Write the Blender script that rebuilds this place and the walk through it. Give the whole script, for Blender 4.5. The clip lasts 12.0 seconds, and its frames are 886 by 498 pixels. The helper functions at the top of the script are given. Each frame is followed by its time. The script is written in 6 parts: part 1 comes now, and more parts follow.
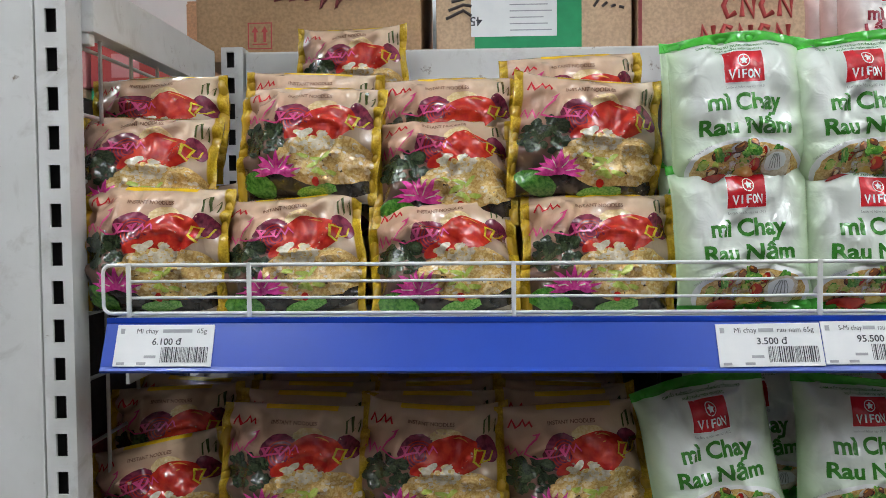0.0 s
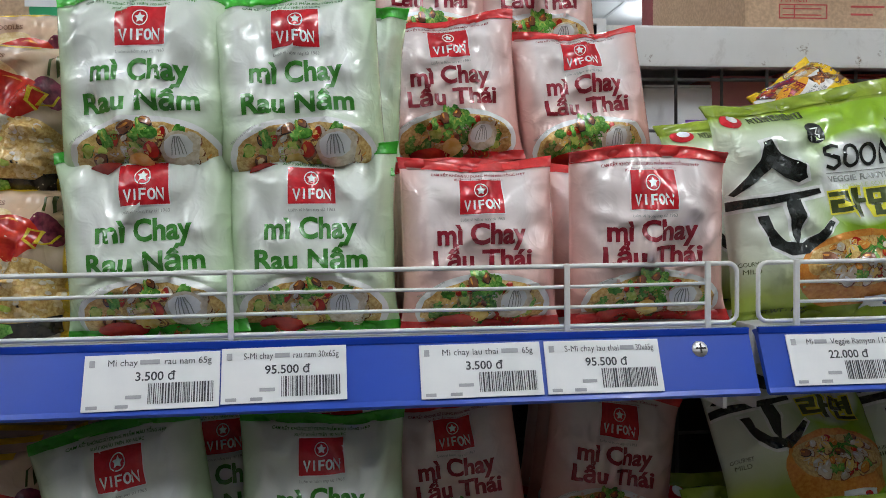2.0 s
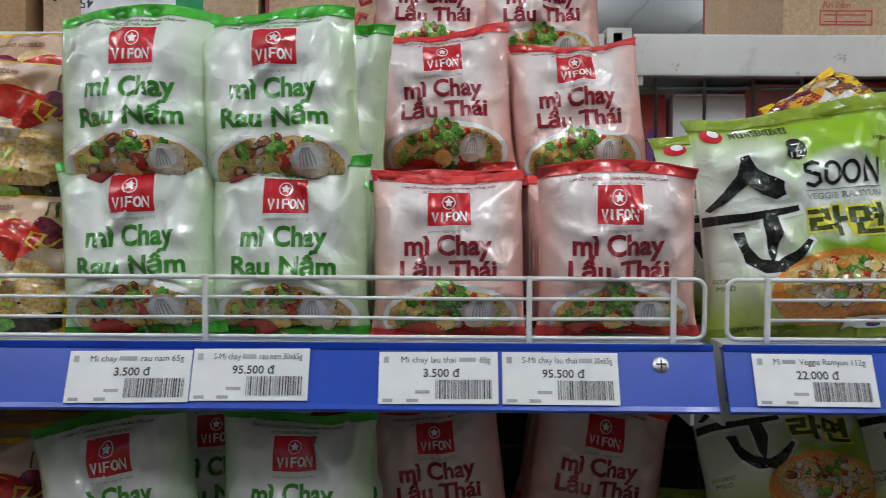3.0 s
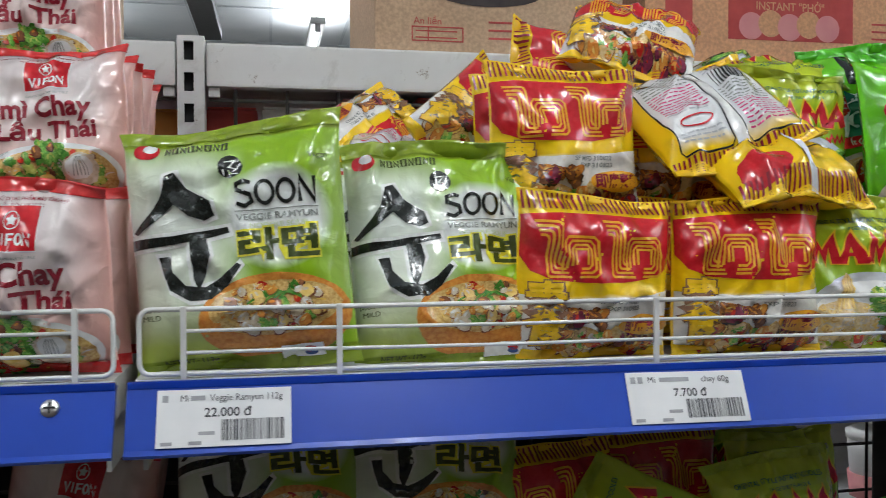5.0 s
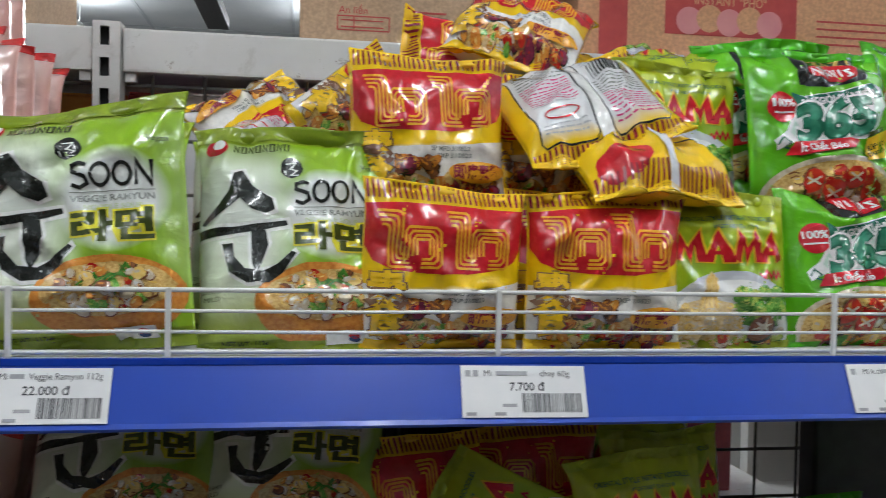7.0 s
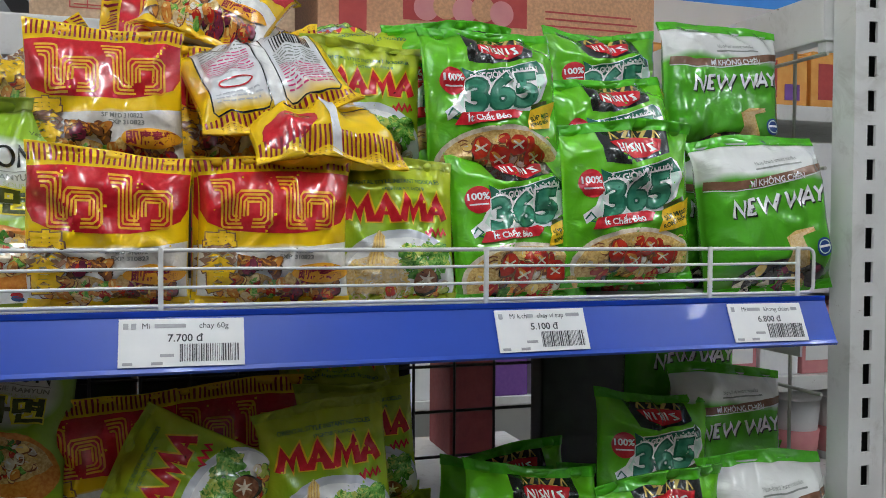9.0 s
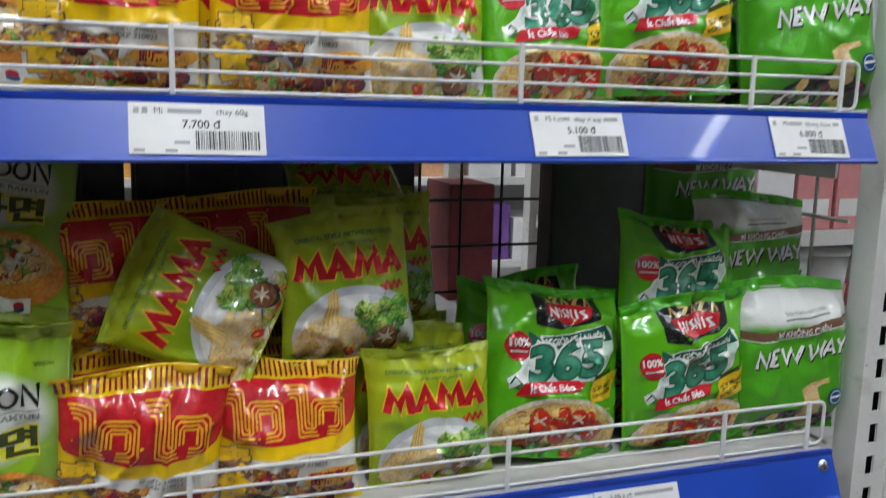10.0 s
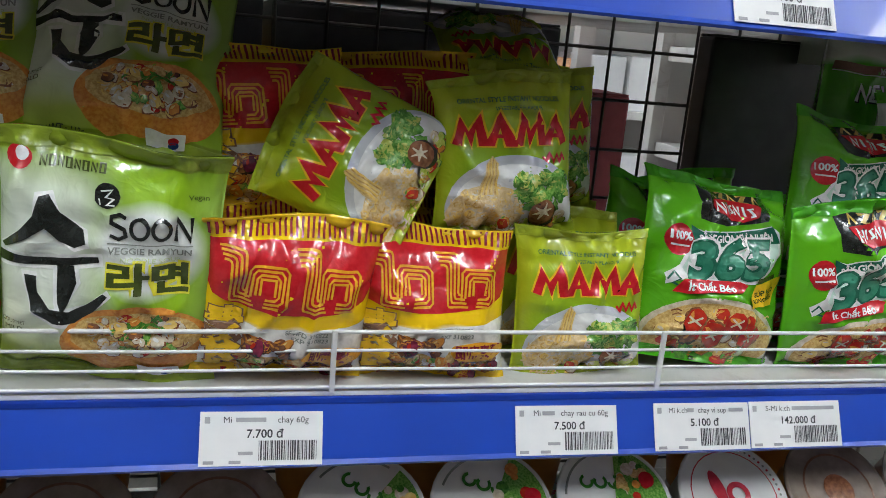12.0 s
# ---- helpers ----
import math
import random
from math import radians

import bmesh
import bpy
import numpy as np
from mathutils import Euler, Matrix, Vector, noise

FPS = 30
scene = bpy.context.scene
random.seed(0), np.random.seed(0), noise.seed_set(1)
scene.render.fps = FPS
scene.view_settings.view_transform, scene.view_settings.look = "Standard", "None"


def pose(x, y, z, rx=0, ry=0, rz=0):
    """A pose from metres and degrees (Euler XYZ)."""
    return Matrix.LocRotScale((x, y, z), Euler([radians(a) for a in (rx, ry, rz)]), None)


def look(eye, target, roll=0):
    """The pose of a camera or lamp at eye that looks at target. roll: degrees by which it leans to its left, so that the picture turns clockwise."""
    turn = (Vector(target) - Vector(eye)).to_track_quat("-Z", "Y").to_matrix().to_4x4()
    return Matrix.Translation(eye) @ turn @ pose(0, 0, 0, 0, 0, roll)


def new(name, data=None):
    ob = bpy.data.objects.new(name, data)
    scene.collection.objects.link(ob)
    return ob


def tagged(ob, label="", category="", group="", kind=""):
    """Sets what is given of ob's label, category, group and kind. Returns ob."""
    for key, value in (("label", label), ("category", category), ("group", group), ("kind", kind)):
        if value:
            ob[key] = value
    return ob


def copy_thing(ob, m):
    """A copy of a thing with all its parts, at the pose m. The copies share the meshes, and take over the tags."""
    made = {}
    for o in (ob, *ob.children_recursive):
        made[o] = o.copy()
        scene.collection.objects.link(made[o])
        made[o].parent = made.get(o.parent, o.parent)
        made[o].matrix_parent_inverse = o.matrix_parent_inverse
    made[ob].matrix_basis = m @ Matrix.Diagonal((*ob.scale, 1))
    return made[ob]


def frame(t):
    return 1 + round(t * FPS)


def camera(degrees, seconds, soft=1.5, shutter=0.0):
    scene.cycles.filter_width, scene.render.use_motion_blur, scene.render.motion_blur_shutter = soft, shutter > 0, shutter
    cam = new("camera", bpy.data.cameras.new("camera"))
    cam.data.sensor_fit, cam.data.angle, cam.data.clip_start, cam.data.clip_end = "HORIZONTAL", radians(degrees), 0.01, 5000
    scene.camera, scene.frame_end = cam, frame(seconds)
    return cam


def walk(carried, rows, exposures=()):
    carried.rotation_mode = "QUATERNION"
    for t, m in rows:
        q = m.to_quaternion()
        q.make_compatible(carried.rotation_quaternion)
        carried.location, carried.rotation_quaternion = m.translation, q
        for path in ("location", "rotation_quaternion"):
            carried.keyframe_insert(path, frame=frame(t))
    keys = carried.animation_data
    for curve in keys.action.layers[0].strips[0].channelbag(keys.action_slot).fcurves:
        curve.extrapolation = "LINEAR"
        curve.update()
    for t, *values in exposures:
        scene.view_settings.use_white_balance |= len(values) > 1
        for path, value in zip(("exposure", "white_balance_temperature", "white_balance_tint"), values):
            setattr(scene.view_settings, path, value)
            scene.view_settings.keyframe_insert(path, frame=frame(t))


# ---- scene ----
cam = camera(53.8, 12.0, soft=0.65, shutter=0.2)
PATH = [
    (0, (0.032, -0.006, 1.434), (-0.055, 1.99, 1.351), -0.5),
    (0.5, (0.068, 0.006, 1.434), (0.042, 2.004, 1.344), -0.4),
    (1, (0.168, 0.006, 1.423), (0.379, 1.992, 1.33), -0.1),
    (1.5, (0.301, 0.114, 1.415), (0.622, 2.085, 1.313), -0.5),
    (2, (0.398, 0.149, 1.425), (0.619, 2.136, 1.354), -0.7),
    (2.5, (0.454, 0.132, 1.433), (0.452, 2.131, 1.358), -0.0),
    (2.7, (0.466, 0.129, 1.433), (0.436, 2.127, 1.363), 0.3),
    (4.3, (0.684, 0.108, 1.433), (0.908, 2.094, 1.359), 0.8),
    (4.5, (0.705, 0.117, 1.438), (0.963, 2.099, 1.37), 0.8),
    (5, (0.778, 0.155, 1.441), (1.167, 2.116, 1.399), -0.2),
    (5.5, (0.852, 0.143, 1.438), (1.187, 2.115, 1.396), 0.2),
    (6, (0.852, 0.148, 1.433), (1.038, 2.138, 1.376), 0.8),
    (6.5, (0.862, 0.149, 1.437), (1.037, 2.14, 1.372), 1.0),
    (7, (0.914, 0.134, 1.438), (1.23, 2.108, 1.383), 1.2),
    (7.5, (0.956, 0.107, 1.437), (1.465, 2.041, 1.409), 0.9),
    (7.7, (0.966, 0.102, 1.437), (1.505, 2.028, 1.41), 0.9),
    (9.3, (1.058, 0.049, 1.407), (1.682, 1.948, 1.35), 0.3),
    (9.5, (1.058, 0.051, 1.406), (1.669, 1.954, 1.343), 0.3),
    (10, (1.021, 0.108, 1.344), (1.701, 1.960, 1.014), 1.5),
    (10.5, (0.996, 0.146, 1.315), (1.530, 2.019, 0.860), 2.1),
    (11, (1.004, 0.158, 1.302), (1.475, 2.026, 0.765), 3.8),
    (11.5, (0.991, 0.153, 1.286), (1.495, 2.024, 0.792), 5.0),
    (12, (0.975, 0.158, 1.277), (1.478, 2.036, 0.805), 5.2),
]
walk(cam, [(t, look(eye, target, roll)) for t, eye, target, roll in PATH],
     exposures=[(0.0, 0.0), (1.2, -0.08), (2.5, -0.36), (4.5, -0.28), (5.5, -0.32), (7.5, -0.32), (9.5, -0.19), (10.0, 0.0), (10.5, 0.20), (11.0, 0.26), (12.0, 0.20)])

# ---- world and lights ----
world = bpy.data.worlds.new("store_air")
scene.world = world
world.use_nodes = True
world.node_tree.nodes["Background"].inputs[0].default_value = (0.80, 0.88, 1.0, 1)
world.node_tree.nodes["Background"].inputs[1].default_value = 0.25
LAMP_WATTS = 14.6
TUBE_GLOW = 8.0
scene.view_settings.exposure = 0.0


# ---- materials ----
def mat(name):
    m = bpy.data.materials.new(name)
    m.use_nodes = True
    nt = m.node_tree
    return m, nt, nt.nodes["Principled BSDF"]


def node(nt, kind, **vals):
    n = nt.nodes.new(kind)
    for k, v in vals.items():
        n.inputs[k.replace("_", " ")].default_value = v
    return n


def ramp(nt, fac, stops):
    r = nt.nodes.new("ShaderNodeValToRGB")
    while len(r.color_ramp.elements) < len(stops):
        r.color_ramp.elements.new(0.5)
    for e, (p, c) in zip(r.color_ramp.elements, stops):
        e.position, e.color = p, (*c, 1)
    nt.links.new(fac, r.inputs[0])
    return r.outputs[0]


def mixc(nt, fac, a, b):
    m = nt.nodes.new("ShaderNodeMix")
    m.data_type = "RGBA"
    for sock, v in ((0, fac), (6, a), (7, b)):
        if hasattr(v, "is_linked") or hasattr(v, "node"):
            nt.links.new(v, m.inputs[sock])
        else:
            m.inputs[sock].default_value = v if sock == 0 else (*v, 1)
    return m.outputs[2]


def coords(nt, kind="Object"):
    return nt.nodes.new("ShaderNodeTexCoord").outputs[kind]


def bump(nt, bsdf, height, strength, dist=0.001):
    b = node(nt, "ShaderNodeBump", Strength=strength, Distance=dist)
    nt.links.new(height, b.inputs["Height"])
    nt.links.new(b.outputs[0], bsdf.inputs["Normal"])


def noise_fac(nt, scale, detail=3.0, kind="Object", rough=0.55):
    n = node(nt, "ShaderNodeTexNoise", Scale=scale, Detail=detail, Roughness=rough)
    nt.links.new(coords(nt, kind), n.inputs["Vector"])
    return n.outputs["Fac"]


def surface(name, c1, c2, scale=12.0, rough=0.5, metal=0.0, bumpy=0.15, fine=160.0, coat=0.0, rough2=None):
    """A painted or raw surface: two tones blended by broad noise, fine grain in relief and gloss."""
    m, nt, b = mat(name)
    f = noise_fac(nt, scale, 5.0)
    nt.links.new(ramp(nt, f, [(0.32, c1), (0.7, c2)]), b.inputs["Base Color"])
    g = noise_fac(nt, fine, 2.0)
    mr = node(nt, "ShaderNodeMapRange")
    nt.links.new(g, mr.inputs[0])
    mr.inputs[3].default_value, mr.inputs[4].default_value = rough * 0.8, (rough2 or rough * 1.2)
    nt.links.new(mr.outputs[0], b.inputs["Roughness"])
    b.inputs["Metallic"].default_value = metal
    b.inputs["Coat Weight"].default_value = coat
    bump(nt, b, g, bumpy, 0.0006)
    return m


def worn_white(name, dirt=0.62):
    """White enamel with brown scuffs and chips."""
    m, nt, b = mat(name)
    n1 = noise_fac(nt, 9.0, 6.0)
    n2 = noise_fac(nt, 38.0, 6.0, rough=0.75)
    base = ramp(nt, n1, [(0.3, (0.62, 0.62, 0.60)), (0.7, (0.74, 0.74, 0.73))])
    mask = ramp(nt, n2, [(dirt, (0, 0, 0)), (dirt + 0.07, (1, 1, 1))])
    smear = node(nt, "ShaderNodeTexNoise", Scale=17.0, Detail=5.0, Roughness=0.7, Distortion=0.8)
    nt.links.new(coords(nt), smear.inputs["Vector"])
    base = mixc(nt, ramp(nt, smear.outputs["Fac"], [(0.54, (0, 0, 0)), (0.72, (0.65, 0.65, 0.65))]), base, (0.42, 0.40, 0.37))
    nt.links.new(mixc(nt, mask, base, (0.20, 0.15, 0.11)), b.inputs["Base Color"])
    b.inputs["Roughness"].default_value = 0.42
    bump(nt, b, n2, 0.12, 0.0006)
    return m


def crinkle(nt, b, strength=0.55):
    """Fine folds of thin plastic film."""
    n = node(nt, "ShaderNodeTexNoise", Scale=38.0, Detail=3.0, Roughness=0.45, Distortion=1.1)
    nt.links.new(coords(nt), n.inputs["Vector"])
    fold = nt.nodes.new("ShaderNodeMath")
    fold.operation = "PINGPONG"
    nt.links.new(n.outputs["Fac"], fold.inputs[0])
    fold.inputs[1].default_value = 0.5
    bump(nt, b, fold.outputs[0], strength, 0.004)


def film(name, bands, side=None, rough=0.2, spot=None, ends=None):
    """Printed plastic film. bands: colours up the packet's height; side: a colour that comes in towards the edges."""
    m, nt, b = mat(name)
    sep = nt.nodes.new("ShaderNodeSeparateXYZ")
    nt.links.new(coords(nt, "UV"), sep.inputs[0])
    wob = node(nt, "ShaderNodeTexNoise", Scale=2.5, Detail=2.0)
    nt.links.new(coords(nt, "UV"), wob.inputs["Vector"])
    mad = nt.nodes.new("ShaderNodeMath")
    mad.operation = "MULTIPLY_ADD"
    nt.links.new(wob.outputs["Fac"], mad.inputs[0])
    mad.inputs[1].default_value = 0.16
    nt.links.new(sep.outputs[1], mad.inputs[2])
    off = nt.nodes.new("ShaderNodeMath")
    off.operation = "SUBTRACT"
    off.inputs[1].default_value = 0.08
    nt.links.new(mad.outputs[0], off.inputs[0])
    col = ramp(nt, off.outputs[0], bands)
    if side:
        edge = ramp(nt, sep.outputs[0], [(p, (v, v, v)) for p, v in side[1]])
        col = mixc(nt, edge, col, side[0])
    if spot:
        (cx, cy, rx, ry), c = spot
        mp = nt.nodes.new("ShaderNodeMapping")
        mp.inputs["Location"].default_value = (-cx / rx, -cy / ry, 0)
        mp.inputs["Scale"].default_value = (1 / rx, 1 / ry, 0)
        nt.links.new(coords(nt, "UV"), mp.inputs[0])
        ln = nt.nodes.new("ShaderNodeVectorMath")
        ln.operation = "LENGTH"
        nt.links.new(mp.outputs[0], ln.inputs[0])
        col = mixc(nt, ramp(nt, ln.outputs["Value"], [(0.72, (1, 1, 1)), (1.0, (0, 0, 0))]), col, c)
    if ends:
        axis, at, c = ends
        band = ramp(nt, sep.outputs[axis], [(0.0, (1, 1, 1)), (1 - at, (1, 1, 1)), (1.004 - at, (0, 0, 0)), (at - 0.004, (0, 0, 0)), (at, (1, 1, 1))])
        col = mixc(nt, band, col, c)
    nt.links.new(col, b.inputs["Base Color"])
    b.inputs["Roughness"].default_value = rough
    b.inputs["Specular IOR Level"].default_value = 0.25
    b.inputs["Coat Weight"].default_value = 0.85
    b.inputs["Coat Roughness"].default_value = 0.07
    crinkle(nt, b)
    return m


INKS = {}


def ink(name, c, c2=None, scale=260.0, rough=0.22):
    """Print on film: a colour with a little mottling, under the same gloss."""
    if name in INKS:
        return INKS[name]
    m, nt, b = mat(name)
    if c2 is None:
        c2 = tuple(min(1, v * 1.12 + 0.006) for v in c)
    nt.links.new(ramp(nt, noise_fac(nt, scale, 3.0), [(0.36, c), (0.64, c2)]), b.inputs["Base Color"])
    b.inputs["Roughness"].default_value = rough
    b.inputs["Specular IOR Level"].default_value = 0.25
    b.inputs["Coat Weight"].default_value = 0.85
    b.inputs["Coat Roughness"].default_value = 0.07
    crinkle(nt, b)
    INKS[name] = m
    return m


def kraft(name, c1, c2):
    m, nt, b = mat(name)
    n1 = noise_fac(nt, 6.0, 5.0)
    w = node(nt, "ShaderNodeTexNoise", Scale=220.0, Detail=2.0)
    nt.links.new(coords(nt), w.inputs["Vector"])
    base = ramp(nt, n1, [(0.3, c1), (0.7, c2)])
    fleck = ramp(nt, w.outputs["Fac"], [(0.35, (0.8, 0.8, 0.8)), (0.65, (1.05, 1.05, 1.05))])
    mul = nt.nodes.new("ShaderNodeMix")
    mul.data_type, mul.blend_type = "RGBA", "MULTIPLY"
    mul.inputs[0].default_value = 1.0
    nt.links.new(base, mul.inputs[6])
    nt.links.new(fleck, mul.inputs[7])
    nt.links.new(mul.outputs[2], b.inputs["Base Color"])
    b.inputs["Roughness"].default_value = 0.75
    bump(nt, b, w.outputs["Fac"], 0.2, 0.0005)
    return m


M_POST = worn_white("scuffed white enamel", 0.66)
M_BAR = worn_white("chipped white enamel", 0.62)
M_WIRE = surface("white coated wire", (0.66, 0.66, 0.63), (0.78, 0.78, 0.76), 40, 0.35)
M_DECK = worn_white("shelf deck enamel", 0.64)
M_BLUE = surface("blue price strip", (0.006, 0.050, 0.38), (0.009, 0.062, 0.46), 5, 0.34, bumpy=0.05, fine=60, coat=0.12)
M_BLUE_LIP = surface("blue strip lip", (0.006, 0.04, 0.36), (0.01, 0.055, 0.44), 20, 0.2, coat=0.5)
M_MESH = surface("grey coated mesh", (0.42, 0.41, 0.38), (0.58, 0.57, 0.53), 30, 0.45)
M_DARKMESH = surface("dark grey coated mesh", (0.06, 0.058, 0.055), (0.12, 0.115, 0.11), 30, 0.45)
# near-black colour that stands in for the shade inside slots
M_SLOT_SHADE = surface("painted slot shade", (0.012, 0.012, 0.014), (0.02, 0.02, 0.022), 30, 0.7)
M_PAPER = surface("white label paper", (0.74, 0.75, 0.76), (0.82, 0.82, 0.82), 30, 0.55, bumpy=0.05)
M_TEXT = surface("label print", (0.03, 0.03, 0.04), (0.06, 0.06, 0.07), 60, 0.6)
M_GREYTEXT = surface("faint label print", (0.30, 0.30, 0.33), (0.42, 0.42, 0.44), 60, 0.6)
M_STEEL = surface("zinc screw", (0.45, 0.45, 0.44), (0.62, 0.62, 0.6), 90, 0.3, metal=1.0)
M_KRAFT = kraft("kraft carton", (0.40, 0.24, 0.12), (0.47, 0.29, 0.155))
M_KRAFT2 = kraft("pale kraft carton", (0.48, 0.32, 0.20), (0.56, 0.39, 0.25))
M_KRAFT3 = kraft("orange kraft carton", (0.62, 0.32, 0.17), (0.68, 0.37, 0.20))
M_CRED = surface("red carton print", (0.42, 0.05, 0.05), (0.5, 0.07, 0.06), 60, 0.7)
M_CMAROON = surface("maroon carton print", (0.22, 0.035, 0.04), (0.28, 0.05, 0.05), 60, 0.7)
M_CGREEN = surface("green carton print", (0.01, 0.24, 0.09), (0.015, 0.29, 0.11), 60, 0.7)
M_CDARK = surface("dark carton print", (0.03, 0.02, 0.02), (0.05, 0.035, 0.035), 60, 0.7)
M_CPURPLE = surface("purple carton print", (0.16, 0.06, 0.30), (0.2, 0.08, 0.34), 60, 0.7)
M_CPINK = surface("pink carton print", (0.60, 0.22, 0.24), (0.66, 0.28, 0.28), 40, 0.6)
M_CORANGE = surface("orange carton print", (0.72, 0.30, 0.05), (0.80, 0.40, 0.09), 40, 0.6)
M_TAPE = surface("clear carton tape", (0.48, 0.36, 0.24), (0.54, 0.41, 0.28), 20, 0.12, coat=0.8)
M_CEIL = surface("white ceiling panel", (0.70, 0.73, 0.76), (0.78, 0.80, 0.82), 3, 0.8)
M_GRID = surface("ceiling grid", (0.55, 0.58, 0.62), (0.62, 0.65, 0.68), 20, 0.6)
M_WALL = surface("white painted wall", (0.72, 0.72, 0.70), (0.80, 0.80, 0.78), 2, 0.7)
M_WALLBLUE = surface("blue painted band", (0.02, 0.22, 0.68), (0.03, 0.26, 0.76), 3, 0.5)
M_FLOOR = surface("grey floor tile", (0.20, 0.19, 0.18), (0.28, 0.27, 0.25), 3, 0.35)
# dark tones of the added light-blocking wall, to limit bounce
M_BLOCKER = surface("dark light blocker", (0.03, 0.022, 0.018), (0.16, 0.11, 0.075), 7, 0.5)
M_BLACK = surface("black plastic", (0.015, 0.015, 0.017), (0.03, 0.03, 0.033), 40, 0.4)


def glow(name, c, strength):
    m, nt, b = mat(name)
    b.inputs["Emission Color"].default_value = (*c, 1)
    b.inputs["Emission Strength"].default_value = strength
    return m


M_TUBE = glow("fluorescent tube", (0.90, 0.96, 1.0), TUBE_GLOW)


# ---- shape helpers ----
def mesh_from(name, verts, faces, material, smooth=False, uv=None):
    me = bpy.data.meshes.new(name)
    me.from_pydata([tuple(v) for v in verts], [], [tuple(f) for f in faces])
    for m in (material if isinstance(material, (list, tuple)) else [material]):
        me.materials.append(m)
    if smooth:
        me.polygons.foreach_set("use_smooth", [True] * len(me.polygons))
    if uv is not None:
        lay = me.uv_layers.new(name="print")
        idx = np.empty(len(me.loops), dtype=np.int32)
        me.loops.foreach_get("vertex_index", idx)
        lay.data.foreach_set("uv", np.asarray(uv, dtype=np.float32)[idx].ravel())
    me.update()
    return me


def part(name, bm, material, parent, label=""):
    """Links a bmesh (or a finished mesh) as one object under a thing or a part."""
    if isinstance(bm, bmesh.types.BMesh):
        me = bpy.data.meshes.new(name)
        bm.to_mesh(me)
        bm.free()
        me.materials.append(material)
    else:
        me = bm
    ob = new(name, me)
    ob.parent = parent
    return tagged(ob, label)


def box(bm, x0, x1, y0, y1, z0, z1, bevel=0.0):
    made = bmesh.ops.create_cube(bm, size=1)["verts"]
    for v in made:
        v.co = Vector(((x0 + x1) / 2 + v.co.x * (x1 - x0), (y0 + y1) / 2 + v.co.y * (y1 - y0), (z0 + z1) / 2 + v.co.z * (z1 - z0)))
    if bevel:
        edges = list({e for v in made for e in v.link_edges})
        bmesh.ops.bevel(bm, geom=edges, offset=bevel, segments=2, affect="EDGES", profile=0.7)
    return bm


def box_bm(*a, bevel=0.0):
    return box(bmesh.new(), *a, bevel=bevel)


def tube(bm, pts, r, n=8, closed=False):
    """A round wire along points."""
    pts = [Vector(p) for p in pts]
    rings = []
    for i, p in enumerate(pts):
        a = pts[i - 1] if (i or closed) else pts[i]
        b = pts[(i + 1) % len(pts)] if (i + 1 < len(pts) or closed) else pts[i]
        d = (b - a).normalized()
        side = d.cross(Vector((0, 1, 0)))
        if side.length < 0.2:
            side = d.cross(Vector((1, 0, 0)))
        side.normalize()
        up = side.cross(d)
        rings.append([bm.verts.new(p + r * (math.cos(k * 2 * math.pi / n) * side + math.sin(k * 2 * math.pi / n) * up)) for k in range(n)])
    pairs = list(zip(rings, rings[1:])) + ([(rings[-1], rings[0])] if closed else [])
    for r0, r1 in pairs:
        for k in range(n):
            f = bm.faces.new((r0[k], r0[(k + 1) % n], r1[(k + 1) % n], r1[k]))
            f.smooth = True
    if not closed:
        bm.faces.new(rings[0])
        bm.faces.new(list(reversed(rings[-1])))
    return bm


def root(name, x=0, y=0, z=0, **tags):
    ob = new(name)
    ob.location = (x, y, z)
    ob.empty_display_size = 0.05
    return tagged(ob, **tags)


FONT_CACHE = {}


def glyphs(text, bold=0.0):
    """Flat outline of a text in the built-in font, 1 unit high, as points and triangles."""
    key = (text, bold)
    if key not in FONT_CACHE:
        cu = bpy.data.curves.new("writing", "FONT")
        cu.body, cu.align_x, cu.resolution_u, cu.offset = text, "CENTER", 3, bold
        ob = bpy.data.objects.new("writing", cu)
        scene.collection.objects.link(ob)
        dg = bpy.context.evaluated_depsgraph_get()
        me = bpy.data.meshes.new_from_object(ob.evaluated_get(dg))
        me.calc_loop_triangles()
        pts = [(v.co.x, v.co.y) for v in me.vertices]
        tris = [tuple(t.vertices) for t in me.loop_triangles]
        bpy.data.objects.remove(ob)
        bpy.data.meshes.remove(me)
        FONT_CACHE[key] = (pts, tris)
    return FONT_CACHE[key]


def flat_text(name, text, size, material, parent, loc, bold=0.0, lift=0.0, tilt=0.0, width=None):
    """Writing laid on a surface that faces -y and leans by tilt degrees."""
    pts, tris = glyphs(text, bold)
    if width:
        w = max(p[0] for p in pts) - min(p[0] for p in pts)
        sx = width / w
    else:
        sx = size
    me = mesh_from(name, [(p[0] * sx, -lift, p[1] * size) for p in pts], tris, material)
    ob = new(name, me)
    ob.parent = parent
    ob.matrix_basis = pose(*loc, tilt, 0, 0)
    return ob


# ---- the store's shell ----
def shell(name, material, *dims, label=""):
    ob = new(name, mesh_from(name, *box_data(*dims), material))
    return tagged(ob, label, kind="structure")


def box_data(x0, x1, y0, y1, z0, z1):
    v = [(x, y, z) for x in (x0, x1) for y in (y0, y1) for z in (z0, z1)]
    return v, [(0, 1, 3, 2), (4, 6, 7, 5), (0, 4, 5, 1), (2, 3, 7, 6), (0, 2, 6, 4), (1, 5, 7, 3)]


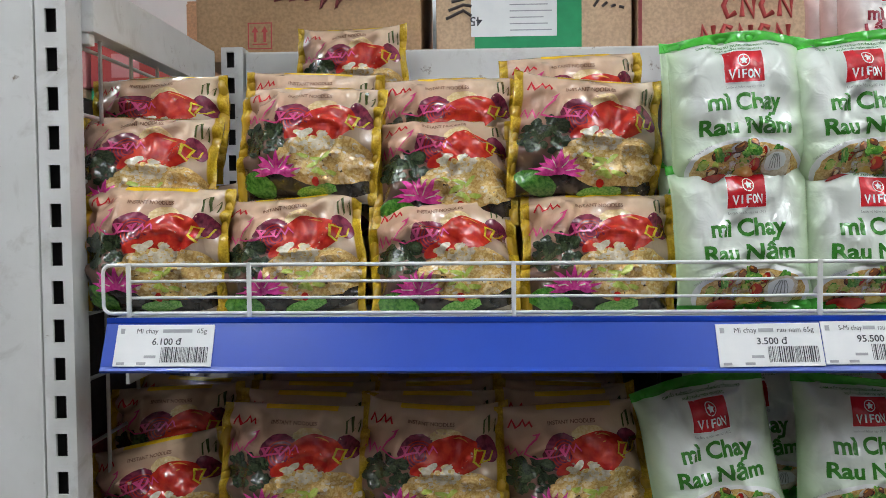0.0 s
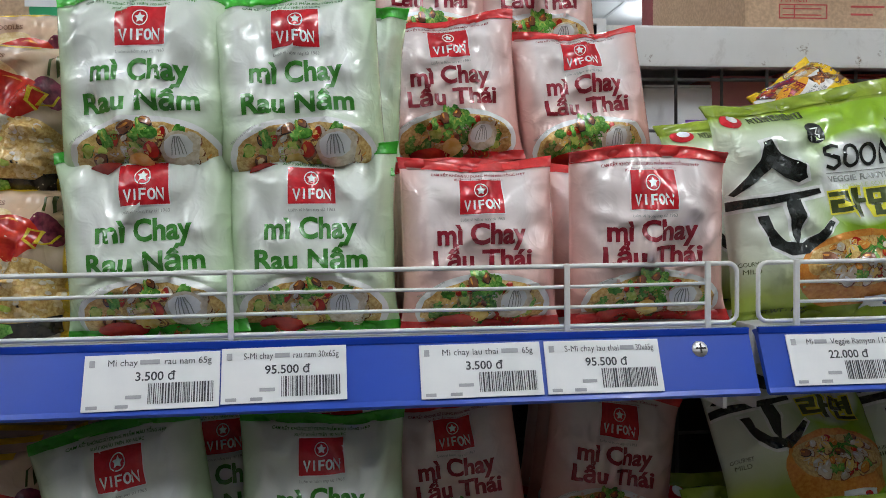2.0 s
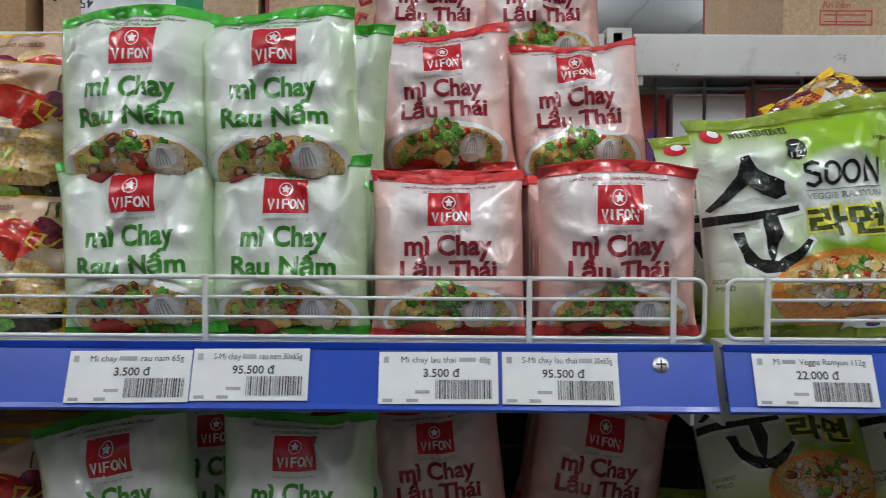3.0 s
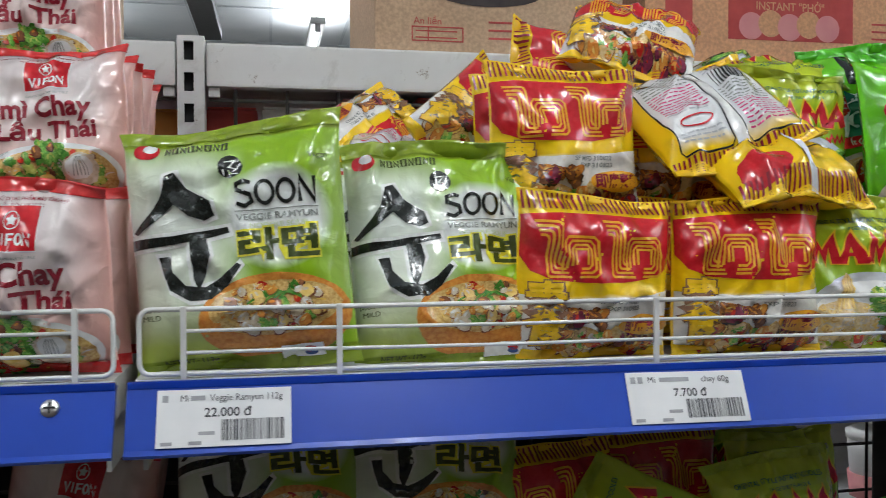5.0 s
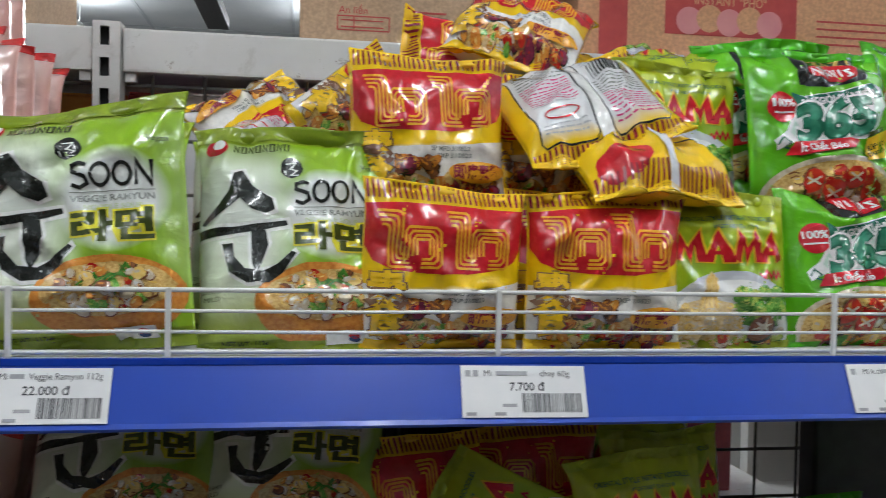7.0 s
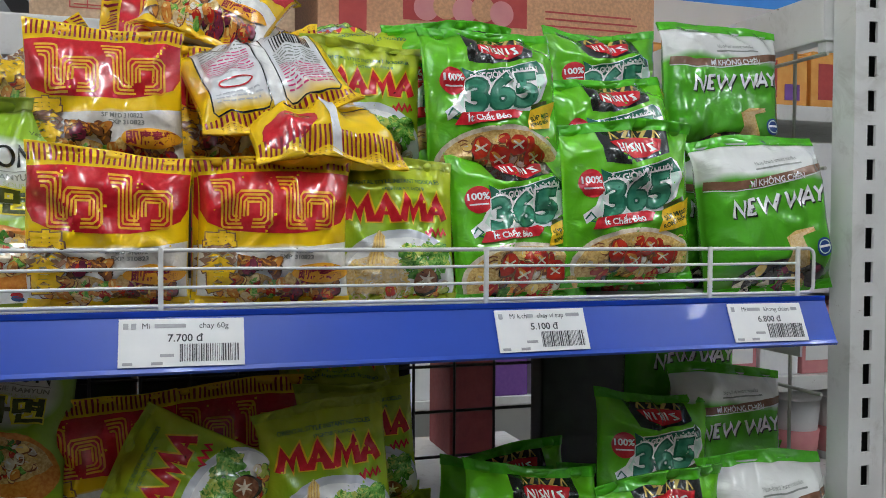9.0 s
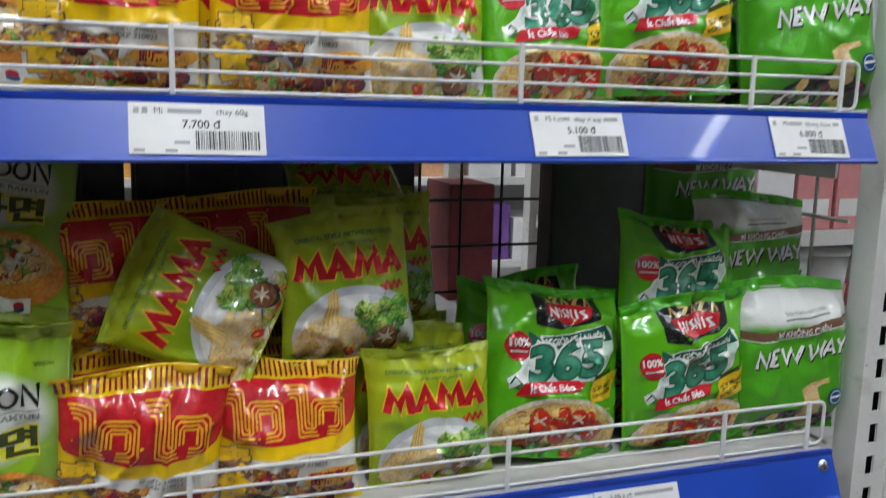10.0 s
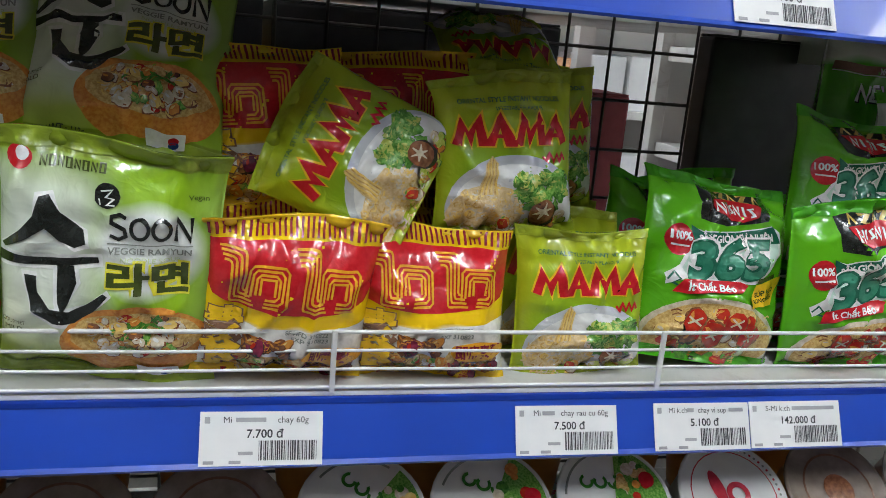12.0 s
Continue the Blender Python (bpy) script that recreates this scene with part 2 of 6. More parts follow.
CEIL = 3.1
shell("floor", M_FLOOR, -7, 9, -4, 13, -0.1, 0, label="grey tiled floor of the store")
# unseen wall, added behind the camera to keep light off the lower shelves
shell("wall_light_block", M_BLOCKER, -4.5, 6.5, -1.75, -1.35, 0, 2.32, label="unseen dark wall added behind the camera to block light")
shell("wall_west", M_WALL, -7.15, -7, -4, 13, 0, CEIL, label="white painted store wall")
shell("wall_east", M_WALL, 9, 9.15, -4, 13, 0, CEIL, label="white painted store wall")
shell("wall_south", M_WALL, -7.15, 9.15, -4.15, -4, 0, CEIL, label="white painted store wall")
shell("wall_north", M_WALL, -7.15, 9.15, 13, 13.15, 0, CEIL, label="white painted store wall")
bm = box_bm(-7.15, 9.15, -4.15, 13.15, CEIL, CEIL + 0.1)
ceiling_mesh = bpy.data.meshes.new("ceiling")
for k in range(27):
    box(bm, -7 + 0.6 * k - 0.012, -7 + 0.6 * k + 0.012, -4, 13, CEIL - 0.006, CEIL - 0.001)
for k in range(15):
    box(bm, -7, 9, -4 + 1.2 * k - 0.012, -4 + 1.2 * k + 0.012, CEIL - 0.010, CEIL - 0.0065)
for f in bm.faces:
    f.material_index = 1 if f.calc_center_median().z < CEIL - 0.0005 and f.calc_area() < 5 else 0
bm.to_mesh(ceiling_mesh)
bm.free()
ceiling_mesh.materials.append(M_CEIL)
ceiling_mesh.materials.append(M_GRID)
tagged(new("ceiling", ceiling_mesh), "white suspended ceiling of square panels", kind="structure")


def tube_lamp(x, y):
    r = root("ceiling_light", x, y, CEIL - 0.25, label="lit fluorescent tube lamp under the white ceiling", category="ceiling light", group="fluorescent ceiling lights")
    part("housing", box_bm(-0.05, 0.05, -0.62, 0.62, -0.045, 0.0, bevel=0.006), M_POST, r)
    b = bmesh.new()
    tube(b, [(0, -0.59, -0.075), (0, 0.59, -0.075)], 0.016, 12)
    part("tube", b, M_TUBE, r)
    for s in (-1, 1):
        part("holder", box_bm(-0.018, 0.018, s * 0.6 - 0.012, s * 0.6 + 0.012, -0.095, -0.045, bevel=0.003), M_PAPER, r)
    for s in (-1, 1):
        part("hanger", box_bm(-0.003, 0.003, s * 0.4 - 0.003, s * 0.4 + 0.003, 0.0005, 0.239), M_STEEL, r)
    lamp = bpy.data.lights.new("tube_light", "AREA")
    lamp.shape, lamp.size, lamp.size_y, lamp.energy, lamp.color = "RECTANGLE", 0.06, 1.2, LAMP_WATTS, (0.92, 0.97, 1.0)
    lo = new("tube_light", lamp)
    lo.matrix_basis = pose(x, y, CEIL - 0.25 - 0.10)
    # extra upward lamp, added above the housing to brighten the ceiling
    rise = lamp.copy()
    rise.energy = LAMP_WATTS * 1.12
    new("tube_light", rise).matrix_basis = pose(x, y, CEIL - 0.25 + 0.01, 180, 0, 0)


# x 4.8 and y -3.2 are added lamps, to brighten east wall and shelves
for lx in (-2.6, -0.75, 1.1, 2.95, 4.8):
    for ly in (-3.2, -0.25, 2.9, 6.6):
        tube_lamp(lx, ly)

# ---- the rack ----
X0, XM, X1 = -0.318, 0.6845, 1.678
Y_FRONT, Y_BACK = 0.757, 1.165
TOP = 1.652


def slotted_post(x, y, slot_x, w=0.030, d=0.030, z1=TOP + 0.02, label="scuffed white slotted steel upright of the shelf rack"):
    """A steel upright with a column of punched slots in its front face."""
    r = root("rack_upright", x, y, 0, label=label, category="shelf upright", group="rack uprights")
    pitch, sh, sw = 0.0345, 0.021, 0.0105
    verts, faces = [], []

    def quad(xa, xb, za, zb, yy=0.0):
        i = len(verts)
        verts.extend([(xa, yy, za), (xb, yy, za), (xb, yy, zb), (xa, yy, zb)])
        faces.append((i, i + 1, i + 2, i + 3))

    a, b = slot_x - sw / 2, slot_x + sw / 2
    quad(-w / 2, a, 0, z1)
    quad(b, w / 2, 0, z1)
    z = 0.0
    k = 0
    n = int(z1 / pitch)
    for k in range(n):
        zc = 0.02 + k * pitch
        quad(a, b, z, zc - sh / 2)
        z = zc + sh / 2
        i = len(verts)
        verts.extend([(a, 0, zc - sh / 2), (b, 0, zc - sh / 2), (b, 0, z), (a, 0, z), (a, 0.003, zc - sh / 2), (b, 0.003, zc - sh / 2), (b, 0.003, z), (a, 0.003, z)])
        faces.extend([(i, i + 4, i + 5, i + 1), (i + 1, i + 5, i + 6, i + 2), (i + 2, i + 6, i + 7, i + 3), (i + 3, i + 7, i + 4, i)])
    quad(a, b, z, z1)
    i = len(verts)
    verts.extend([(sx * w / 2, yy, zz) for sx in (-1, 1) for yy in (0, d) for zz in (0, z1)])
    faces.extend([(i, i + 1, i + 3, i + 2), (i + 4, i + 6, i + 7, i + 5), (i + 2, i + 3, i + 7, i + 6), (i + 1, i + 5, i + 7, i + 3)])
    part("face", mesh_from("face", verts, faces, M_POST), None, r)
    # black sheet behind the slots paints the shade inside the upright
    part("slot_shade_sheet", box_bm(-w / 2 + 0.002, w / 2 - 0.002, 0.012, 0.014, 0.005, z1 - 0.005), M_SLOT_SHADE, r)
    return r


slotted_post(-0.3465, Y_FRONT, 0.0, w=0.028, z1=2.2)
slotted_post(1.7350, Y_FRONT, 0.0, w=0.044, z1=2.2)
for px in (-0.300, 0.6935, 1.690):
    slotted_post(px, Y_BACK - 0.004, -0.002, w=0.029, z1=TOP + 0.006)

for nm, xa, xb in (("end_panel", -1.05, -0.362), ("end_panel", 1.7590, 2.35)):
    e = root(nm, (xa + xb) / 2, Y_FRONT, 0, label="tall scuffed white steel end panel beside the rack", category="end panel", group="rack end panels")
    part("sheet", box_bm(-(xb - xa) / 2, (xb - xa) / 2, -0.001, 0.03, 0, 2.2, bevel=0.003), M_POST, e)
    part("foot", box_bm(-(xb - xa) / 2, (xb - xa) / 2, 0.0305, 0.09, 0, 0.03, bevel=0.003), M_POST, e)


def cross_bar(x0, x1, y0, y1, label):
    r = root("cross_bar", (x0 + x1) / 2, (y0 + y1) / 2, 0, label=label, category="rack bar", group="rack top bars")
    part("bar", box_bm(-(x1 - x0) / 2, (x1 - x0) / 2, -(y1 - y0) / 2, (y1 - y0) / 2, 1.603, TOP, bevel=0.003), M_BAR, r)
    for s in (-1, 1):
        ex, ey = ((x1 - x0) / 2 - 0.008, 0) if x1 - x0 > y1 - y0 else (0, (y1 - y0) / 2 - 0.008)
        part("hook", box_bm(s * ex - 0.006, s * ex + 0.006, s * ey - 0.006, s * ey + 0.006, 1.592, 1.6028, bevel=0.001), M_BAR, r)


cross_bar(-0.283, 0.677, Y_BACK, Y_BACK + 0.022, "chipped white steel bar along the rack's back")
cross_bar(0.710, 1.673, Y_BACK, Y_BACK + 0.022, "chipped white steel bar along the rack's back")
cross_bar(-0.345, -0.322, Y_FRONT + 0.032, Y_BACK - 0.006, "white steel bar along the rack's side")
cross_bar(1.702, 1.724, Y_FRONT + 0.032, Y_BACK - 0.006, "white steel bar along the rack's side")


def mesh_panel(name, p0, p1, z0, z1, step, zstep, label, material=M_MESH):
    """A welded wire panel from p0 to p1."""
    r = root(name, p0[0], p0[1], 0, label=label, category="wire mesh", group="rack mesh panels")
    d = Vector((p1[0] - p0[0], p1[1] - p0[1], 0))
    length = d.length
    d.normalize()
    n = Vector((-d.y, d.x, 0))
    k = step / 2
    while k < length:
        b = bmesh.new()
        tube(b, [d * k + Vector((0, 0, z0)), d * k + Vector((0, 0, z1))], 0.0021, 6)
        part("wire", b, material, r)
        k += step
    z = z1 - 0.012
    while z > z0:
        b = bmesh.new()
        tube(b, [n * 0.004 + Vector((0, 0, z)), n * 0.004 + d * length + Vector((0, 0, z))], 0.0021, 6)
        part("wire", b, material, r)
        z -= zstep


mesh_panel("mesh_panel", (-0.334, Y_FRONT + 0.034), (-0.334, Y_BACK - 0.008), 0.35, 1.602, 0.075, 0.062, "worn white wire mesh closing the rack's side")
mesh_panel("mesh_panel", (1.713, Y_FRONT + 0.034), (1.713, Y_BACK - 0.008), 0.35, 1.602, 0.105, 0.118, "worn white wire mesh closing the rack's side")
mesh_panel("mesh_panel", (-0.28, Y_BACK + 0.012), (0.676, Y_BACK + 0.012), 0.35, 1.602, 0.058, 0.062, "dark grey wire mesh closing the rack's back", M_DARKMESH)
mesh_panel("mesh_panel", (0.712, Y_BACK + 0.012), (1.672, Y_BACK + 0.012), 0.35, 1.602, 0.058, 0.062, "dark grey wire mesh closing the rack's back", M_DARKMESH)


def shelf(x0, x1, z, label):
    """A steel shelf with a leaning blue price strip; z is the deck's top."""
    r = root("shelf", (x0 + x1) / 2, 0.95, z, label=label, category="shelf", group="rack shelves")
    h = (x1 - x0) / 2
    part("deck", box_bm(-h + 0.003, h - 0.003, -0.2, 0.2, -0.028, 0.0, bevel=0.002), M_DECK, r)
    prof = [(-0.2085, -0.001), (-0.2105, -0.0015), (-0.2280, -0.0400), (-0.2305, -0.0428), (-0.2290, -0.0450), (-0.2255, -0.0438), (-0.2060, -0.0060), (-0.2015, -0.003)]
    verts = [(sx * h, a, b) for sx in (-1, 1) for a, b in prof]
    n = len(prof)
    faces = [(i, (i + 1) % n, n + (i + 1) % n, n + i) for i in range(n)] + [tuple(range(n - 1, -1, -1)), tuple(range(n, 2 * n))]
    part("price_strip", mesh_from("price_strip", verts, faces, M_BLUE), None, r, "blue plastic price strip")
    part("strip_lip", box_bm(-h, h, -0.2125, -0.2085, -0.0045, 0.0005, bevel=0.001), M_BLUE_LIP, r)
    for s in (-1, 1):
        part("bracket", box_bm(s * (h - 0.008) - 0.0015, s * (h - 0.008) + 0.0015, -0.19, 0.2, -0.062, -0.0285), M_POST, r)
    return r


Z_UP, Z_LOW, Z_BOT = 1.3445, 1.0190, 0.72
for zz, word in ((Z_UP, "upper"), (Z_LOW, "middle"), (Z_BOT, "bottom")):
    shelf(-0.294, 0.681, zz, "white steel shelf with a glossy blue price strip, " + word + " level")
    shelf(0.688, 1.664, zz, "white steel shelf with a glossy blue price strip, " + word + " level")


def wire_rail(x0, x1, z, posts, label):
    """A low wire guard along a shelf's front edge."""
    r = root("wire_rail", (x0 + x1) / 2, 0.7505, z, label=label, category="wire rail", group="shelf front rails")
    cx = (x0 + x1) / 2
    h, c, top, bot = (x1 - x0) / 2, 0.007, 0.0455, 0.0028
    pts = []
    for sx, sz, a0 in ((1, 1, 0), (-1, 1, 90), (-1, -1, 180), (1, -1, 270)):
        for k in range(5):
            a = radians(a0 + k * 22.5)
            zc = (top - c) if sz > 0 else (bot + c)
            pts.append((sx * (h - c) + c * math.cos(a), 0, zc + c * math.sin(a)))
    b = bmesh.new()
    tube(b, pts, 0.0017, 8, closed=True)
    part("frame_wire", b, M_WIRE, r)
    for zz in (0.0310, 0.0166):
        b = bmesh.new()
        sag = [(posts[0] - cx + (posts[-1] - posts[0]) * k / 12, 0.0, zz + 0.0004 * math.sin(k * 1.7)) for k in range(13)]
        tube(b, sag, 0.0013, 8)
        part("rail_wire", b, M_WIRE, r)
    for p in posts:
        part("post", box_bm(p - cx - 0.0020, p - cx + 0.0020, -0.0040, -0.0012, 0.0, 0.0475, bevel=0.0008), M_WIRE, r)
    return r


RAIL_L = (-0.278, -0.171, 0.060, 0.320, 0.552, 0.655)
RAIL_R = (0.722, 0.824, 1.054, 1.318, 1.541, 1.640)
wire_rail(-0.302, 0.678, Z_UP, RAIL_L, "low white wire guard along the upper shelf's edge")
wire_rail(0.694, 1.661, Z_UP, RAIL_R, "low white wire guard along the upper shelf's edge")
wire_rail(-0.302, 0.678, Z_LOW, RAIL_L, "worn white wire guard along the middle shelf's edge")
wire_rail(0.694, 1.661, Z_LOW, (0.722, 0.824, 1.059, 1.320, 1.541, 1.640), "worn white wire guard along the middle shelf's edge")


def strip_place(x, z, roll=0.0, drop=0.006, lift=0.0012):
    """A pose on a price strip, drop metres below its upper edge."""
    t = drop / 0.0426
    return Matrix.Translation((x, 0.95 - 0.2105 - 0.0175 * t - lift, z - 0.0015 - 0.0385 * t)) @ pose(0, 0, 0, -24.4, 0, 0) @ pose(0, 0, 0, 0, roll, 0)


def price_label(x0, x1, shelf_z, lines, price, seed, roll=0.0, short="price label", drop=0.0045, mark=1):
    """A paper price label: card, title, price, bar code, small print. The title's gaps (None) are plain bars."""
    w, h = x1 - x0, 0.0370
    r = root("price_label", label="white paper price label with black print and bar code, " + short, category="price label", group="price labels")
    r.matrix_basis = strip_place((x0 + x1) / 2, shelf_z, roll, drop)
    part("card", box_bm(-w / 2, w / 2, -0.0004, 0.0004, -h, 0, bevel=0.0001), M_PAPER, r)
    rnd = random.Random(seed)
    x = -w / 2 + 0.013
    total = sum(len(t) if isinstance(t, str) else t for t in lines)
    unit = (w - 0.017) / total
    for t in lines:
        if isinstance(t, str):
            n = len(t)
            if t.strip():
                g = [p[0] for p in glyphs(t.strip())[0]]
                flat_text("title", t.strip(), 0.0062, M_TEXT, r, (x + n * unit / 2, 0, -0.0078), lift=0.0007, width=min(0.0062 * (max(g) - min(g)), (len(t.strip()) - 0.15) * unit))
        else:
            n = t
            part("title_bar", box_bm(x, x + (n - 0.5) * unit, -0.0007, -0.0005, -0.0072, -0.0042), M_GREYTEXT, r)
        x += n * unit
    for k in range(mark):
        part("shop_mark", box_bm(-w / 2 + 0.0032 + 0.0055 * k, -w / 2 + 0.0068 + 0.0055 * k, -0.0007, -0.0005, -0.0080, -0.0035, bevel=0.0001), M_GREYTEXT, r)
    flat_text("price", price, 0.0082, M_TEXT, r, (0.002, 0, -0.0180), bold=0.014, lift=0.0007)
    b = bmesh.new()
    x = -0.0045 if w < 0.08 else -0.002
    end = w / 2 - 0.004
    while x < end:
        bw = rnd.choice((0.0004, 0.0004, 0.0007, 0.0011))
        box(b, x, min(x + bw, end), -0.0007, -0.0005, -0.0335, -0.0200)
        x += bw + rnd.choice((0.0005, 0.0007, 0.0010))
    tagged(part("bar_code", b, M_TEXT, r), kind="stuff")
    for zz, xa, xb in ((-0.0285, -0.016, -0.006), (-0.0345, -w / 2 + 0.003, -w / 2 + 0.010), (-0.0345, -0.022, -0.014)):
        part("small_print", box_bm(xa, xb, -0.0007, -0.0005, zz - 0.0011, zz + 0.0011), M_GREYTEXT, r)
    return r


price_label(-0.283, -0.198, Z_UP, ["Mi chay ", 8, " 65g"], "6.100 đ", 1, 0.0, "6.100")
price_label(0.2285, 0.3145, Z_UP, ["Mi chay ", 5, " rau nam 65g"], "3.500 đ", 2, -0.8, "3.500", drop=0.0050)
price_label(0.3155, 0.397, Z_UP, ["S-Mi chay ", 5, " rau nam 30x65g"], "95.500 đ", 3, -0.5, "95.500", drop=0.0030)
price_label(0.446, 0.529, Z_UP, ["Mi chay lau thai ", 5, " 65g"], "3.500 đ", 4, -0.3, "3.500")
price_label(0.532, 0.613, Z_UP, ["S-Mi chay lau thai ", 5, "30x65g"], "95.500 đ", 5, 0.2, "95.500")
price_label(0.707, 0.791, Z_UP, ["Mi ", 4, " Veggie Ramyun 112g"], "22.000 đ", 6, 0.3, "22.000")
price_label(1.0245, 1.1145, Z_UP, ["Mi ", 6, " chay 60g"], "7.700 đ", 7, 0.6, "7.700", mark=2)
price_label(1.3205, 1.4035, Z_UP, ["Mi k.ch", 3, " chay vi sup ", 6], "5.100 đ", 8, -0.3, "5.100")
price_label(1.551, 1.632, Z_UP, ["Mi ", 6, " khong chien ", 3], "6.800 đ", 9, 0.5, "6.800")
price_label(0.9675, 1.052, Z_LOW, ["Mi ", 6, " chay 60g"], "7.700 đ", 10, 0.8, "7.700", drop=0.0075)
price_label(1.197, 1.280, Z_LOW, ["Mi ", 4, " chay rau cu 60g"], "7.500 đ", 11, 0.6, "7.500", drop=0.0075)
price_label(1.312, 1.3965, Z_LOW, ["Mi k.ch", 3, " chay vi sup ", 6], "5.100 đ", 12, 0.4, "5.100", drop=0.0075)
price_label(1.3975, 1.483, Z_LOW, ["S-Mi k.ch", 14], "142.000 đ", 13, 0.2, "142.000", drop=0.0075)


def screw(x, shelf_z):
    r = root("screw", label="round zinc screw in the blue price strip", category="screw")
    r.matrix_basis = strip_place(x, shelf_z, 0, 0.013, 0.0005)
    b = bmesh.new()
    bmesh.ops.create_uvsphere(b, u_segments=16, v_segments=8, radius=0.0058)
    for v in b.verts:
        v.co.y *= 0.35
    part("head", b, M_STEEL, r)
    # the cross recess is drawn as bars in the painted shade colour
    part("slot", box_bm(-0.0035, 0.0035, -0.0026, -0.0015, -0.0005, 0.0005), M_SLOT_SHADE, r)
    part("slot", box_bm(-0.0005, 0.0005, -0.0026, -0.0015, -0.0035, 0.0035), M_SLOT_SHADE, r)


screw(0.643, Z_UP)
screw(1.650, Z_LOW)


# ---- noodle packets ----
NG = 46


def spaced(n):
    s = np.linspace(-1, 1, n + 1)
    return 0.55 * s + 0.45 * np.sin(s * np.pi / 2)


class Art:
    """Print for a packet's front: flat shapes in millimetres (x from the middle, z from the foot), by part, ink and layer."""

    def __init__(self, w, h):
        self.w, self.h, self.groups, self.cut = w, h, {}, None

    def add(self, name, material, layer, pts, faces):
        v, f = self.groups.setdefault((name, layer), ([], []))
        i = len(v)
        v.extend(pts)
        f.extend((material, tuple(i + k for k in face)) for face in faces)

    def poly(self, name, material, layer, pts):
        tri = [tuple(t) for t in mathutils_tess([[Vector((x, z, 0)) for x, z in pts]])]
        self.add(name, material, layer, list(pts), tri)

    def ell(self, name, material, layer, cx, cz, rx, rz, n=20, rot=0.0, wob=0.0, seed=0):
        rnd = random.Random(seed * 7919 + int(cx * 31 + cz * 17))
        c, s = math.cos(radians(rot)), math.sin(radians(rot))
        pts = []
        for k in range(n):
            a = 2 * math.pi * k / n
            r = 1 + wob * rnd.uniform(-1, 1)
            x, z = rx * r * math.cos(a), rz * r * math.sin(a)
            pts.append((cx + c * x - s * z, cz + s * x + c * z))
        self.poly(name, material, layer, pts)

    def ring(self, name, material, layer, cx, cz, rx, rz, t, n=20):
        self.line(name, material, layer, [(cx + rx * math.cos(2 * math.pi * k / n), cz + rz * math.sin(2 * math.pi * k / n)) for k in range(n + 1)], t)

    def line(self, name, material, layer, pts, t, taper=None):
        pts = [Vector(p) for p in pts]
        left, right = [], []
        for i, p in enumerate(pts):
            d = (pts[min(i + 1, len(pts) - 1)] - pts[max(i - 1, 0)]).normalized()
            if i in (0, len(pts) - 1) and (pts[0] - pts[-1]).length < 1e-4:
                d = (pts[1] - pts[-2]).normalized()
            n = Vector((-d.y, d.x)) * (t / 2 * (taper[i] if taper else 1))
            if 0 < i < len(pts) - 1:
                a, b = (pts[i] - pts[i - 1]).normalized(), (pts[i + 1] - pts[i]).normalized()
                n /= max(0.55, math.sqrt(max(0.0, (1 + a.dot(b)) / 2)))
            left.append((p + n)[:])
            right.append((p - n)[:])
        k = len(pts)
        self.add(name, material, layer, left + right, [(i, i + 1, k + i + 1, k + i) for i in range(k - 1)])

    def text(self, name, material, layer, s, cx, cz, size, bold=0.0, width=None, rot=0.0, shear=0.0, arch=0.0):
        pts, tris = glyphs(s, bold)
        if not pts:
            return
        sx = size
        if width:
            sx = width / (max(p[0] for p in pts) - min(p[0] for p in pts))
        mid = (max(p[0] for p in pts) + min(p[0] for p in pts)) / 2
        c, sn = math.cos(radians(rot)), math.sin(radians(rot))
        out = []
        for x, z in pts:
            x, z = (x - mid) * sx, z * size
            z += arch * (x / 30.0) ** 2
            x += shear * z
            out.append((cx + c * x - sn * z, cz + sn * x + c * z))
        self.add(name, material, layer, out, tris)

    def sliced(self, us, vs):
        """Cuts the shapes along the packet's own grid, so that they lie on it without gaps."""
        if self.cut is not None:
            return self.cut
        self.cut = []
        xs, zs = us * self.w / 2, (vs + 1) * self.h / 2
        lim = self.w / 2 * 0.985
        for (name, layer), (v, f) in self.groups.items():
            bm = bmesh.new()
            mats = []
            bv = [bm.verts.new((max(-lim, min(lim, x)), max(0.5, min(self.h - 0.5, z)), 0)) for x, z in v]
            for m, face in f:
                if m not in mats:
                    mats.append(m)
                try:
                    bf = bm.faces.new([bv[k] for k in face])
                except ValueError:
                    continue
                bf.material_index = mats.index(m)
            px = [p.co.x for p in bm.verts]
            pz = [p.co.y for p in bm.verts]
            for axis, lines, lo, hi in ((0, xs, min(px), max(px)), (1, zs, min(pz), max(pz))):
                for c in lines:
                    if lo + 0.05 < c < hi - 0.05:
                        co, no = ((c, 0, 0), (1, 0, 0)) if axis == 0 else ((0, c, 0), (0, 1, 0))
                        bmesh.ops.bisect_plane(bm, geom=bm.verts[:] + bm.edges[:] + bm.faces[:], dist=1e-5, plane_co=co, plane_no=no)
            for bf in bm.faces:
                bf.normal_update()
                if bf.normal.z < 0:
                    bf.normal_flip()
            bm.verts.index_update()
            pts = np.array([p.co[:2] for p in bm.verts])
            faces = [[p.index for p in bf.verts] for bf in bm.faces]
            idx = [bf.material_index for bf in bm.faces]
            bm.free()
            self.cut.append((name, layer, pts, faces, idx, mats))
        return self.cut


from mathutils.geometry import tessellate_polygon as mathutils_tess


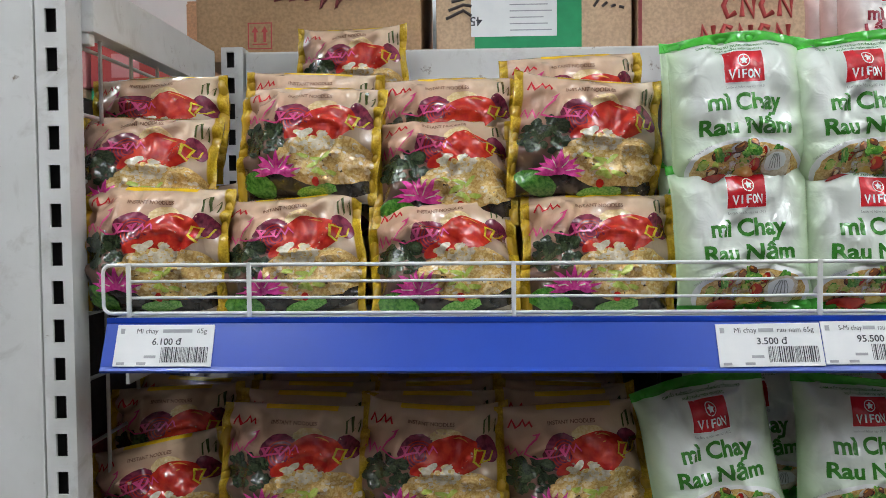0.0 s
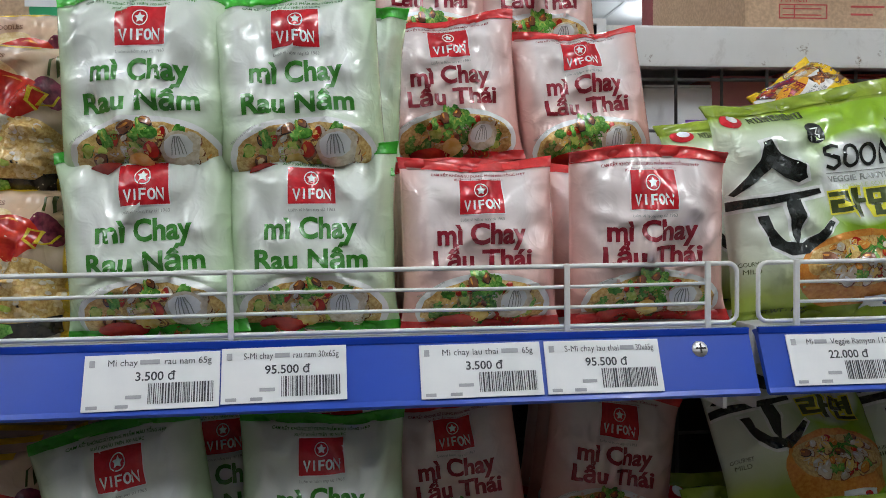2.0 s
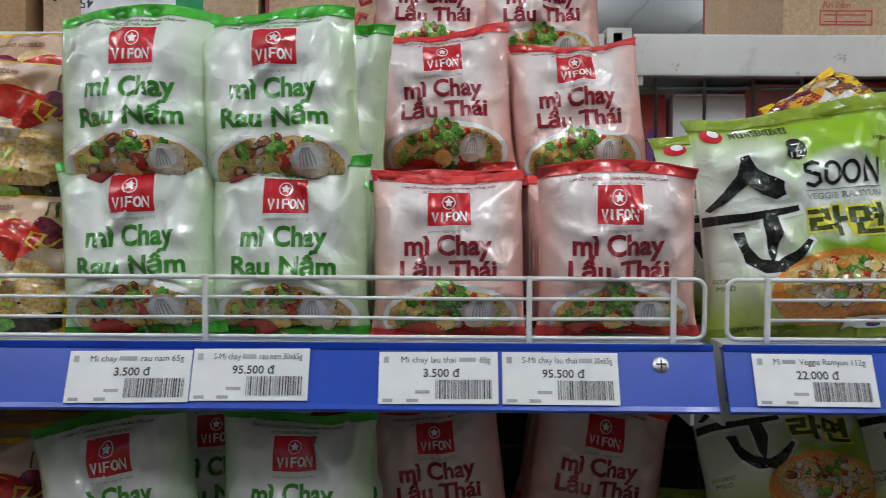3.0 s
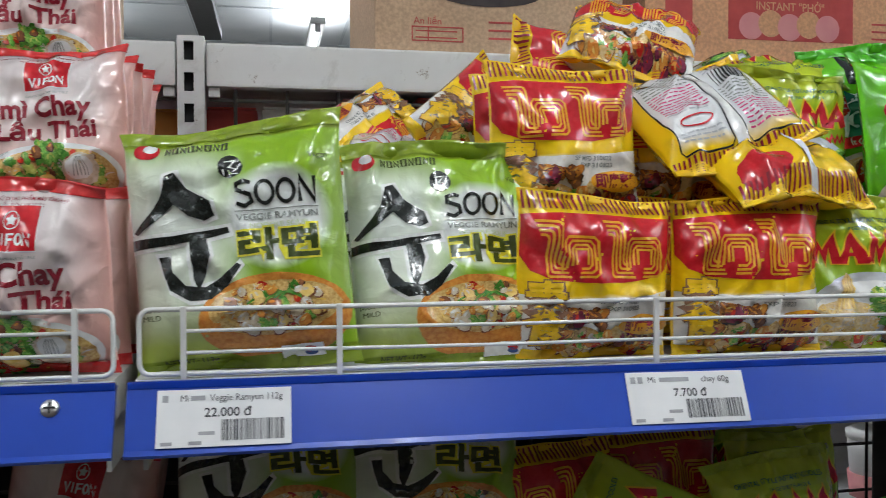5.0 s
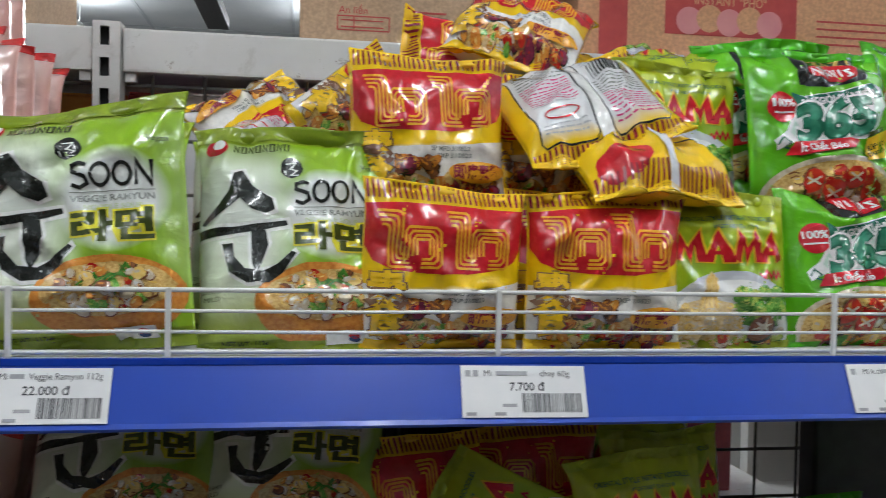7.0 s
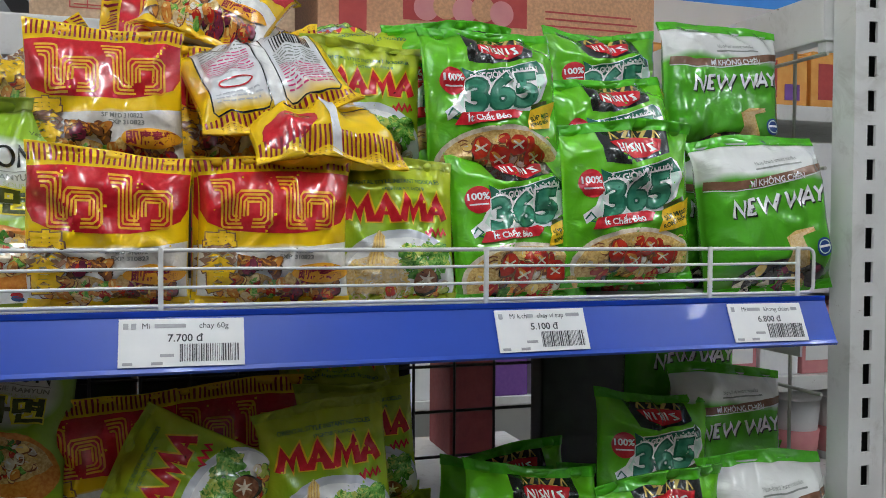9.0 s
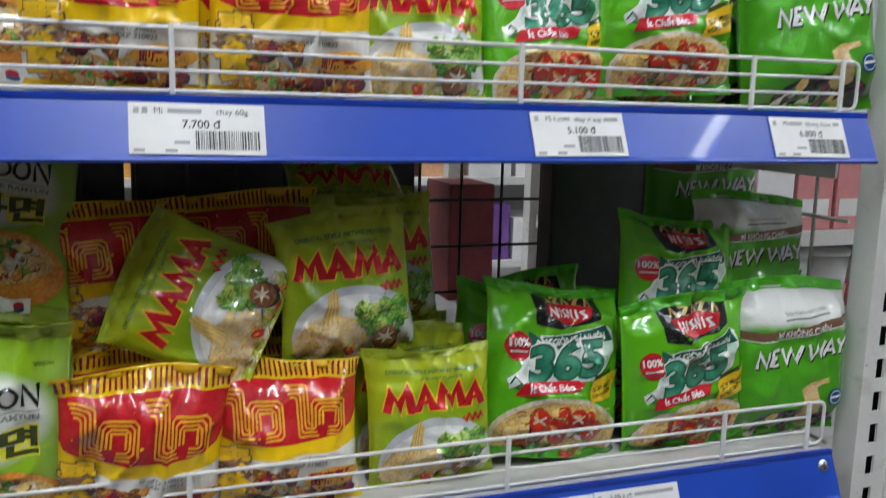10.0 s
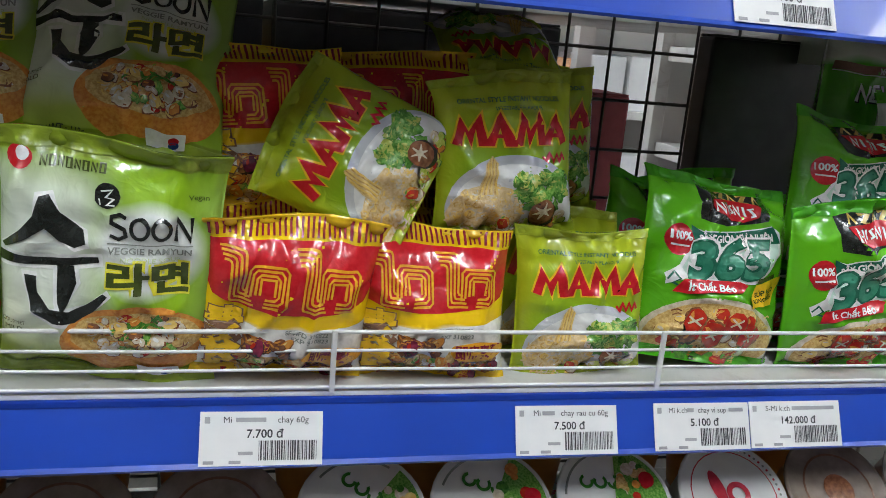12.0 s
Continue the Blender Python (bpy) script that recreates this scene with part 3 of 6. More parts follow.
class Pillow:
    """A filled packet's skin: front and back grids over width and height, creased by a seed."""

    def __init__(self, w, h, d, seed, across=False, crease=1.0, flop=0.0, boxy=4.0):
        self.w, self.h, self.d = w, h, d
        self.us, self.vs = spaced(NG), spaced(NG)
        off = Vector((seed * 3.71, seed * 1.37, seed * 5.11))
        u, v = np.meshgrid(self.us, self.vs, indexing="ij")
        a, b = (v, u) if across else (u, v)
        ba = np.clip(1 - np.abs(a) ** boxy, 0, 1) ** 0.62
        bb = np.clip((0.90 - np.abs(b)) / 0.46, 0, 1)
        bb = np.sin(bb * np.pi / 2) ** 0.8
        body = ba * bb
        squeeze = 1 - 0.055 * np.clip(1 - np.abs(b) ** 4, 0, 1)
        x, z = w / 2 * u, h / 2 * (v + 1)
        if across:
            z = h / 2 * (1 + v * squeeze)
        else:
            x = x * squeeze
        n1, n2, n3 = (np.zeros_like(u) for _ in range(3))
        for i in range(NG + 1):
            for j in range(NG + 1):
                p = Vector((x[i, j] * 26, z[i, j] * 26, 0)) + off
                n1[i, j] = noise.noise(p)
                n2[i, j] = (1 - abs(noise.noise(p * 1.15 + Vector((9, 4, 2))))) ** 7
                n3[i, j] = noise.noise(p * 2.6 + Vector((1, 7, 3)))
        pleat = np.sin(a * 11 + n1 * 5 + seed) * np.exp(-np.clip(0.90 - np.abs(b), 0, 1) / 0.13) * np.clip((1 - np.abs(b)) / 0.1, 0.25, 1)
        soft = np.clip(1 - np.abs(a) ** 10, 0, 1)
        wr = crease * soft * (0.0036 * n1 * body + 0.0042 * n2 * (0.25 + 0.75 * body) + 0.0018 * n3 + 0.0036 * pleat)
        rnd = random.Random(int(seed * 100))
        for _ in range(9):
            cu, cv = rnd.uniform(-0.8, 0.8) * w / 2, rnd.uniform(0.12, 0.92) * h
            ang = rnd.choice((rnd.uniform(0, 3.14), 1.57 + rnd.uniform(-0.5, 0.5)))
            ln, wd, am = rnd.uniform(0.014, 0.034), rnd.uniform(0.0034, 0.0058), rnd.choice((-1, 1, 1)) * rnd.uniform(0.0012, 0.0030)
            along = (x - cu) * math.cos(ang) + (z - cv) * math.sin(ang)
            aside = -(x - cu) * math.sin(ang) + (z - cv) * math.cos(ang) + 6.0 * along ** 2 * rnd.uniform(-1, 1)
            wr = wr + crease * soft * am * np.exp(-((aside / wd) ** 2) - (along / ln) ** 4)
        sag = rnd.uniform(-0.35, 0.35)
        body = body * (1 + 0.30 * sag * a - 0.22 * b * (0 if across else 1) + 0.12 * n1)
        mid = flop * np.clip((b - 0.55) / 0.45, 0, 1) ** 2 + 0.007 * np.sin(a * 2.6 + seed * 2.3) * np.abs(b) ** 4 + 0.0015 * noise.noise(off)
        x = x + 0.0045 * n1 * np.abs(b) ** 2
        z = z + 0.0042 * (np.sin(a * 2.0 + seed) + 0.5 * n1) * np.abs(b) ** 3 * (v > 0)
        self.b = b
        self.front = np.stack([x, mid - d / 2 * body - wr, z], -1)
        self.back = np.stack([x, mid + d / 2 * body + 0.6 * wr, z], -1)
        self.nf = self.normals(self.front)
        self.nb = -self.normals(self.back)

    @staticmethod
    def normals(g):
        n = np.cross(np.gradient(g, axis=0), np.gradient(g, axis=1))
        n /= np.linalg.norm(n, axis=-1, keepdims=True) + 1e-12
        return np.where(np.abs(n[..., 1:2]) < 0, n, n)

    def skin(self, name, material):
        n = NG + 1
        fv = self.front.reshape(-1, 3)
        bv = self.back.reshape(-1, 3)
        verts = np.concatenate([fv, bv])
        faces = []
        for i in range(NG):
            for j in range(NG):
                q = i * n + j
                faces.append((q, q + n, q + n + 1, q + 1))
                q += n * n
                faces.append((q, q + 1, q + n + 1, q + n))
        rim = [i * n for i in range(n)] + [NG * n + j for j in range(1, n)] + [i * n + NG for i in range(NG - 1, -1, -1)] + [j for j in range(NG - 1, 0, -1)]
        for p, q in zip(rim, rim[1:] + rim[:1]):
            faces.append((p, p + n * n, q + n * n, q))
        u, v = np.meshgrid((self.us + 1) / 2, (self.vs + 1) / 2, indexing="ij")
        uv = np.stack([u, v], -1).reshape(-1, 2)
        return mesh_from(name, verts, faces, material, True, np.concatenate([uv, uv]))

    def seal(self, name, material, end, across, ridges=True, start=0.86):
        """A crimped fin at one end, front and back."""
        lines = self.us if across else self.vs
        o = self.vs if across else self.us
        m = 12
        s0, s1 = (start, 1.0) if end > 0 else (-1.0, -start)
        ts = np.linspace(s0, s1, m + 1)
        verts, faces = [], []
        for side, (g, nn) in enumerate(((self.front, self.nf), (self.back, self.nb))):
            base = len(verts)
            for k, t in enumerate(ts):
                for q in o:
                    uu, vv = (t, q) if across else (q, t)
                    p, nrm = self.sample(np.array([[uu, vv]]), g, nn)
                    rid = 0.00065 + (0.00045 * (k % 2) if ridges else 0)
                    verts.append(p[0] + nrm[0] * rid)
            w = len(o)
            for k in range(m):
                for q in range(w - 1):
                    i = base + k * w + q
                    faces.append((i, i + 1, i + w + 1, i + w) if side == 0 else (i, i + w, i + w + 1, i + 1))
        return mesh_from(name, verts, faces, material, True)

    def sample(self, uv, g, nn):
        i = np.clip(np.searchsorted(self.us, uv[:, 0], "right") - 1, 0, NG - 1)
        j = np.clip(np.searchsorted(self.vs, uv[:, 1], "right") - 1, 0, NG - 1)
        fu = ((uv[:, 0] - self.us[i]) / (self.us[i + 1] - self.us[i]))[:, None]
        fv = ((uv[:, 1] - self.vs[j]) / (self.vs[j + 1] - self.vs[j]))[:, None]

        def mixed(a):
            return (a[i, j] * (1 - fu) + a[i + 1, j] * fu) * (1 - fv) + (a[i, j + 1] * (1 - fu) + a[i + 1, j + 1] * fu) * fv

        return mixed(g), mixed(nn)

    def drape(self, name, layer, pts, faces, idx, mats, half):
        uv = np.stack([pts[:, 0] / half[0], pts[:, 1] / half[1] - 1], -1)
        p, n = self.sample(uv, self.front, self.nf)
        n = n / (np.linalg.norm(n, axis=-1, keepdims=True) + 1e-12)
        me = mesh_from(name, p + n * (0.00028 + 0.00017 * layer), faces, mats, True)
        me.polygons.foreach_set("material_index", idx)
        me.update()
        return me


FOOD = {
    "noodle": ink("noodle print", (0.52, 0.29, 0.08), (0.76, 0.54, 0.20), 420),
    "pale": ink("pale noodle print", (0.66, 0.46, 0.20), (0.80, 0.63, 0.36), 380),
    "leaf": ink("leaf print", (0.03, 0.16, 0.015), (0.12, 0.34, 0.04), 300),
    "herb": ink("herb print", (0.08, 0.30, 0.03), (0.26, 0.52, 0.10), 500),
    "lime": ink("lime print", (0.35, 0.45, 0.06), (0.55, 0.62, 0.15), 300),
    "red": ink("tomato print", (0.42, 0.012, 0.010), (0.58, 0.035, 0.014), 120),
    "orange": ink("broth print", (0.62, 0.20, 0.03), (0.75, 0.33, 0.06), 300),
    "white": ink("pale food print", (0.56, 0.46, 0.32), (0.76, 0.68, 0.54), 240),
    "brown": ink("mushroom print", (0.16, 0.055, 0.025), (0.30, 0.12, 0.05), 240),
    "dark": ink("broccoli print", (0.012, 0.022, 0.012), (0.045, 0.065, 0.03), 620),
    "moss": ink("dark moss print", (0.03, 0.05, 0.02), (0.08, 0.11, 0.05), 500),
    "plum": ink("onion print", (0.11, 0.012, 0.035), (0.26, 0.03, 0.07), 200),
    "bowl": ink("white bowl print", (0.74, 0.75, 0.74), (0.82, 0.82, 0.80), 40),
    "shade": ink("black bowl print", (0.018, 0.014, 0.012), (0.05, 0.04, 0.03), 120),
    "egg": ink("egg print", (0.78, 0.50, 0.10), (0.86, 0.66, 0.25), 160),
}
I_RED = ink("red print", (0.52, 0.010, 0.018))
I_WHITE = ink("white print", (0.80, 0.80, 0.79))
I_GREEN = ink("deep green print", (0.035, 0.20, 0.02))
I_MAROON = ink("maroon print", (0.25, 0.012, 0.025))
I_BLACK = ink("black print", (0.012, 0.016, 0.014))
I_GREY = ink("grey print", (0.25, 0.27, 0.25))
I_PALE = ink("pale grey print", (0.48, 0.50, 0.52))
I_MAGENTA = ink("magenta print", (0.55, 0.02, 0.22), (0.75, 0.08, 0.35), 200)
I_PINKLINE = ink("pink line print", (0.62, 0.06, 0.20))
I_YELLOW = ink("yellow print", (0.80, 0.50, 0.015))
I_ORANGELINE = ink("golden line print", (0.78, 0.36, 0.02))
I_TEAL = ink("dark teal print", (0.01, 0.12, 0.07))
I_MINT = ink("pale mint print", (0.55, 0.72, 0.62))
I_BRIGHT = ink("bright green print", (0.16, 0.50, 0.02))
I_BROWN = ink("brown print", (0.20, 0.10, 0.06))
I_OLIVE = ink("olive print", (0.05, 0.07, 0.012))
I_BLUE = ink("navy print", (0.02, 0.06, 0.22))

S_SEAM = ink("pale seam film", (0.74, 0.74, 0.72))
S_GREEN = ink("green seal film", (0.045, 0.40, 0.025))
S_RED = ink("red seal film", (0.60, 0.03, 0.03))
S_GOLD = ink("gold seal film", (0.46, 0.28, 0.01), (0.68, 0.46, 0.03), 420)
S_OLIVE = ink("olive green seal film", (0.20, 0.29, 0.015), (0.28, 0.38, 0.03), 60)
S_YELLOW = ink("yellow seal film", (0.86, 0.56, 0.01))
S_LIME = ink("lime seal film", (0.36, 0.45, 0.02))
S_LEAF = ink("leaf green seal film", (0.065, 0.420, 0.007))

F_GREEN = film("white and pale green film", [(0.0, (0.52, 0.66, 0.42)), (0.3, (0.66, 0.74, 0.62)), (0.55, (0.74, 0.77, 0.73)), (0.9, (0.72, 0.77, 0.70))], ((0.44, 0.62, 0.34), [(0.0, 0.9), (0.16, 0.0), (0.80, 0.0), (1.0, 0.95)]), ends=(1, 0.945, (0.045, 0.4, 0.025)))
F_PINK = film("white and pink film", [(0.0, (0.66, 0.30, 0.24)), (0.35, (0.74, 0.56, 0.52)), (0.6, (0.77, 0.70, 0.69)), (0.9, (0.76, 0.72, 0.71))], ((0.70, 0.36, 0.31), [(0.0, 0.9), (0.18, 0.1), (0.78, 0.1), (1.0, 0.95)]), ends=(1, 0.945, (0.6, 0.03, 0.03)))
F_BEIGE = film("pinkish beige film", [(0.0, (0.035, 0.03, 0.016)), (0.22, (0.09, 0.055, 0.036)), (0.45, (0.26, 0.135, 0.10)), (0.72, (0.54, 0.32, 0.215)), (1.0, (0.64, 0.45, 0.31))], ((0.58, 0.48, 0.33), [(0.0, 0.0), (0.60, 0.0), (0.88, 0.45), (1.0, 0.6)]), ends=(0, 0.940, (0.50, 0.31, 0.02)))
F_SOON = film("white and lime film", [(0.0, (0.30, 0.42, 0.015)), (0.12, (0.45, 0.55, 0.10)), (0.28, (0.70, 0.76, 0.60)), (0.6, (0.74, 0.79, 0.72)), (0.80, (0.66, 0.75, 0.58)), (0.93, (0.26, 0.40, 0.02))], ((0.26, 0.47, 0.012), [(0.0, 0.0), (0.36, 0.0), (0.56, 0.95), (0.82, 1.0), (1.0, 0.85)]), spot=((0.68, 0.59, 0.27, 0.21), (0.76, 0.79, 0.76)), ends=(1, 0.925, (0.21, 0.30, 0.015)))
F_YELLOW = film("yellow and white film", [(0.0, (0.70, 0.66, 0.58)), (0.16, (0.74, 0.72, 0.68)), (0.36, (0.78, 0.76, 0.72)), (0.40, (0.86, 0.56, 0.006)), (1.0, (0.86, 0.56, 0.006))], ((0.86, 0.56, 0.006), [(0.0, 0.9), (0.02, 0.9), (0.05, 0.0), (0.97, 0.0), (1.0, 0.9)]), ends=(1, 0.94, (0.82, 0.5, 0.015)))
F_GOLDEN = film("golden yellow film", [(0.0, (0.86, 0.56, 0.006)), (0.55, (0.86, 0.56, 0.006)), (0.62, (0.74, 0.74, 0.72)), (1.0, (0.78, 0.76, 0.72))])
F_LIME = film("yellow green film", [(0.0, (0.16, 0.36, 0.01)), (0.4, (0.22, 0.42, 0.012)), (0.75, (0.38, 0.50, 0.015)), (1.0, (0.46, 0.54, 0.02))], ((0.50, 0.54, 0.02), [(0.0, 0.7), (0.2, 0.0), (0.8, 0.0), (1.0, 0.5)]), ends=(1, 0.945, (0.36, 0.45, 0.02)))
F_LEAF = film("bright leaf green film", [(0.0, (0.086, 0.300, 0.012)), (0.3, (0.094, 0.420, 0.009)), (0.7, (0.122, 0.500, 0.011)), (1.0, (0.137, 0.540, 0.012))], ends=(1, 0.945, (0.065, 0.420, 0.007)))
F_NEW = film("green film with a white top", [(0.0, (0.072, 0.220, 0.012)), (0.25, (0.065, 0.340, 0.012)), (0.60, (0.086, 0.420, 0.018)), (0.71, (0.094, 0.430, 0.024)), (0.76, (0.740, 0.750, 0.730)), (1.0, (0.780, 0.790, 0.770))], ends=(1, 0.955, (0.065, 0.420, 0.007)))
F_WHITE = film("white packet back film", [(0.0, (0.86, 0.56, 0.006)), (0.11, (0.86, 0.56, 0.006)), (0.2, (0.74, 0.75, 0.76)), (0.85, (0.74, 0.75, 0.76)), (1.0, (0.78, 0.48, 0.02))], ((0.86, 0.56, 0.006), [(0.0, 1.0), (0.085, 1.0), (0.095, 0.0), (0.905, 0.0), (0.915, 1.0)]), ends=(1, 0.94, (0.82, 0.5, 0.015)))


def food_bowl(a, cx, cz, rx, rz, kinds, seed, rim="bowl", n=34, layer=0, keep=0.94):
    """A heaped bowl seen from above: rim, noodles, then scattered pieces, each with a dark edge below it."""
    rnd = random.Random(seed)
    a.ell("bowl_print", FOOD[rim], layer, cx, cz, rx, rz, 36)
    a.ell("noodle_print", FOOD["noodle"], layer + 1, cx, cz - rz * 0.04, rx * 0.92, rz * 0.88, 34, 0, 0.03, seed)
    for k in range(70):
        t, q = rnd.uniform(0, 6.283), math.sqrt(rnd.random()) * 0.80
        x, z = cx + rx * q * math.cos(t), cz + rz * q * math.sin(t) * 0.9
        ang, ln, bend = rnd.uniform(0, 6.283), rnd.uniform(4, 9), rnd.uniform(-0.8, 0.8)
        pts = [(x + ln * s * math.cos(ang + bend * s), z + 0.6 * ln * s * math.sin(ang + bend * s)) for s in (-0.5, -0.2, 0.1, 0.4)]
        a.line("noodle_print", FOOD[("pale", "egg", "white", "orange")[k % 4]], layer + 2, pts, 0.95)
    for k in range(n):
        t, q = rnd.uniform(0, 6.283), math.sqrt(rnd.random()) * 0.80
        morsel(a, rnd.choice(kinds), cx + rx * q * math.cos(t) * keep, cz + rz * q * math.sin(t) * keep, rnd.uniform(2.4, 5.6), layer + 3 + 2 * (k % 3), k + seed, rnd)


def morsel(a, name, x, z, s, layer, seed, rnd):
    """One bit of printed food: a dark edge, the bit, a paler fleck; herbs are ragged."""
    rot, flat, wob = rnd.uniform(0, 180), rnd.uniform(0.55, 0.95), 0.34 if name in ("herb", "leaf", "lime") else 0.16
    n = 14 if wob > 0.3 else 10
    a.ell("food_print", FOOD["shade" if name in ("brown", "dark", "plum") else "brown" if name not in ("leaf", "herb", "lime") else "leaf"], layer, x + 0.35, z - 0.6, s, s * flat, n, rot, wob, seed)
    a.ell("food_print", FOOD[name], layer + 1, x, z, s * 0.93, s * flat * 0.93, n, rot, wob, seed)
    fleck = {"leaf": "herb", "herb": "lime", "red": "orange", "orange": "egg", "brown": "orange", "white": "bowl", "plum": "red", "egg": "white"}.get(name)
    if fleck:
        a.ell("food_print", FOOD[fleck], layer + 2, x - 0.25 * s, z + 0.22 * s, s * 0.42, s * flat * 0.22, 8, rot, 0.25, seed + 5)


def swirl_marks(a, cx, cz, s, material, layer, rows=4):
    """Nested line shapes of a packet's emblem: twice a bent stem and a square coil, each of four parallel strokes."""
    pitch, top, bot = 2.55, 17.0, -16.0
    for ox, rise in ((-44.0, 0.0), (1.0, 1.5)):
        for k in range(rows):
            o = k * pitch
            zt, zb, xv = top + rise - o, bot + (rows - 1 - k) * pitch, 15.5 - o
            stem = [(0.4 * o, zt), (xv - 2.2, zt), (xv - 0.6, zt - 0.7), (xv, zt - 2.4), (xv, zb + 1.8), (xv + 0.6, zb + 0.4), (xv + 2.0, zb), (19.0 + 0.5 * o, zb)]
            a.line("emblem", material, layer, [(cx + s * (ox + x), cz + s * z) for x, z in stem], 1.45 * s)
            w, h, mx, mz = 12.0 - o * 0.98, 12.2 - o * 0.98, 30.0, bot + 12.6
            coil = [(mx - w, mz - h * 0.72), (mx - w, mz + h - 2.6), (mx - w + 2.2, mz + h), (mx + w - 2.6, mz + h), (mx + w, mz + h - 2.6), (mx + w, mz - h + 2.2), (mx + w - 2.2, mz - h), (mx - 0.15 * w, mz - h)]
            if k == rows - 1:
                coil = [(mx - w, mz - h), (mx - w, mz + h), (mx + w, mz + h), (mx + w, mz - h)]
            a.line("emblem", material, layer, [(cx + s * (ox + x), cz + s * z) for x, z in coil], 1.45 * s)


def badge(a, cx, cz, w, h, layer):
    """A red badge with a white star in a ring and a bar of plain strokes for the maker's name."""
    a.poly("badge", I_WHITE, layer, [(cx - w / 2 - 0.7, cz - h / 2 - 0.7), (cx + w / 2 + 0.7, cz - h / 2 - 0.7), (cx + w / 2 + 0.7, cz + h / 2 + 0.7), (cx - w / 2 - 0.7, cz + h / 2 + 0.7)])
    a.poly("badge", I_RED, layer + 1, [(cx - w / 2, cz - h / 2), (cx + w / 2, cz - h / 2), (cx + w / 2, cz + h / 2), (cx - w / 2, cz + h / 2)])
    a.ring("badge", I_WHITE, layer + 2, cx, cz + h * 0.19, h * 0.19, h * 0.19, 0.7)
    star = []
    for k in range(10):
        r = h * (0.14 if k % 2 == 0 else 0.075)
        star.append((cx + r * math.sin(k * math.pi / 5), cz + h * 0.19 + r * math.cos(k * math.pi / 5)))
    a.poly("badge", I_WHITE, layer + 2, star)
    b, t = cz - h * 0.38, cz - h * 0.10
    s = w * 0.8 / 5
    x = cx - w * 0.4
    for k, shape in enumerate(((0, 1, 0), (2,), (3,), (4,), (5,))):
        l, r, m = x + k * s + 0.5, x + (k + 1) * s - 0.5, x + (k + 0.5) * s
        if k == 0:
            a.line("badge", I_WHITE, layer + 2, [(l, t), (m, b), (r, t)], 1.5)
        elif k == 1:
            a.line("badge", I_WHITE, layer + 2, [(m, t), (m, b)], 1.5)
        elif k == 2:
            a.line("badge", I_WHITE, layer + 2, [(r, t - 0.5), (l + 0.7, t - 0.5), (l + 0.7, b)], 1.4)
            a.line("badge", I_WHITE, layer + 2, [(l + 0.7, (t + b) / 2), (r - 0.4, (t + b) / 2)], 1.3)
        elif k == 3:
            a.ring("badge", I_WHITE, layer + 2, m, (t + b) / 2, s * 0.36, (t - b) * 0.42, 1.4, 14)
        else:
            a.line("badge", I_WHITE, layer + 2, [(l, b), (l, t), (r, b), (r, t)], 1.3)


def art_two_line(w, h, line2, main, seed, badge_z, z1, z2, w1, w2, kinds, herbs):
    a = Art(w, h)
    badge(a, 1, badge_z, 34, 26, 0)
    a.text("small_print", I_GREY, 0, "Luôn vì hôm nay từ 1963", 1, badge_z - 18.2, 3.2, width=33)
    a.text("small_print", main, 0, "CAM KẾT KHÔNG SỬ DỤNG PHẨM MÀU TỔNG HỢP", 0, h - 13.0, 2.8, bold=0.02, width=74)
    a.text("small_print", main, 0, "XUẤT KHẨU TRÊN 100 NƯỚC", 0, h - 16.6, 2.6, bold=0.02, width=40)
    a.text("title", main, 1, "mì Chay", 0, z1 - 6.6, 20.5, bold=0.034, width=w1)
    a.text("title", main, 1, line2, 0, z2 - 6.2, 18.6, bold=0.034, width=w2)
    food_bowl(a, 1, 17, 53, 25, kinds, seed, n=72)
    rnd = random.Random(seed + 2)
    for k in range(herbs):
        morsel(a, ("herb", "leaf", "herb")[k % 3], 8 + rnd.uniform(-15, 17), 35 + rnd.uniform(-5, 5), rnd.uniform(3.4, 5.5), 11 + k % 3, k, rnd)
    for bx, bz, r in ((-9, 35, 5.2), (3, 38, 4.4)):
        morsel(a, "brown", bx, bz, r, 15, 7, rnd)
    a.ell("food_print", FOOD["white"], 15, 24, 21, 13, 11, 20, 10, 0.06, 3)
    a.ell("food_print", FOOD["bowl"], 16, 23, 23, 10, 7, 18, 10, 0.06, 4)
    for k in range(5):
        a.line("food_print", I_GREY, 17, [(18 + 2.4 * k, 18), (19 + 2.0 * k, 24), (22 + 0.8 * k, 29)], 0.6)
    a.ell("food_print", FOOD["egg"], 15, -3, 14, 8, 6, 14, 0, 0.1, 4)
    a.ell("food_print", FOOD["red"], 15, -20, 9, 17, 5.5, 14, -4, 0.08, 6)
    a.text("small_print", I_GREY, 3, "Hình ảnh mang tính minh hoạ", -40, 31, 2.6, width=22, rot=28)
    return a


def art_green():
    kinds = ["herb", "lime", "brown", "white", "white", "egg", "lime", "white", "pale", "pale", "red"]
    return art_two_line(122, 134, "Rau Nấm", I_GREEN, 5, 103, 73, 52, 66, 80, kinds, 5)


def art_pink():
    kinds = ["leaf", "herb", "herb", "brown", "white", "red", "egg", "lime", "red", "leaf", "red"]
    return art_two_line(120, 127, "Lẩu Thái", I_MAROON, 9, 98, 70, 52, 69, 76, kinds, 14)


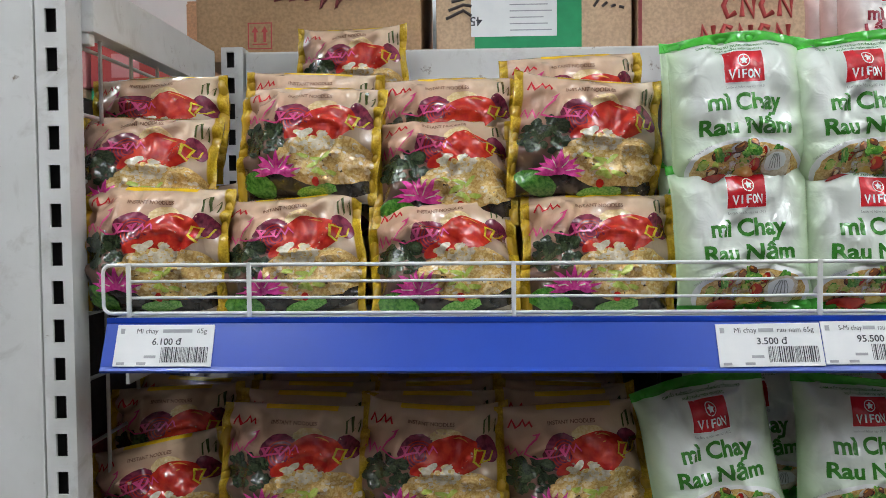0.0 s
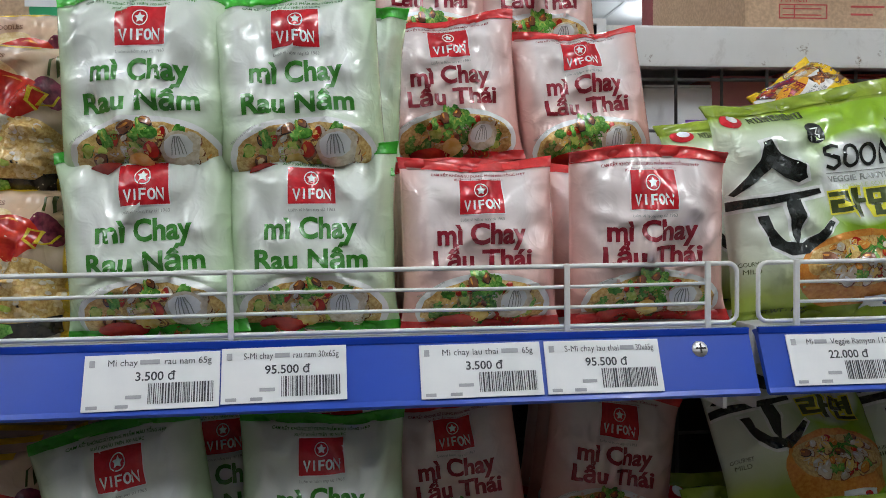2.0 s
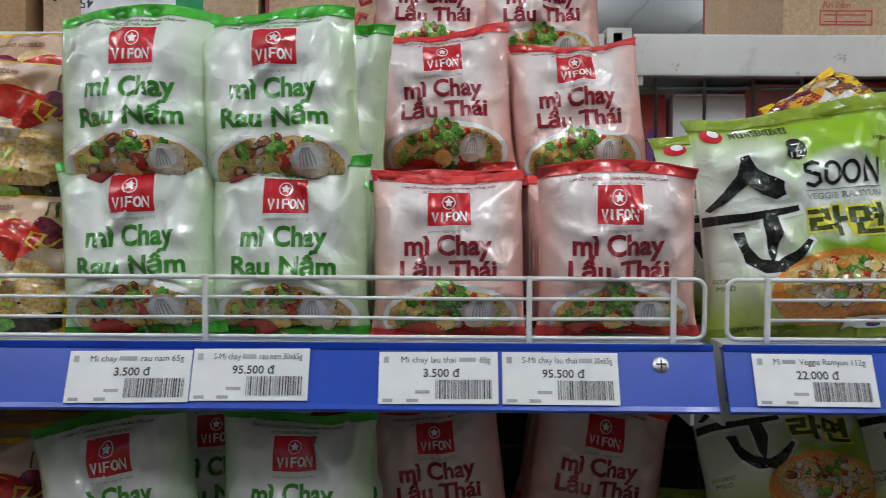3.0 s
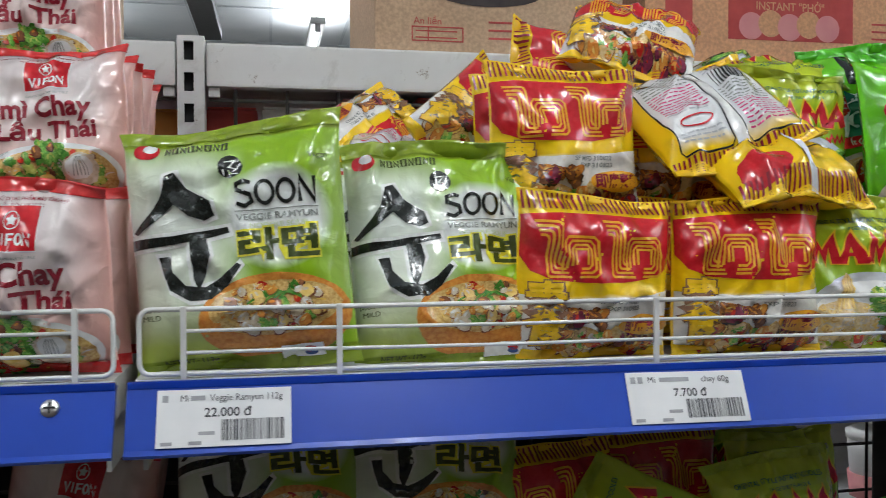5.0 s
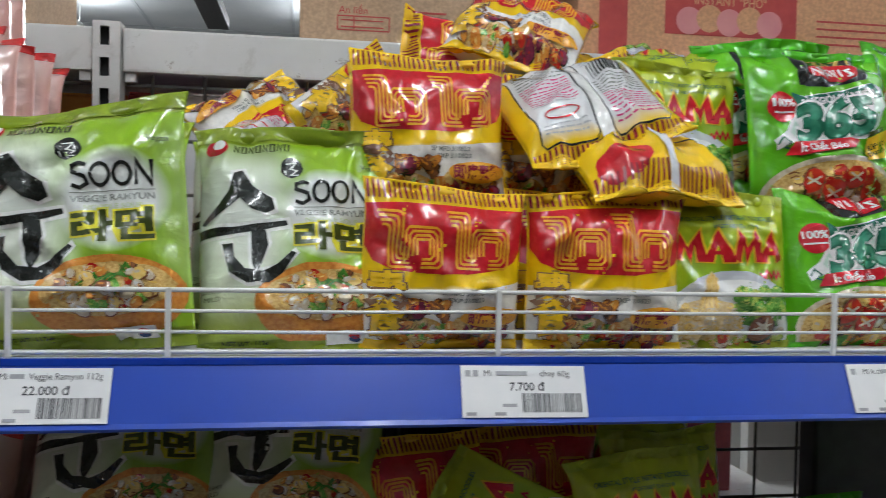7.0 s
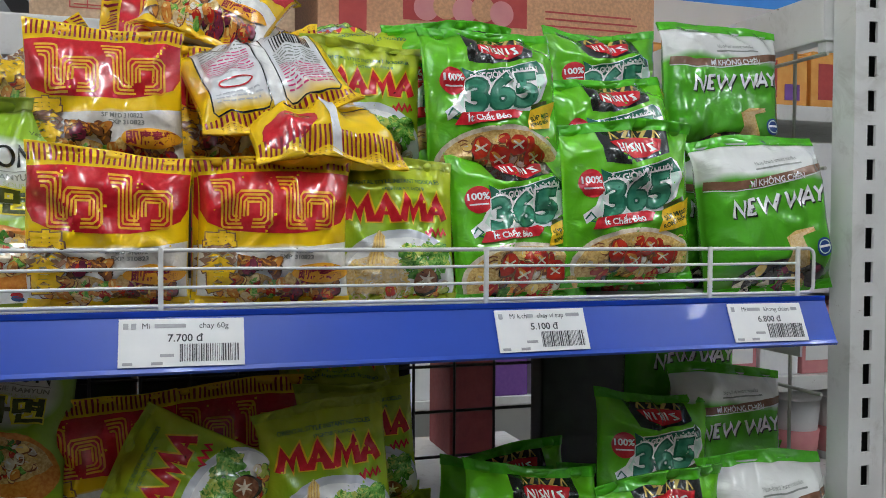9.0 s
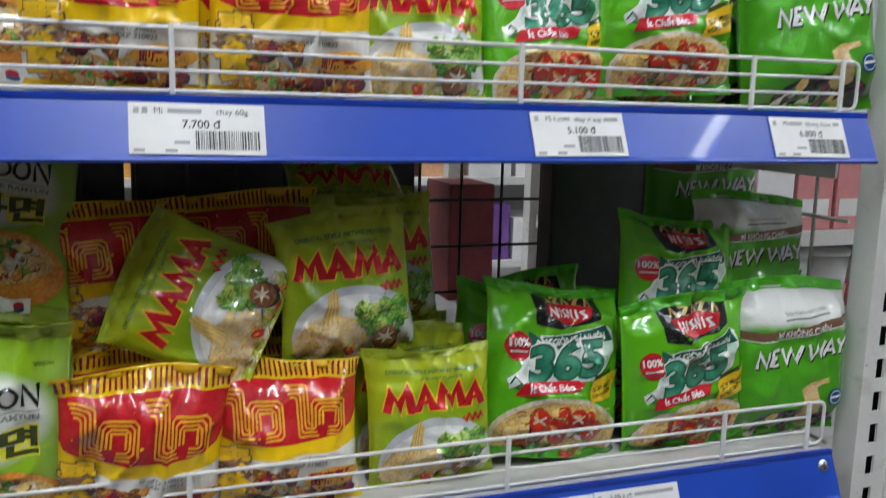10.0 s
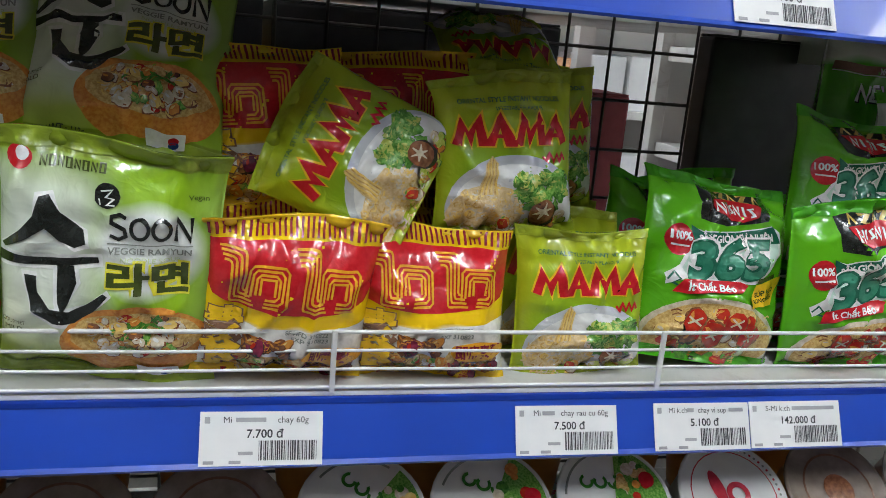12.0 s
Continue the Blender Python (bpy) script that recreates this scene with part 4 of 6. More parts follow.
def art_harvest():
    w, h = 142, 122
    a = Art(w, h)
    rnd = random.Random(4)
    a.ell("bowl_print", FOOD["shade"], 0, 16, 18, 52, 18, 30, 0, 0.03, 1)
    a.ell("grain_print", FOOD["noodle"], 1, 21, 37, 46, 26, 26, 0, 0.05, 1)
    a.ell("food_print", FOOD["plum"], 1, -10, 76, 19, 18, 22, 0, 0.04, 2)
    for k in range(4):
        a.ring("food_print", FOOD["red"], 2, -9, 74, 14 - 3 * k, 14 - 3 * k, 0.9, 18)
    a.ell("food_print", FOOD["pale"], 1, 15, 92, 15, 9, 20, 0, 0.05, 3)
    a.ell("food_print", FOOD["red"], 2, 23, 76, 26, 19, 26, 0, 0.03, 4)
    a.ell("food_print", FOOD["orange"], 3, 28, 88, 8, 4, 16, -15, 0.05, 4)
    a.ell("food_print", FOOD["red"], 4, 24, 80, 19, 11, 16, -10, 0.05, 6)
    a.ell("food_print", FOOD["plum"], 1, 53, 82, 9, 14, 14, 30, 0.06, 8)
    a.ell("food_print", FOOD["red"], 3, -3, 62, 15, 7, 16, 20, 0.1, 5)
    for k in range(56):
        q, t = math.sqrt(rnd.random()), rnd.uniform(0, 6.283)
        a.ell("food_print", FOOD["dark"] if k % 3 else FOOD["moss"], 3 + k % 4, -40 + 21 * q * math.cos(t), 57 + 18 * q * math.sin(t), rnd.uniform(2.5, 5), rnd.uniform(2.5, 4.5), 10, 0, 0.2, k)
    for k in range(30):
        q, t = math.sqrt(rnd.random()), rnd.uniform(0, 6.283)
        a.ell("food_print", FOOD["white"] if k % 4 else FOOD["pale"], 4 + k % 4, 8 + 22 * q * math.cos(t), 56 + 8 * q * math.sin(t), rnd.uniform(3, 5.5), rnd.uniform(2, 4), 10, rnd.uniform(0, 60), 0.2, k + 30)
    for k in range(260):
        q, t = math.sqrt(rnd.random()), rnd.uniform(0, 6.283)
        x, z = 21 + 44 * q * math.cos(t), 37 + 24 * q * math.sin(t)
        m = FOOD[rnd.choice(["pale", "noodle", "noodle", "pale", "white"])]
        r = rnd.uniform(1.5, 2.5)
        a.ell("grain_print", m, 4 + k % 5, x, z, r, r * 0.85, 7, 0, 0.1, k)
    for k in range(7):
        a.ell("food_print", FOOD["lime"], 9, rnd.uniform(-2, 40), rnd.uniform(22, 40), rnd.uniform(5, 8), 2.4, 10, rnd.uniform(-50, 50), 0.1, k + 70)
    a.ell("food_print", FOOD["red"], 10, 14, 15, 4, 4, 12)
    a.ell("food_print", FOOD["leaf"], 6, -44, 12, 20, 10, 16, -20, 0.06, 90)
    a.ell("food_print", FOOD["herb"], 7, 14, 7, 20, 5, 14, 8, 0.06, 91)
    for k in range(11):
        t = radians(-10 + 20 * k)
        c, s = math.cos(t), math.sin(t)
        ln, x0, z0 = 22 + 4 * (k % 2), -25, 22
        a.poly("lotus_print", I_MAGENTA, 10 + k % 2, [(x0, z0 - 2), (x0 + c * ln * 0.5 - s * 3, z0 + s * ln * 0.4 + c * 2.4), (x0 + c * ln, z0 + s * ln * 0.8), (x0 + c * ln * 0.5 + s * 3, z0 + s * ln * 0.4 - c * 2.4)])
    for k in range(7):
        t = radians(15 + 25 * k)
        a.line("lotus_print", INKS["pink line print"] if k % 2 else FOOD["white"], 12, [(-25 + 6 * math.cos(t), 22 + 5 * math.sin(t)), (-25 + 15 * math.cos(t), 22 + 12 * math.sin(t))], 1.0)
    a.line("script_print", I_PINKLINE, 9, [(-36, 94), (-31, 96), (-33, 90), (-40, 84), (-44, 77), (-34, 72), (-24, 74), (-20, 82), (-26, 82), (-22, 74), (-12, 76), (-9, 83), (-14, 81), (-9, 74), (-3, 82), (0, 76), (3, 83), (8, 77)], 1.9, [0.6, 1.4, 1.3, 1, 0.8, 0.7, 1, 1, 1, 1, 1, 1, 1, 1, 1, 0.9, 0.8, 0.5])
    a.line("script_print", I_PINKLINE, 9, [(-62, 76), (-58, 84), (-56, 74), (-52, 82), (-49, 74), (-46, 80)], 1.5)
    a.line("script_print", S_GOLD, 9, [(46, 66), (40, 72), (42, 82), (50, 80), (46, 70), (54, 72), (58, 80)], 1.6)
    a.line("script_print", I_RED, 2, [(-58, 101), (-54, 109), (-51, 101), (-47, 104), (-44, 109), (-42, 103), (-38, 107), (-36, 102)], 1.6)
    a.text("small_print", I_BROWN, 2, "INSTANT NOODLES", 0, 103, 5.2, bold=0.02, width=44)
    a.line("small_print", I_OLIVE, 2, [(50, 96), (50, 108), (54, 112), (55, 97), (60, 108), (60, 96)], 1.4)
    a.poly("top_stripe", I_YELLOW, 1, [(-30, h - 5), (40, h - 5), (40, h - 1), (-30, h - 1)])
    return a


def art_ramyun():
    w, h = 144, 174
    a = Art(w, h)

    def sign(m, ly, pts):
        a.poly("brush_sign", m, ly, [(-38 + (x + 36) * 0.99, 96 + (z - 96) * (0.93 if z > 96 else 1.02)) for x, z in pts])

    blob = ink("white brush edge", (0.80, 0.82, 0.79))
    for grow, m, ly in ((2.6, blob, 1), (0.0, I_BLACK, 3)):
        g = grow
        sign(m, ly, [(-42 - g, 138 + g), (-36 + g, 140 + g), (-29, 128), (-14 + g, 117), (-12 + g, 107 - g), (-19, 104 - g), (-29, 108), (-38, 117), (-50, 107), (-64 - g, 98 - g), (-67 - g, 100), (-54, 113), (-46, 124)])
        sign(m, ly, [(-69 - g, 88 - g), (-69 - g, 95 + g), (-40, 95 + g), (-4 + g, 98 + g), (-3 + g, 94 - g), (-22, 91 - g), (-50, 89 - g)])
        sign(m, ly, [(-30 - g, 91), (-19 + g, 91), (-17 + g, 80), (-22, 66), (-26 - g, 58 - g), (-29 - g, 66)])
        sign(m, ly, [(-51 - g, 82 + g), (-43, 82 + g), (-42, 72), (-34, 62), (-22, 60 + g), (-10, 66), (0 + g, 74 + g), (3 + g, 72), (-6, 60), (-18, 52 - g), (-32, 52 - g), (-45, 60 - g)])
    a.ell("seal_mark", I_BLACK, 2, -2, 139, 8, 8.5, 16, 0, 0.05)
    a.line("seal_mark", blob, 3, [(-6, 142), (1, 143), (-3, 138), (2, 137), (-2, 133), (3, 133)], 1.1)
    a.line("seal_mark", blob, 3, [(-7, 137), (-6, 133)], 0.9)
    for x0, pts in ((0.0, [(10.6, 125.8), (6.4, 127.6), (1.4, 126), (1.2, 122), (9.8, 118.2), (10.8, 113.6), (6.0, 110.8), (0.6, 113)]), (43.0, [(0, 111), (0, 127.5), (9.6, 111), (9.6, 127.5)])):
        a.line("lettering", I_BLACK, 2, [(x + x0, z) for x, z in pts], 2.6)
    for x in (19.6, 33.6):
        a.ring("lettering", I_BLACK, 2, x, 119.2, 5.6, 7.3, 2.5, 22)
    a.line("rule", I_GREY, 2, [(-1, 107.6), (54, 107.6)], 0.7)
    a.text("title", I_GREY, 2, "VEGGIE RAMYUN", 26.5, 101.0, 6.2, bold=0.02, width=54)
    a.text("small_print", ink("faint lime print", (0.55, 0.65, 0.35)), 2, "NOODLE SOUP", 27, 95.6, 4.6, width=38)
    for bd, m, ly in ((0.10, ink("lemon outline print", (0.75, 0.70, 0.05)), 2), (0.040, I_OLIVE, 3)):
        a.text("title", m, ly, "라면", 26, 76, 22.5, bold=bd, width=52 + bd * 30)
    a.ell("maker_mark", I_RED, 2, -57, 157, 8.5, 7, 16)
    a.ell("maker_mark", I_WHITE, 3, -55, 159, 4.5, 4, 12)
    x = -44.0
    for k in range(8):
        a.line("maker_mark", I_OLIVE, 2, [[(x, 153), (x, 158.5), (x + 3, 153), (x + 3, 158.5)], [(x, 153), (x + 3, 153), (x + 3, 158.5), (x, 158.5), (x, 153)]][k % 2], 1.2)
        x += 5.2
    a.text("small_print", I_OLIVE, 2, "Vegan", 56, 140, 5.5, width=13)
    a.ell("bowl_print", FOOD["orange"], 1, 20, 36, 50, 29, 30)
    food_bowl(a, 20, 43, 47, 20, ["noodle", "red", "white", "white", "orange", "herb", "brown", "egg", "white"], 21, "orange", 60, 2)
    for k in range(6):
        a.line("food_print", FOOD["leaf"], 9, [(2 + 3 * k, 46 - k), (14 + 4 * k, 52 + 1.2 * k), (30 + 3 * k, 52 - 2 * k)], 2.2, [0.5, 1.2, 0.4])
    a.text("small_print", I_OLIVE, 3, "GOURMET", -60, 46, 4.4, width=16)
    a.text("small_print", I_OLIVE, 3, "MILD", -60, 40.5, 5.0, width=12)
    a.text("small_print", I_OLIVE, 3, "NET WT.: 112g", -38, 10, 5.4, bold=0.02, width=34)
    a.poly("flag_patch", I_WHITE, 10, [(20, 8), (47, 8), (47, 17), (20, 17)])
    a.ell("flag_patch", I_RED, 11, 39, 13.4, 4, 2.0, 12)
    a.ell("flag_patch", I_BLUE, 11, 39, 11.2, 4, 2.0, 12)
    return a


def art_curry():
    w, h = 122, 118
    a = Art(w, h)
    a.poly("red_panel", I_RED, 0, [(-60, 74), (-54, 64), (-40, 58.5), (-14, 56.5), (16, 56.5), (40, 60), (54, 66), (60, 76), (60, 103), (20, 104.5), (-30, 104), (-60, 102)])
    swirl_marks(a, -2, 78.5, 1.13, I_ORANGELINE, 2)
    a.poly("band", ink("white curve print", (0.78, 0.76, 0.72)), 0, [(-60, 47), (-20, 45), (30, 47), (60, 51), (60, 8), (-60, 8)])
    for ch, z in (("素", 35.5), ("食", 15)):
        a.text("side_writing", I_BROWN, 12, ch, -43, z, 25, bold=0.085)
        a.text("side_writing", I_YELLOW, 13, ch, -43, z, 25, bold=0.05)
    a.text("small_print", I_GREY, 2, "SF MFD 310822", 14, 42, 4.6, bold=0.02, width=31)
    a.text("small_print", I_GREY, 2, "EXP 310823", 17, 37, 4.6, bold=0.02, width=27)
    rnd = random.Random(8)
    for cx, cz, rx, rz in ((-22, 13, 30, 16), (27, 14, 29, 16)):
        a.ell("bowl_print", FOOD["bowl"], 1, cx, cz, rx, rz, 26)
        a.ell("bowl_print", FOOD["noodle"], 2, cx, cz, rx * 0.88, rz * 0.84, 24)
    for k in range(46):
        q, t = math.sqrt(rnd.random()), rnd.uniform(0, 6.283)
        morsel(a, rnd.choice(["orange", "pale", "lime", "white", "orange", "egg", "herb", "red"]), -22 + 25 * q * math.cos(t), 13 + 12 * q * math.sin(t), rnd.uniform(2.6, 5.4), 3 + 2 * (k % 3), k, rnd)
        q, t = math.sqrt(rnd.random()), rnd.uniform(0, 6.283)
        morsel(a, rnd.choice(["plum", "brown", "brown", "plum", "orange", "noodle", "red"]), 27 + 24 * q * math.cos(t), 14 + 12 * q * math.sin(t), rnd.uniform(3.0, 6.4), 3 + 2 * (k % 3), k + 60, rnd)
    for k in range(18):
        morsel(a, rnd.choice(["brown", "plum", "brown", "orange"]), rnd.uniform(-26, 6), rnd.uniform(24, 37), rnd.uniform(4, 7), 3 + 2 * (k % 3), k + 90, rnd)
    a.ell("oval_print", I_ORANGELINE, 12, 35, 27, 23, 7.2, 22)
    a.text("oval_print", I_MAROON, 13, "即席素麵", 35, 23.4, 10, bold=0.03, width=36)
    for k in range(30):
        x = -58.5 + 4.0 * k
        a.poly("seal_stripe", I_MAROON, 6, [(x, h - 12.5), (x + 1.7, h - 12.5), (x + 1.7, h - 1.5), (x, h - 1.5)])
    return a


def art_veg():
    w, h = 116, 122
    a = Art(w, h)
    zig = [(-44, 70), (-39, 86), (-33, 74), (-26, 88), (-22, 71), (-16, 71), (-8, 88), (-1, 71), (6, 71), (10, 88), (16, 74), (23, 88), (27, 71), (32, 71), (39, 87), (46, 70)]
    a.line("emblem", I_YELLOW, 2, zig, 9.6)
    a.line("emblem", I_RED, 3, zig, 6.6)
    a.line("emblem", I_RED, 3, [(-16, 76), (-2, 76)], 3.0)
    a.line("emblem", I_RED, 3, [(31, 76), (44, 76)], 3.0)
    a.line("emblem", I_RED, 4, [(27, 60), (30, 56), (33, 62), (36, 56), (39, 62), (42, 56), (45, 62), (47, 57)], 2.2)
    a.text("small_print", I_TEAL, 1, "ORIENTAL STYLE INSTANT NOODLES", 0, 101, 5, bold=0.01, width=86)
    a.text("small_print", I_TEAL, 1, "VEGETABLE FLAVOUR", 8, 95, 4, width=40)
    a.ell("bowl_print", ink("grey bowl print", (0.50, 0.53, 0.56), (0.62, 0.64, 0.66), 30), 0, 3, 24, 54, 38, 32)
    a.ell("bowl_print", FOOD["bowl"], 1, 4, 21, 51, 34, 30)
    rnd = random.Random(13)
    a.ell("noodle_print", FOOD["pale"], 2, -20, 18, 29, 23, 22, 0, 0.08, 3)
    for k in range(150):
        q, t = math.sqrt(rnd.random()), rnd.uniform(0, 6.283)
        x, z = -20 + 28 * q * math.cos(t), 19 + 22 * q * math.sin(t)
        ang = rnd.uniform(0, 6.283)
        a.line("noodle_print", FOOD[("pale", "white", "egg", "noodle", "pale")[k % 5]], 3 + k % 4, [(x + 5 * s * math.cos(ang + s), z + 4 * s * math.sin(ang + s)) for s in (-0.9, -0.3, 0.3, 0.9)], 1.3)
    for k in range(12):
        a.line("noodle_print", FOOD[("pale", "noodle", "egg")[k % 3]], 7 + k % 3, [(-27 + k * 1.2, 32), (-23 + k * 0.9, 46), (-20 + k * 0.8, 61 - abs(k - 6))], 1.3)
    for k in range(64):
        q, t = math.sqrt(rnd.random()), rnd.uniform(0, 6.283)
        morsel(a, ("herb", "leaf", "herb", "lime")[k % 4], 24 + 24 * q * math.cos(t), 38 + 12 * q * math.sin(t), rnd.uniform(3, 5.6), 3 + 2 * (k % 3), k, rnd)
    for k in range(26):
        morsel(a, rnd.choice(["red", "orange", "egg", "white", "lime", "orange", "leaf"]), rnd.uniform(-10, 44), rnd.uniform(6, 27), rnd.uniform(3.6, 6.4), 9 + 2 * (k % 2), k + 70, rnd)
    a.ell("food_print", FOOD["shade"], 14, 25, 17, 11, 10.5, 18, 0, 0.05, 7)
    a.ell("food_print", FOOD["brown"], 15, 24, 18.5, 10, 9.5, 18, 0, 0.05, 7)
    for k in range(3):
        t = radians(60 * k + 20)
        a.line("food_print", FOOD["white"], 16, [(24 - 7 * math.cos(t), 20 - 6 * math.sin(t)), (24, 20), (24 + 7 * math.cos(t), 20 + 6 * math.sin(t))], 2.2, [0.3, 1.2, 0.3])
    return a


def art_leaf():
    w, h = 128, 150
    a = Art(w, h)
    gold = ink("gold line print", (0.5, 0.36, 0.08))
    a.poly("black_patch", I_BLACK, 0, [(-27, 113), (-31, 143), (38, 143), (36, 121), (18, 116), (-8, 110)])
    for k in range(5):
        x = -18 + 9.5 * k
        a.line("black_patch", gold, 1, [[(x, 133), (x + 3, 140), (x + 6, 133)], [(x, 139), (x + 6, 140), (x + 1, 134), (x + 6, 133)]][k % 2], 2.0)
    a.poly("maker_patch", I_RED, 2, [(-20, 131), (4, 134), (28, 132), (23, 122), (10, 116), (-4, 115), (-15, 121)])
    x = -14.5
    for k in range(6):
        a.line("maker_patch", I_WHITE, 3, [[(x, 121), (x, 129), (x + 4.0, 121), (x + 4.0, 129)], [(x + 1.8, 121), (x + 1.8, 129)], [(x + 3.8, 128.5), (x, 127.5), (x + 3.8, 122.5), (x, 121.5)]][k % 3], 1.7)
        x += 5.9
    a.poly("ribbon", I_WHITE, 1, [(-33, 106), (-24, 103), (6, 108), (38, 117), (45, 113), (47, 98), (40, 80), (26, 68), (-8, 65), (-38, 64), (-50, 58), (-52, 66), (-42, 74), (-36, 86), (-31, 96)])
    a.poly("ribbon", I_MINT, 2, [(-31, 100), (6, 105), (40, 112), (44, 98), (37, 81), (24, 70), (-8, 67), (-36, 67), (-40, 72), (-33, 86)])
    a.poly("ribbon", I_TEAL, 3, [(-33, 95), (-34, 107), (-24, 102), (8, 107.5), (39, 116.5), (45, 104), (10, 96.5), (-20, 91)])
    a.text("title", I_WHITE, 5, "SẤY GIÒN TỰ NHIÊN", 5, 98.8, 8.6, bold=0.03, width=66, rot=10)
    for bd, m, ly in ((0.115, I_WHITE, 5), (0.075, I_TEAL, 6), (0.03, ink("mid teal print", (0.02, 0.19, 0.11), (0.06, 0.30, 0.18), 60), 7)):
        a.text("title", m, ly, "365", -1, 69.5, 40, bold=bd, width=68 + bd * 40, rot=9, shear=0.24)
    a.line("title", I_TEAL, 6, [(-50, 62), (-46, 68), (-42, 63), (-46, 60), (-40, 58)], 1.2)
    a.ell("round_mark", I_RED, 2, -43, 94, 11.5, 13, 22)
    a.text("round_mark", I_WHITE, 3, "100%", -43, 94, 9, bold=0.03, width=18)
    a.line("round_mark", I_WHITE, 3, [(-51, 89.5), (-35, 89.5)], 1.5)
    a.poly("red_ribbon", I_RED, 8, [(-45, 53), (-40, 63), (10, 68), (18, 66), (12, 58.5), (-34, 53)])
    a.text("red_ribbon", I_WHITE, 9, "Ít Chất Béo", -14, 57, 8, bold=0.025, width=40, rot=4)
    a.poly("yellow_patch", I_YELLOW, 8, [(20, 48), (50, 54), (56, 80), (26, 68)])
    a.poly("yellow_patch", I_OLIVE, 9, [(27, 69), (46, 76.5), (46, 80), (27, 73)])
    a.text("yellow_patch", I_OLIVE, 9, "SÚP MISO", 39, 62, 6, bold=0.03, width=25, rot=20)
    a.text("yellow_patch", I_OLIVE, 9, "RONG BIỂN", 38, 56, 5, bold=0.03, width=25, rot=20)
    a.ell("bowl_print", FOOD["white"], 0, 0, 22, 60, 31, 30)
    a.ell("bowl_print", FOOD["noodle"], 1, 0, 21, 56, 28, 28)
    rnd = random.Random(31)
    for k in range(60):
        a.line("noodle_print", FOOD[("pale", "egg", "brown")[k % 3]], 2, [(x + rnd.uniform(-1, 1), z) for x, z in ((lambda u, v: ((u, v), (u + 3, v + 2), (u + 7, v + 1)))(rnd.uniform(-50, 44), rnd.uniform(2, 44)))], 1.1)
    for k in range(46):
        q, t = math.sqrt(rnd.random()), rnd.uniform(0, 6.283)
        morsel(a, rnd.choice(["red", "red", "white", "red", "leaf", "orange", "brown", "egg", "shade"]), 44 * q * math.cos(t), 22 + 20 * q * math.sin(t), rnd.uniform(3.2, 6.5), 3 + 2 * (k % 2), k, rnd)
    for bx, bz in ((-22, 33), (10, 36), (-6, 24), (27, 26)):
        morsel(a, "red", bx, bz, 11, 8, bx, rnd)
        for q in (-1, 1):
            a.line("food_print", FOOD["white"], 11, [(bx - 5, bz - 3 * q), (bx + 5, bz + 3 * q)], 1.5)
    return a


def art_new():
    w, h = 138, 156
    a = Art(w, h)
    a.line("brown_curve", I_BROWN, 1, [(-66, 110), (-40, 107), (-10, 109), (25, 114), (66, 122)], 8)
    a.line("brown_curve", I_WHITE, 2, [(-66, 105), (-40, 102), (-10, 104), (25, 109), (66, 117)], 0.9)
    a.text("title", I_WHITE, 3, "MÌ KHÔNG CHIÊN", 8, 107.5, 8.2, bold=0.02, width=62, rot=5)
    a.text("small_print", I_GREY, 1, "Non-fried instant noodles", 12, 127, 5.4, width=48, rot=6)
    a.line("small_print", I_GREY, 1, [(-14, 121), (40, 126)], 1.6)

    def strokes(m, ly, dx, dz, t):
        def L(pts):
            a.line("lettering", m, ly, [(0.92 * x + dx + 0.10 * (z - 76), z + dz + 0.10 * x) for x, z in pts], t)
        L([(-54, 70), (-54, 85), (-43, 70), (-43, 85)])
        L([(-29, 70.5), (-37, 70.5), (-37, 84.5), (-29, 84.5)])
        L([(-37, 77.5), (-31, 77.5)])
        L([(-25, 85), (-19, 71), (-13, 83), (-7, 71), (-1, 85)])
        L([(7, 85), (13, 71), (19, 83), (25, 71), (30, 85)])
        L([(30, 70), (37, 85), (44, 70)])
        L([(33, 75), (41, 75)])
        L([(44, 85), (51, 77.5), (58, 85)])
        L([(51, 78), (51, 70)])
    strokes(I_BLACK, 2, 7.1, 10.6, 3.9)
    strokes(I_WHITE, 3, 6.0, 12.0, 3.4)
    rnd = random.Random(17)
    a.ell("bowl_print", FOOD["shade"], 0, 6, 16, 50, 18, 26)
    a.poly("noodle_print", FOOD["noodle"], 1, [(6, 24), (12, 40), (8, 54), (20, 60), (42, 62), (44, 58), (28, 54), (32, 40), (36, 26), (20, 20)])
    for k in range(14):
        a.line("noodle_print", FOOD["pale"], 2, [(10 + k * 1.7, 24), (12 + k * 1.3, 40), (12 + k * 1.2, 54), (30 + k, 58 + 0.3 * k)], 0.9)
    for k in range(36):
        r = rnd.uniform(4, 8)
        a.ell("food_print", FOOD[rnd.choice(["brown", "plum", "white", "leaf", "egg", "shade", "noodle"])], 2 + k % 4, rnd.uniform(-36, 46), rnd.uniform(4, 26), r, r * 0.65, 11, rnd.uniform(0, 180), 0.2, k)
    a.ell("round_mark", I_BLUE, 5, 52, 42, 9, 9, 18)
    a.ring("round_mark", I_MINT, 6, 52, 42, 6.5, 6.5, 1.0, 16)
    a.line("round_mark", I_WHITE, 6, [(46, 42), (58, 43)], 2.2)
    return a


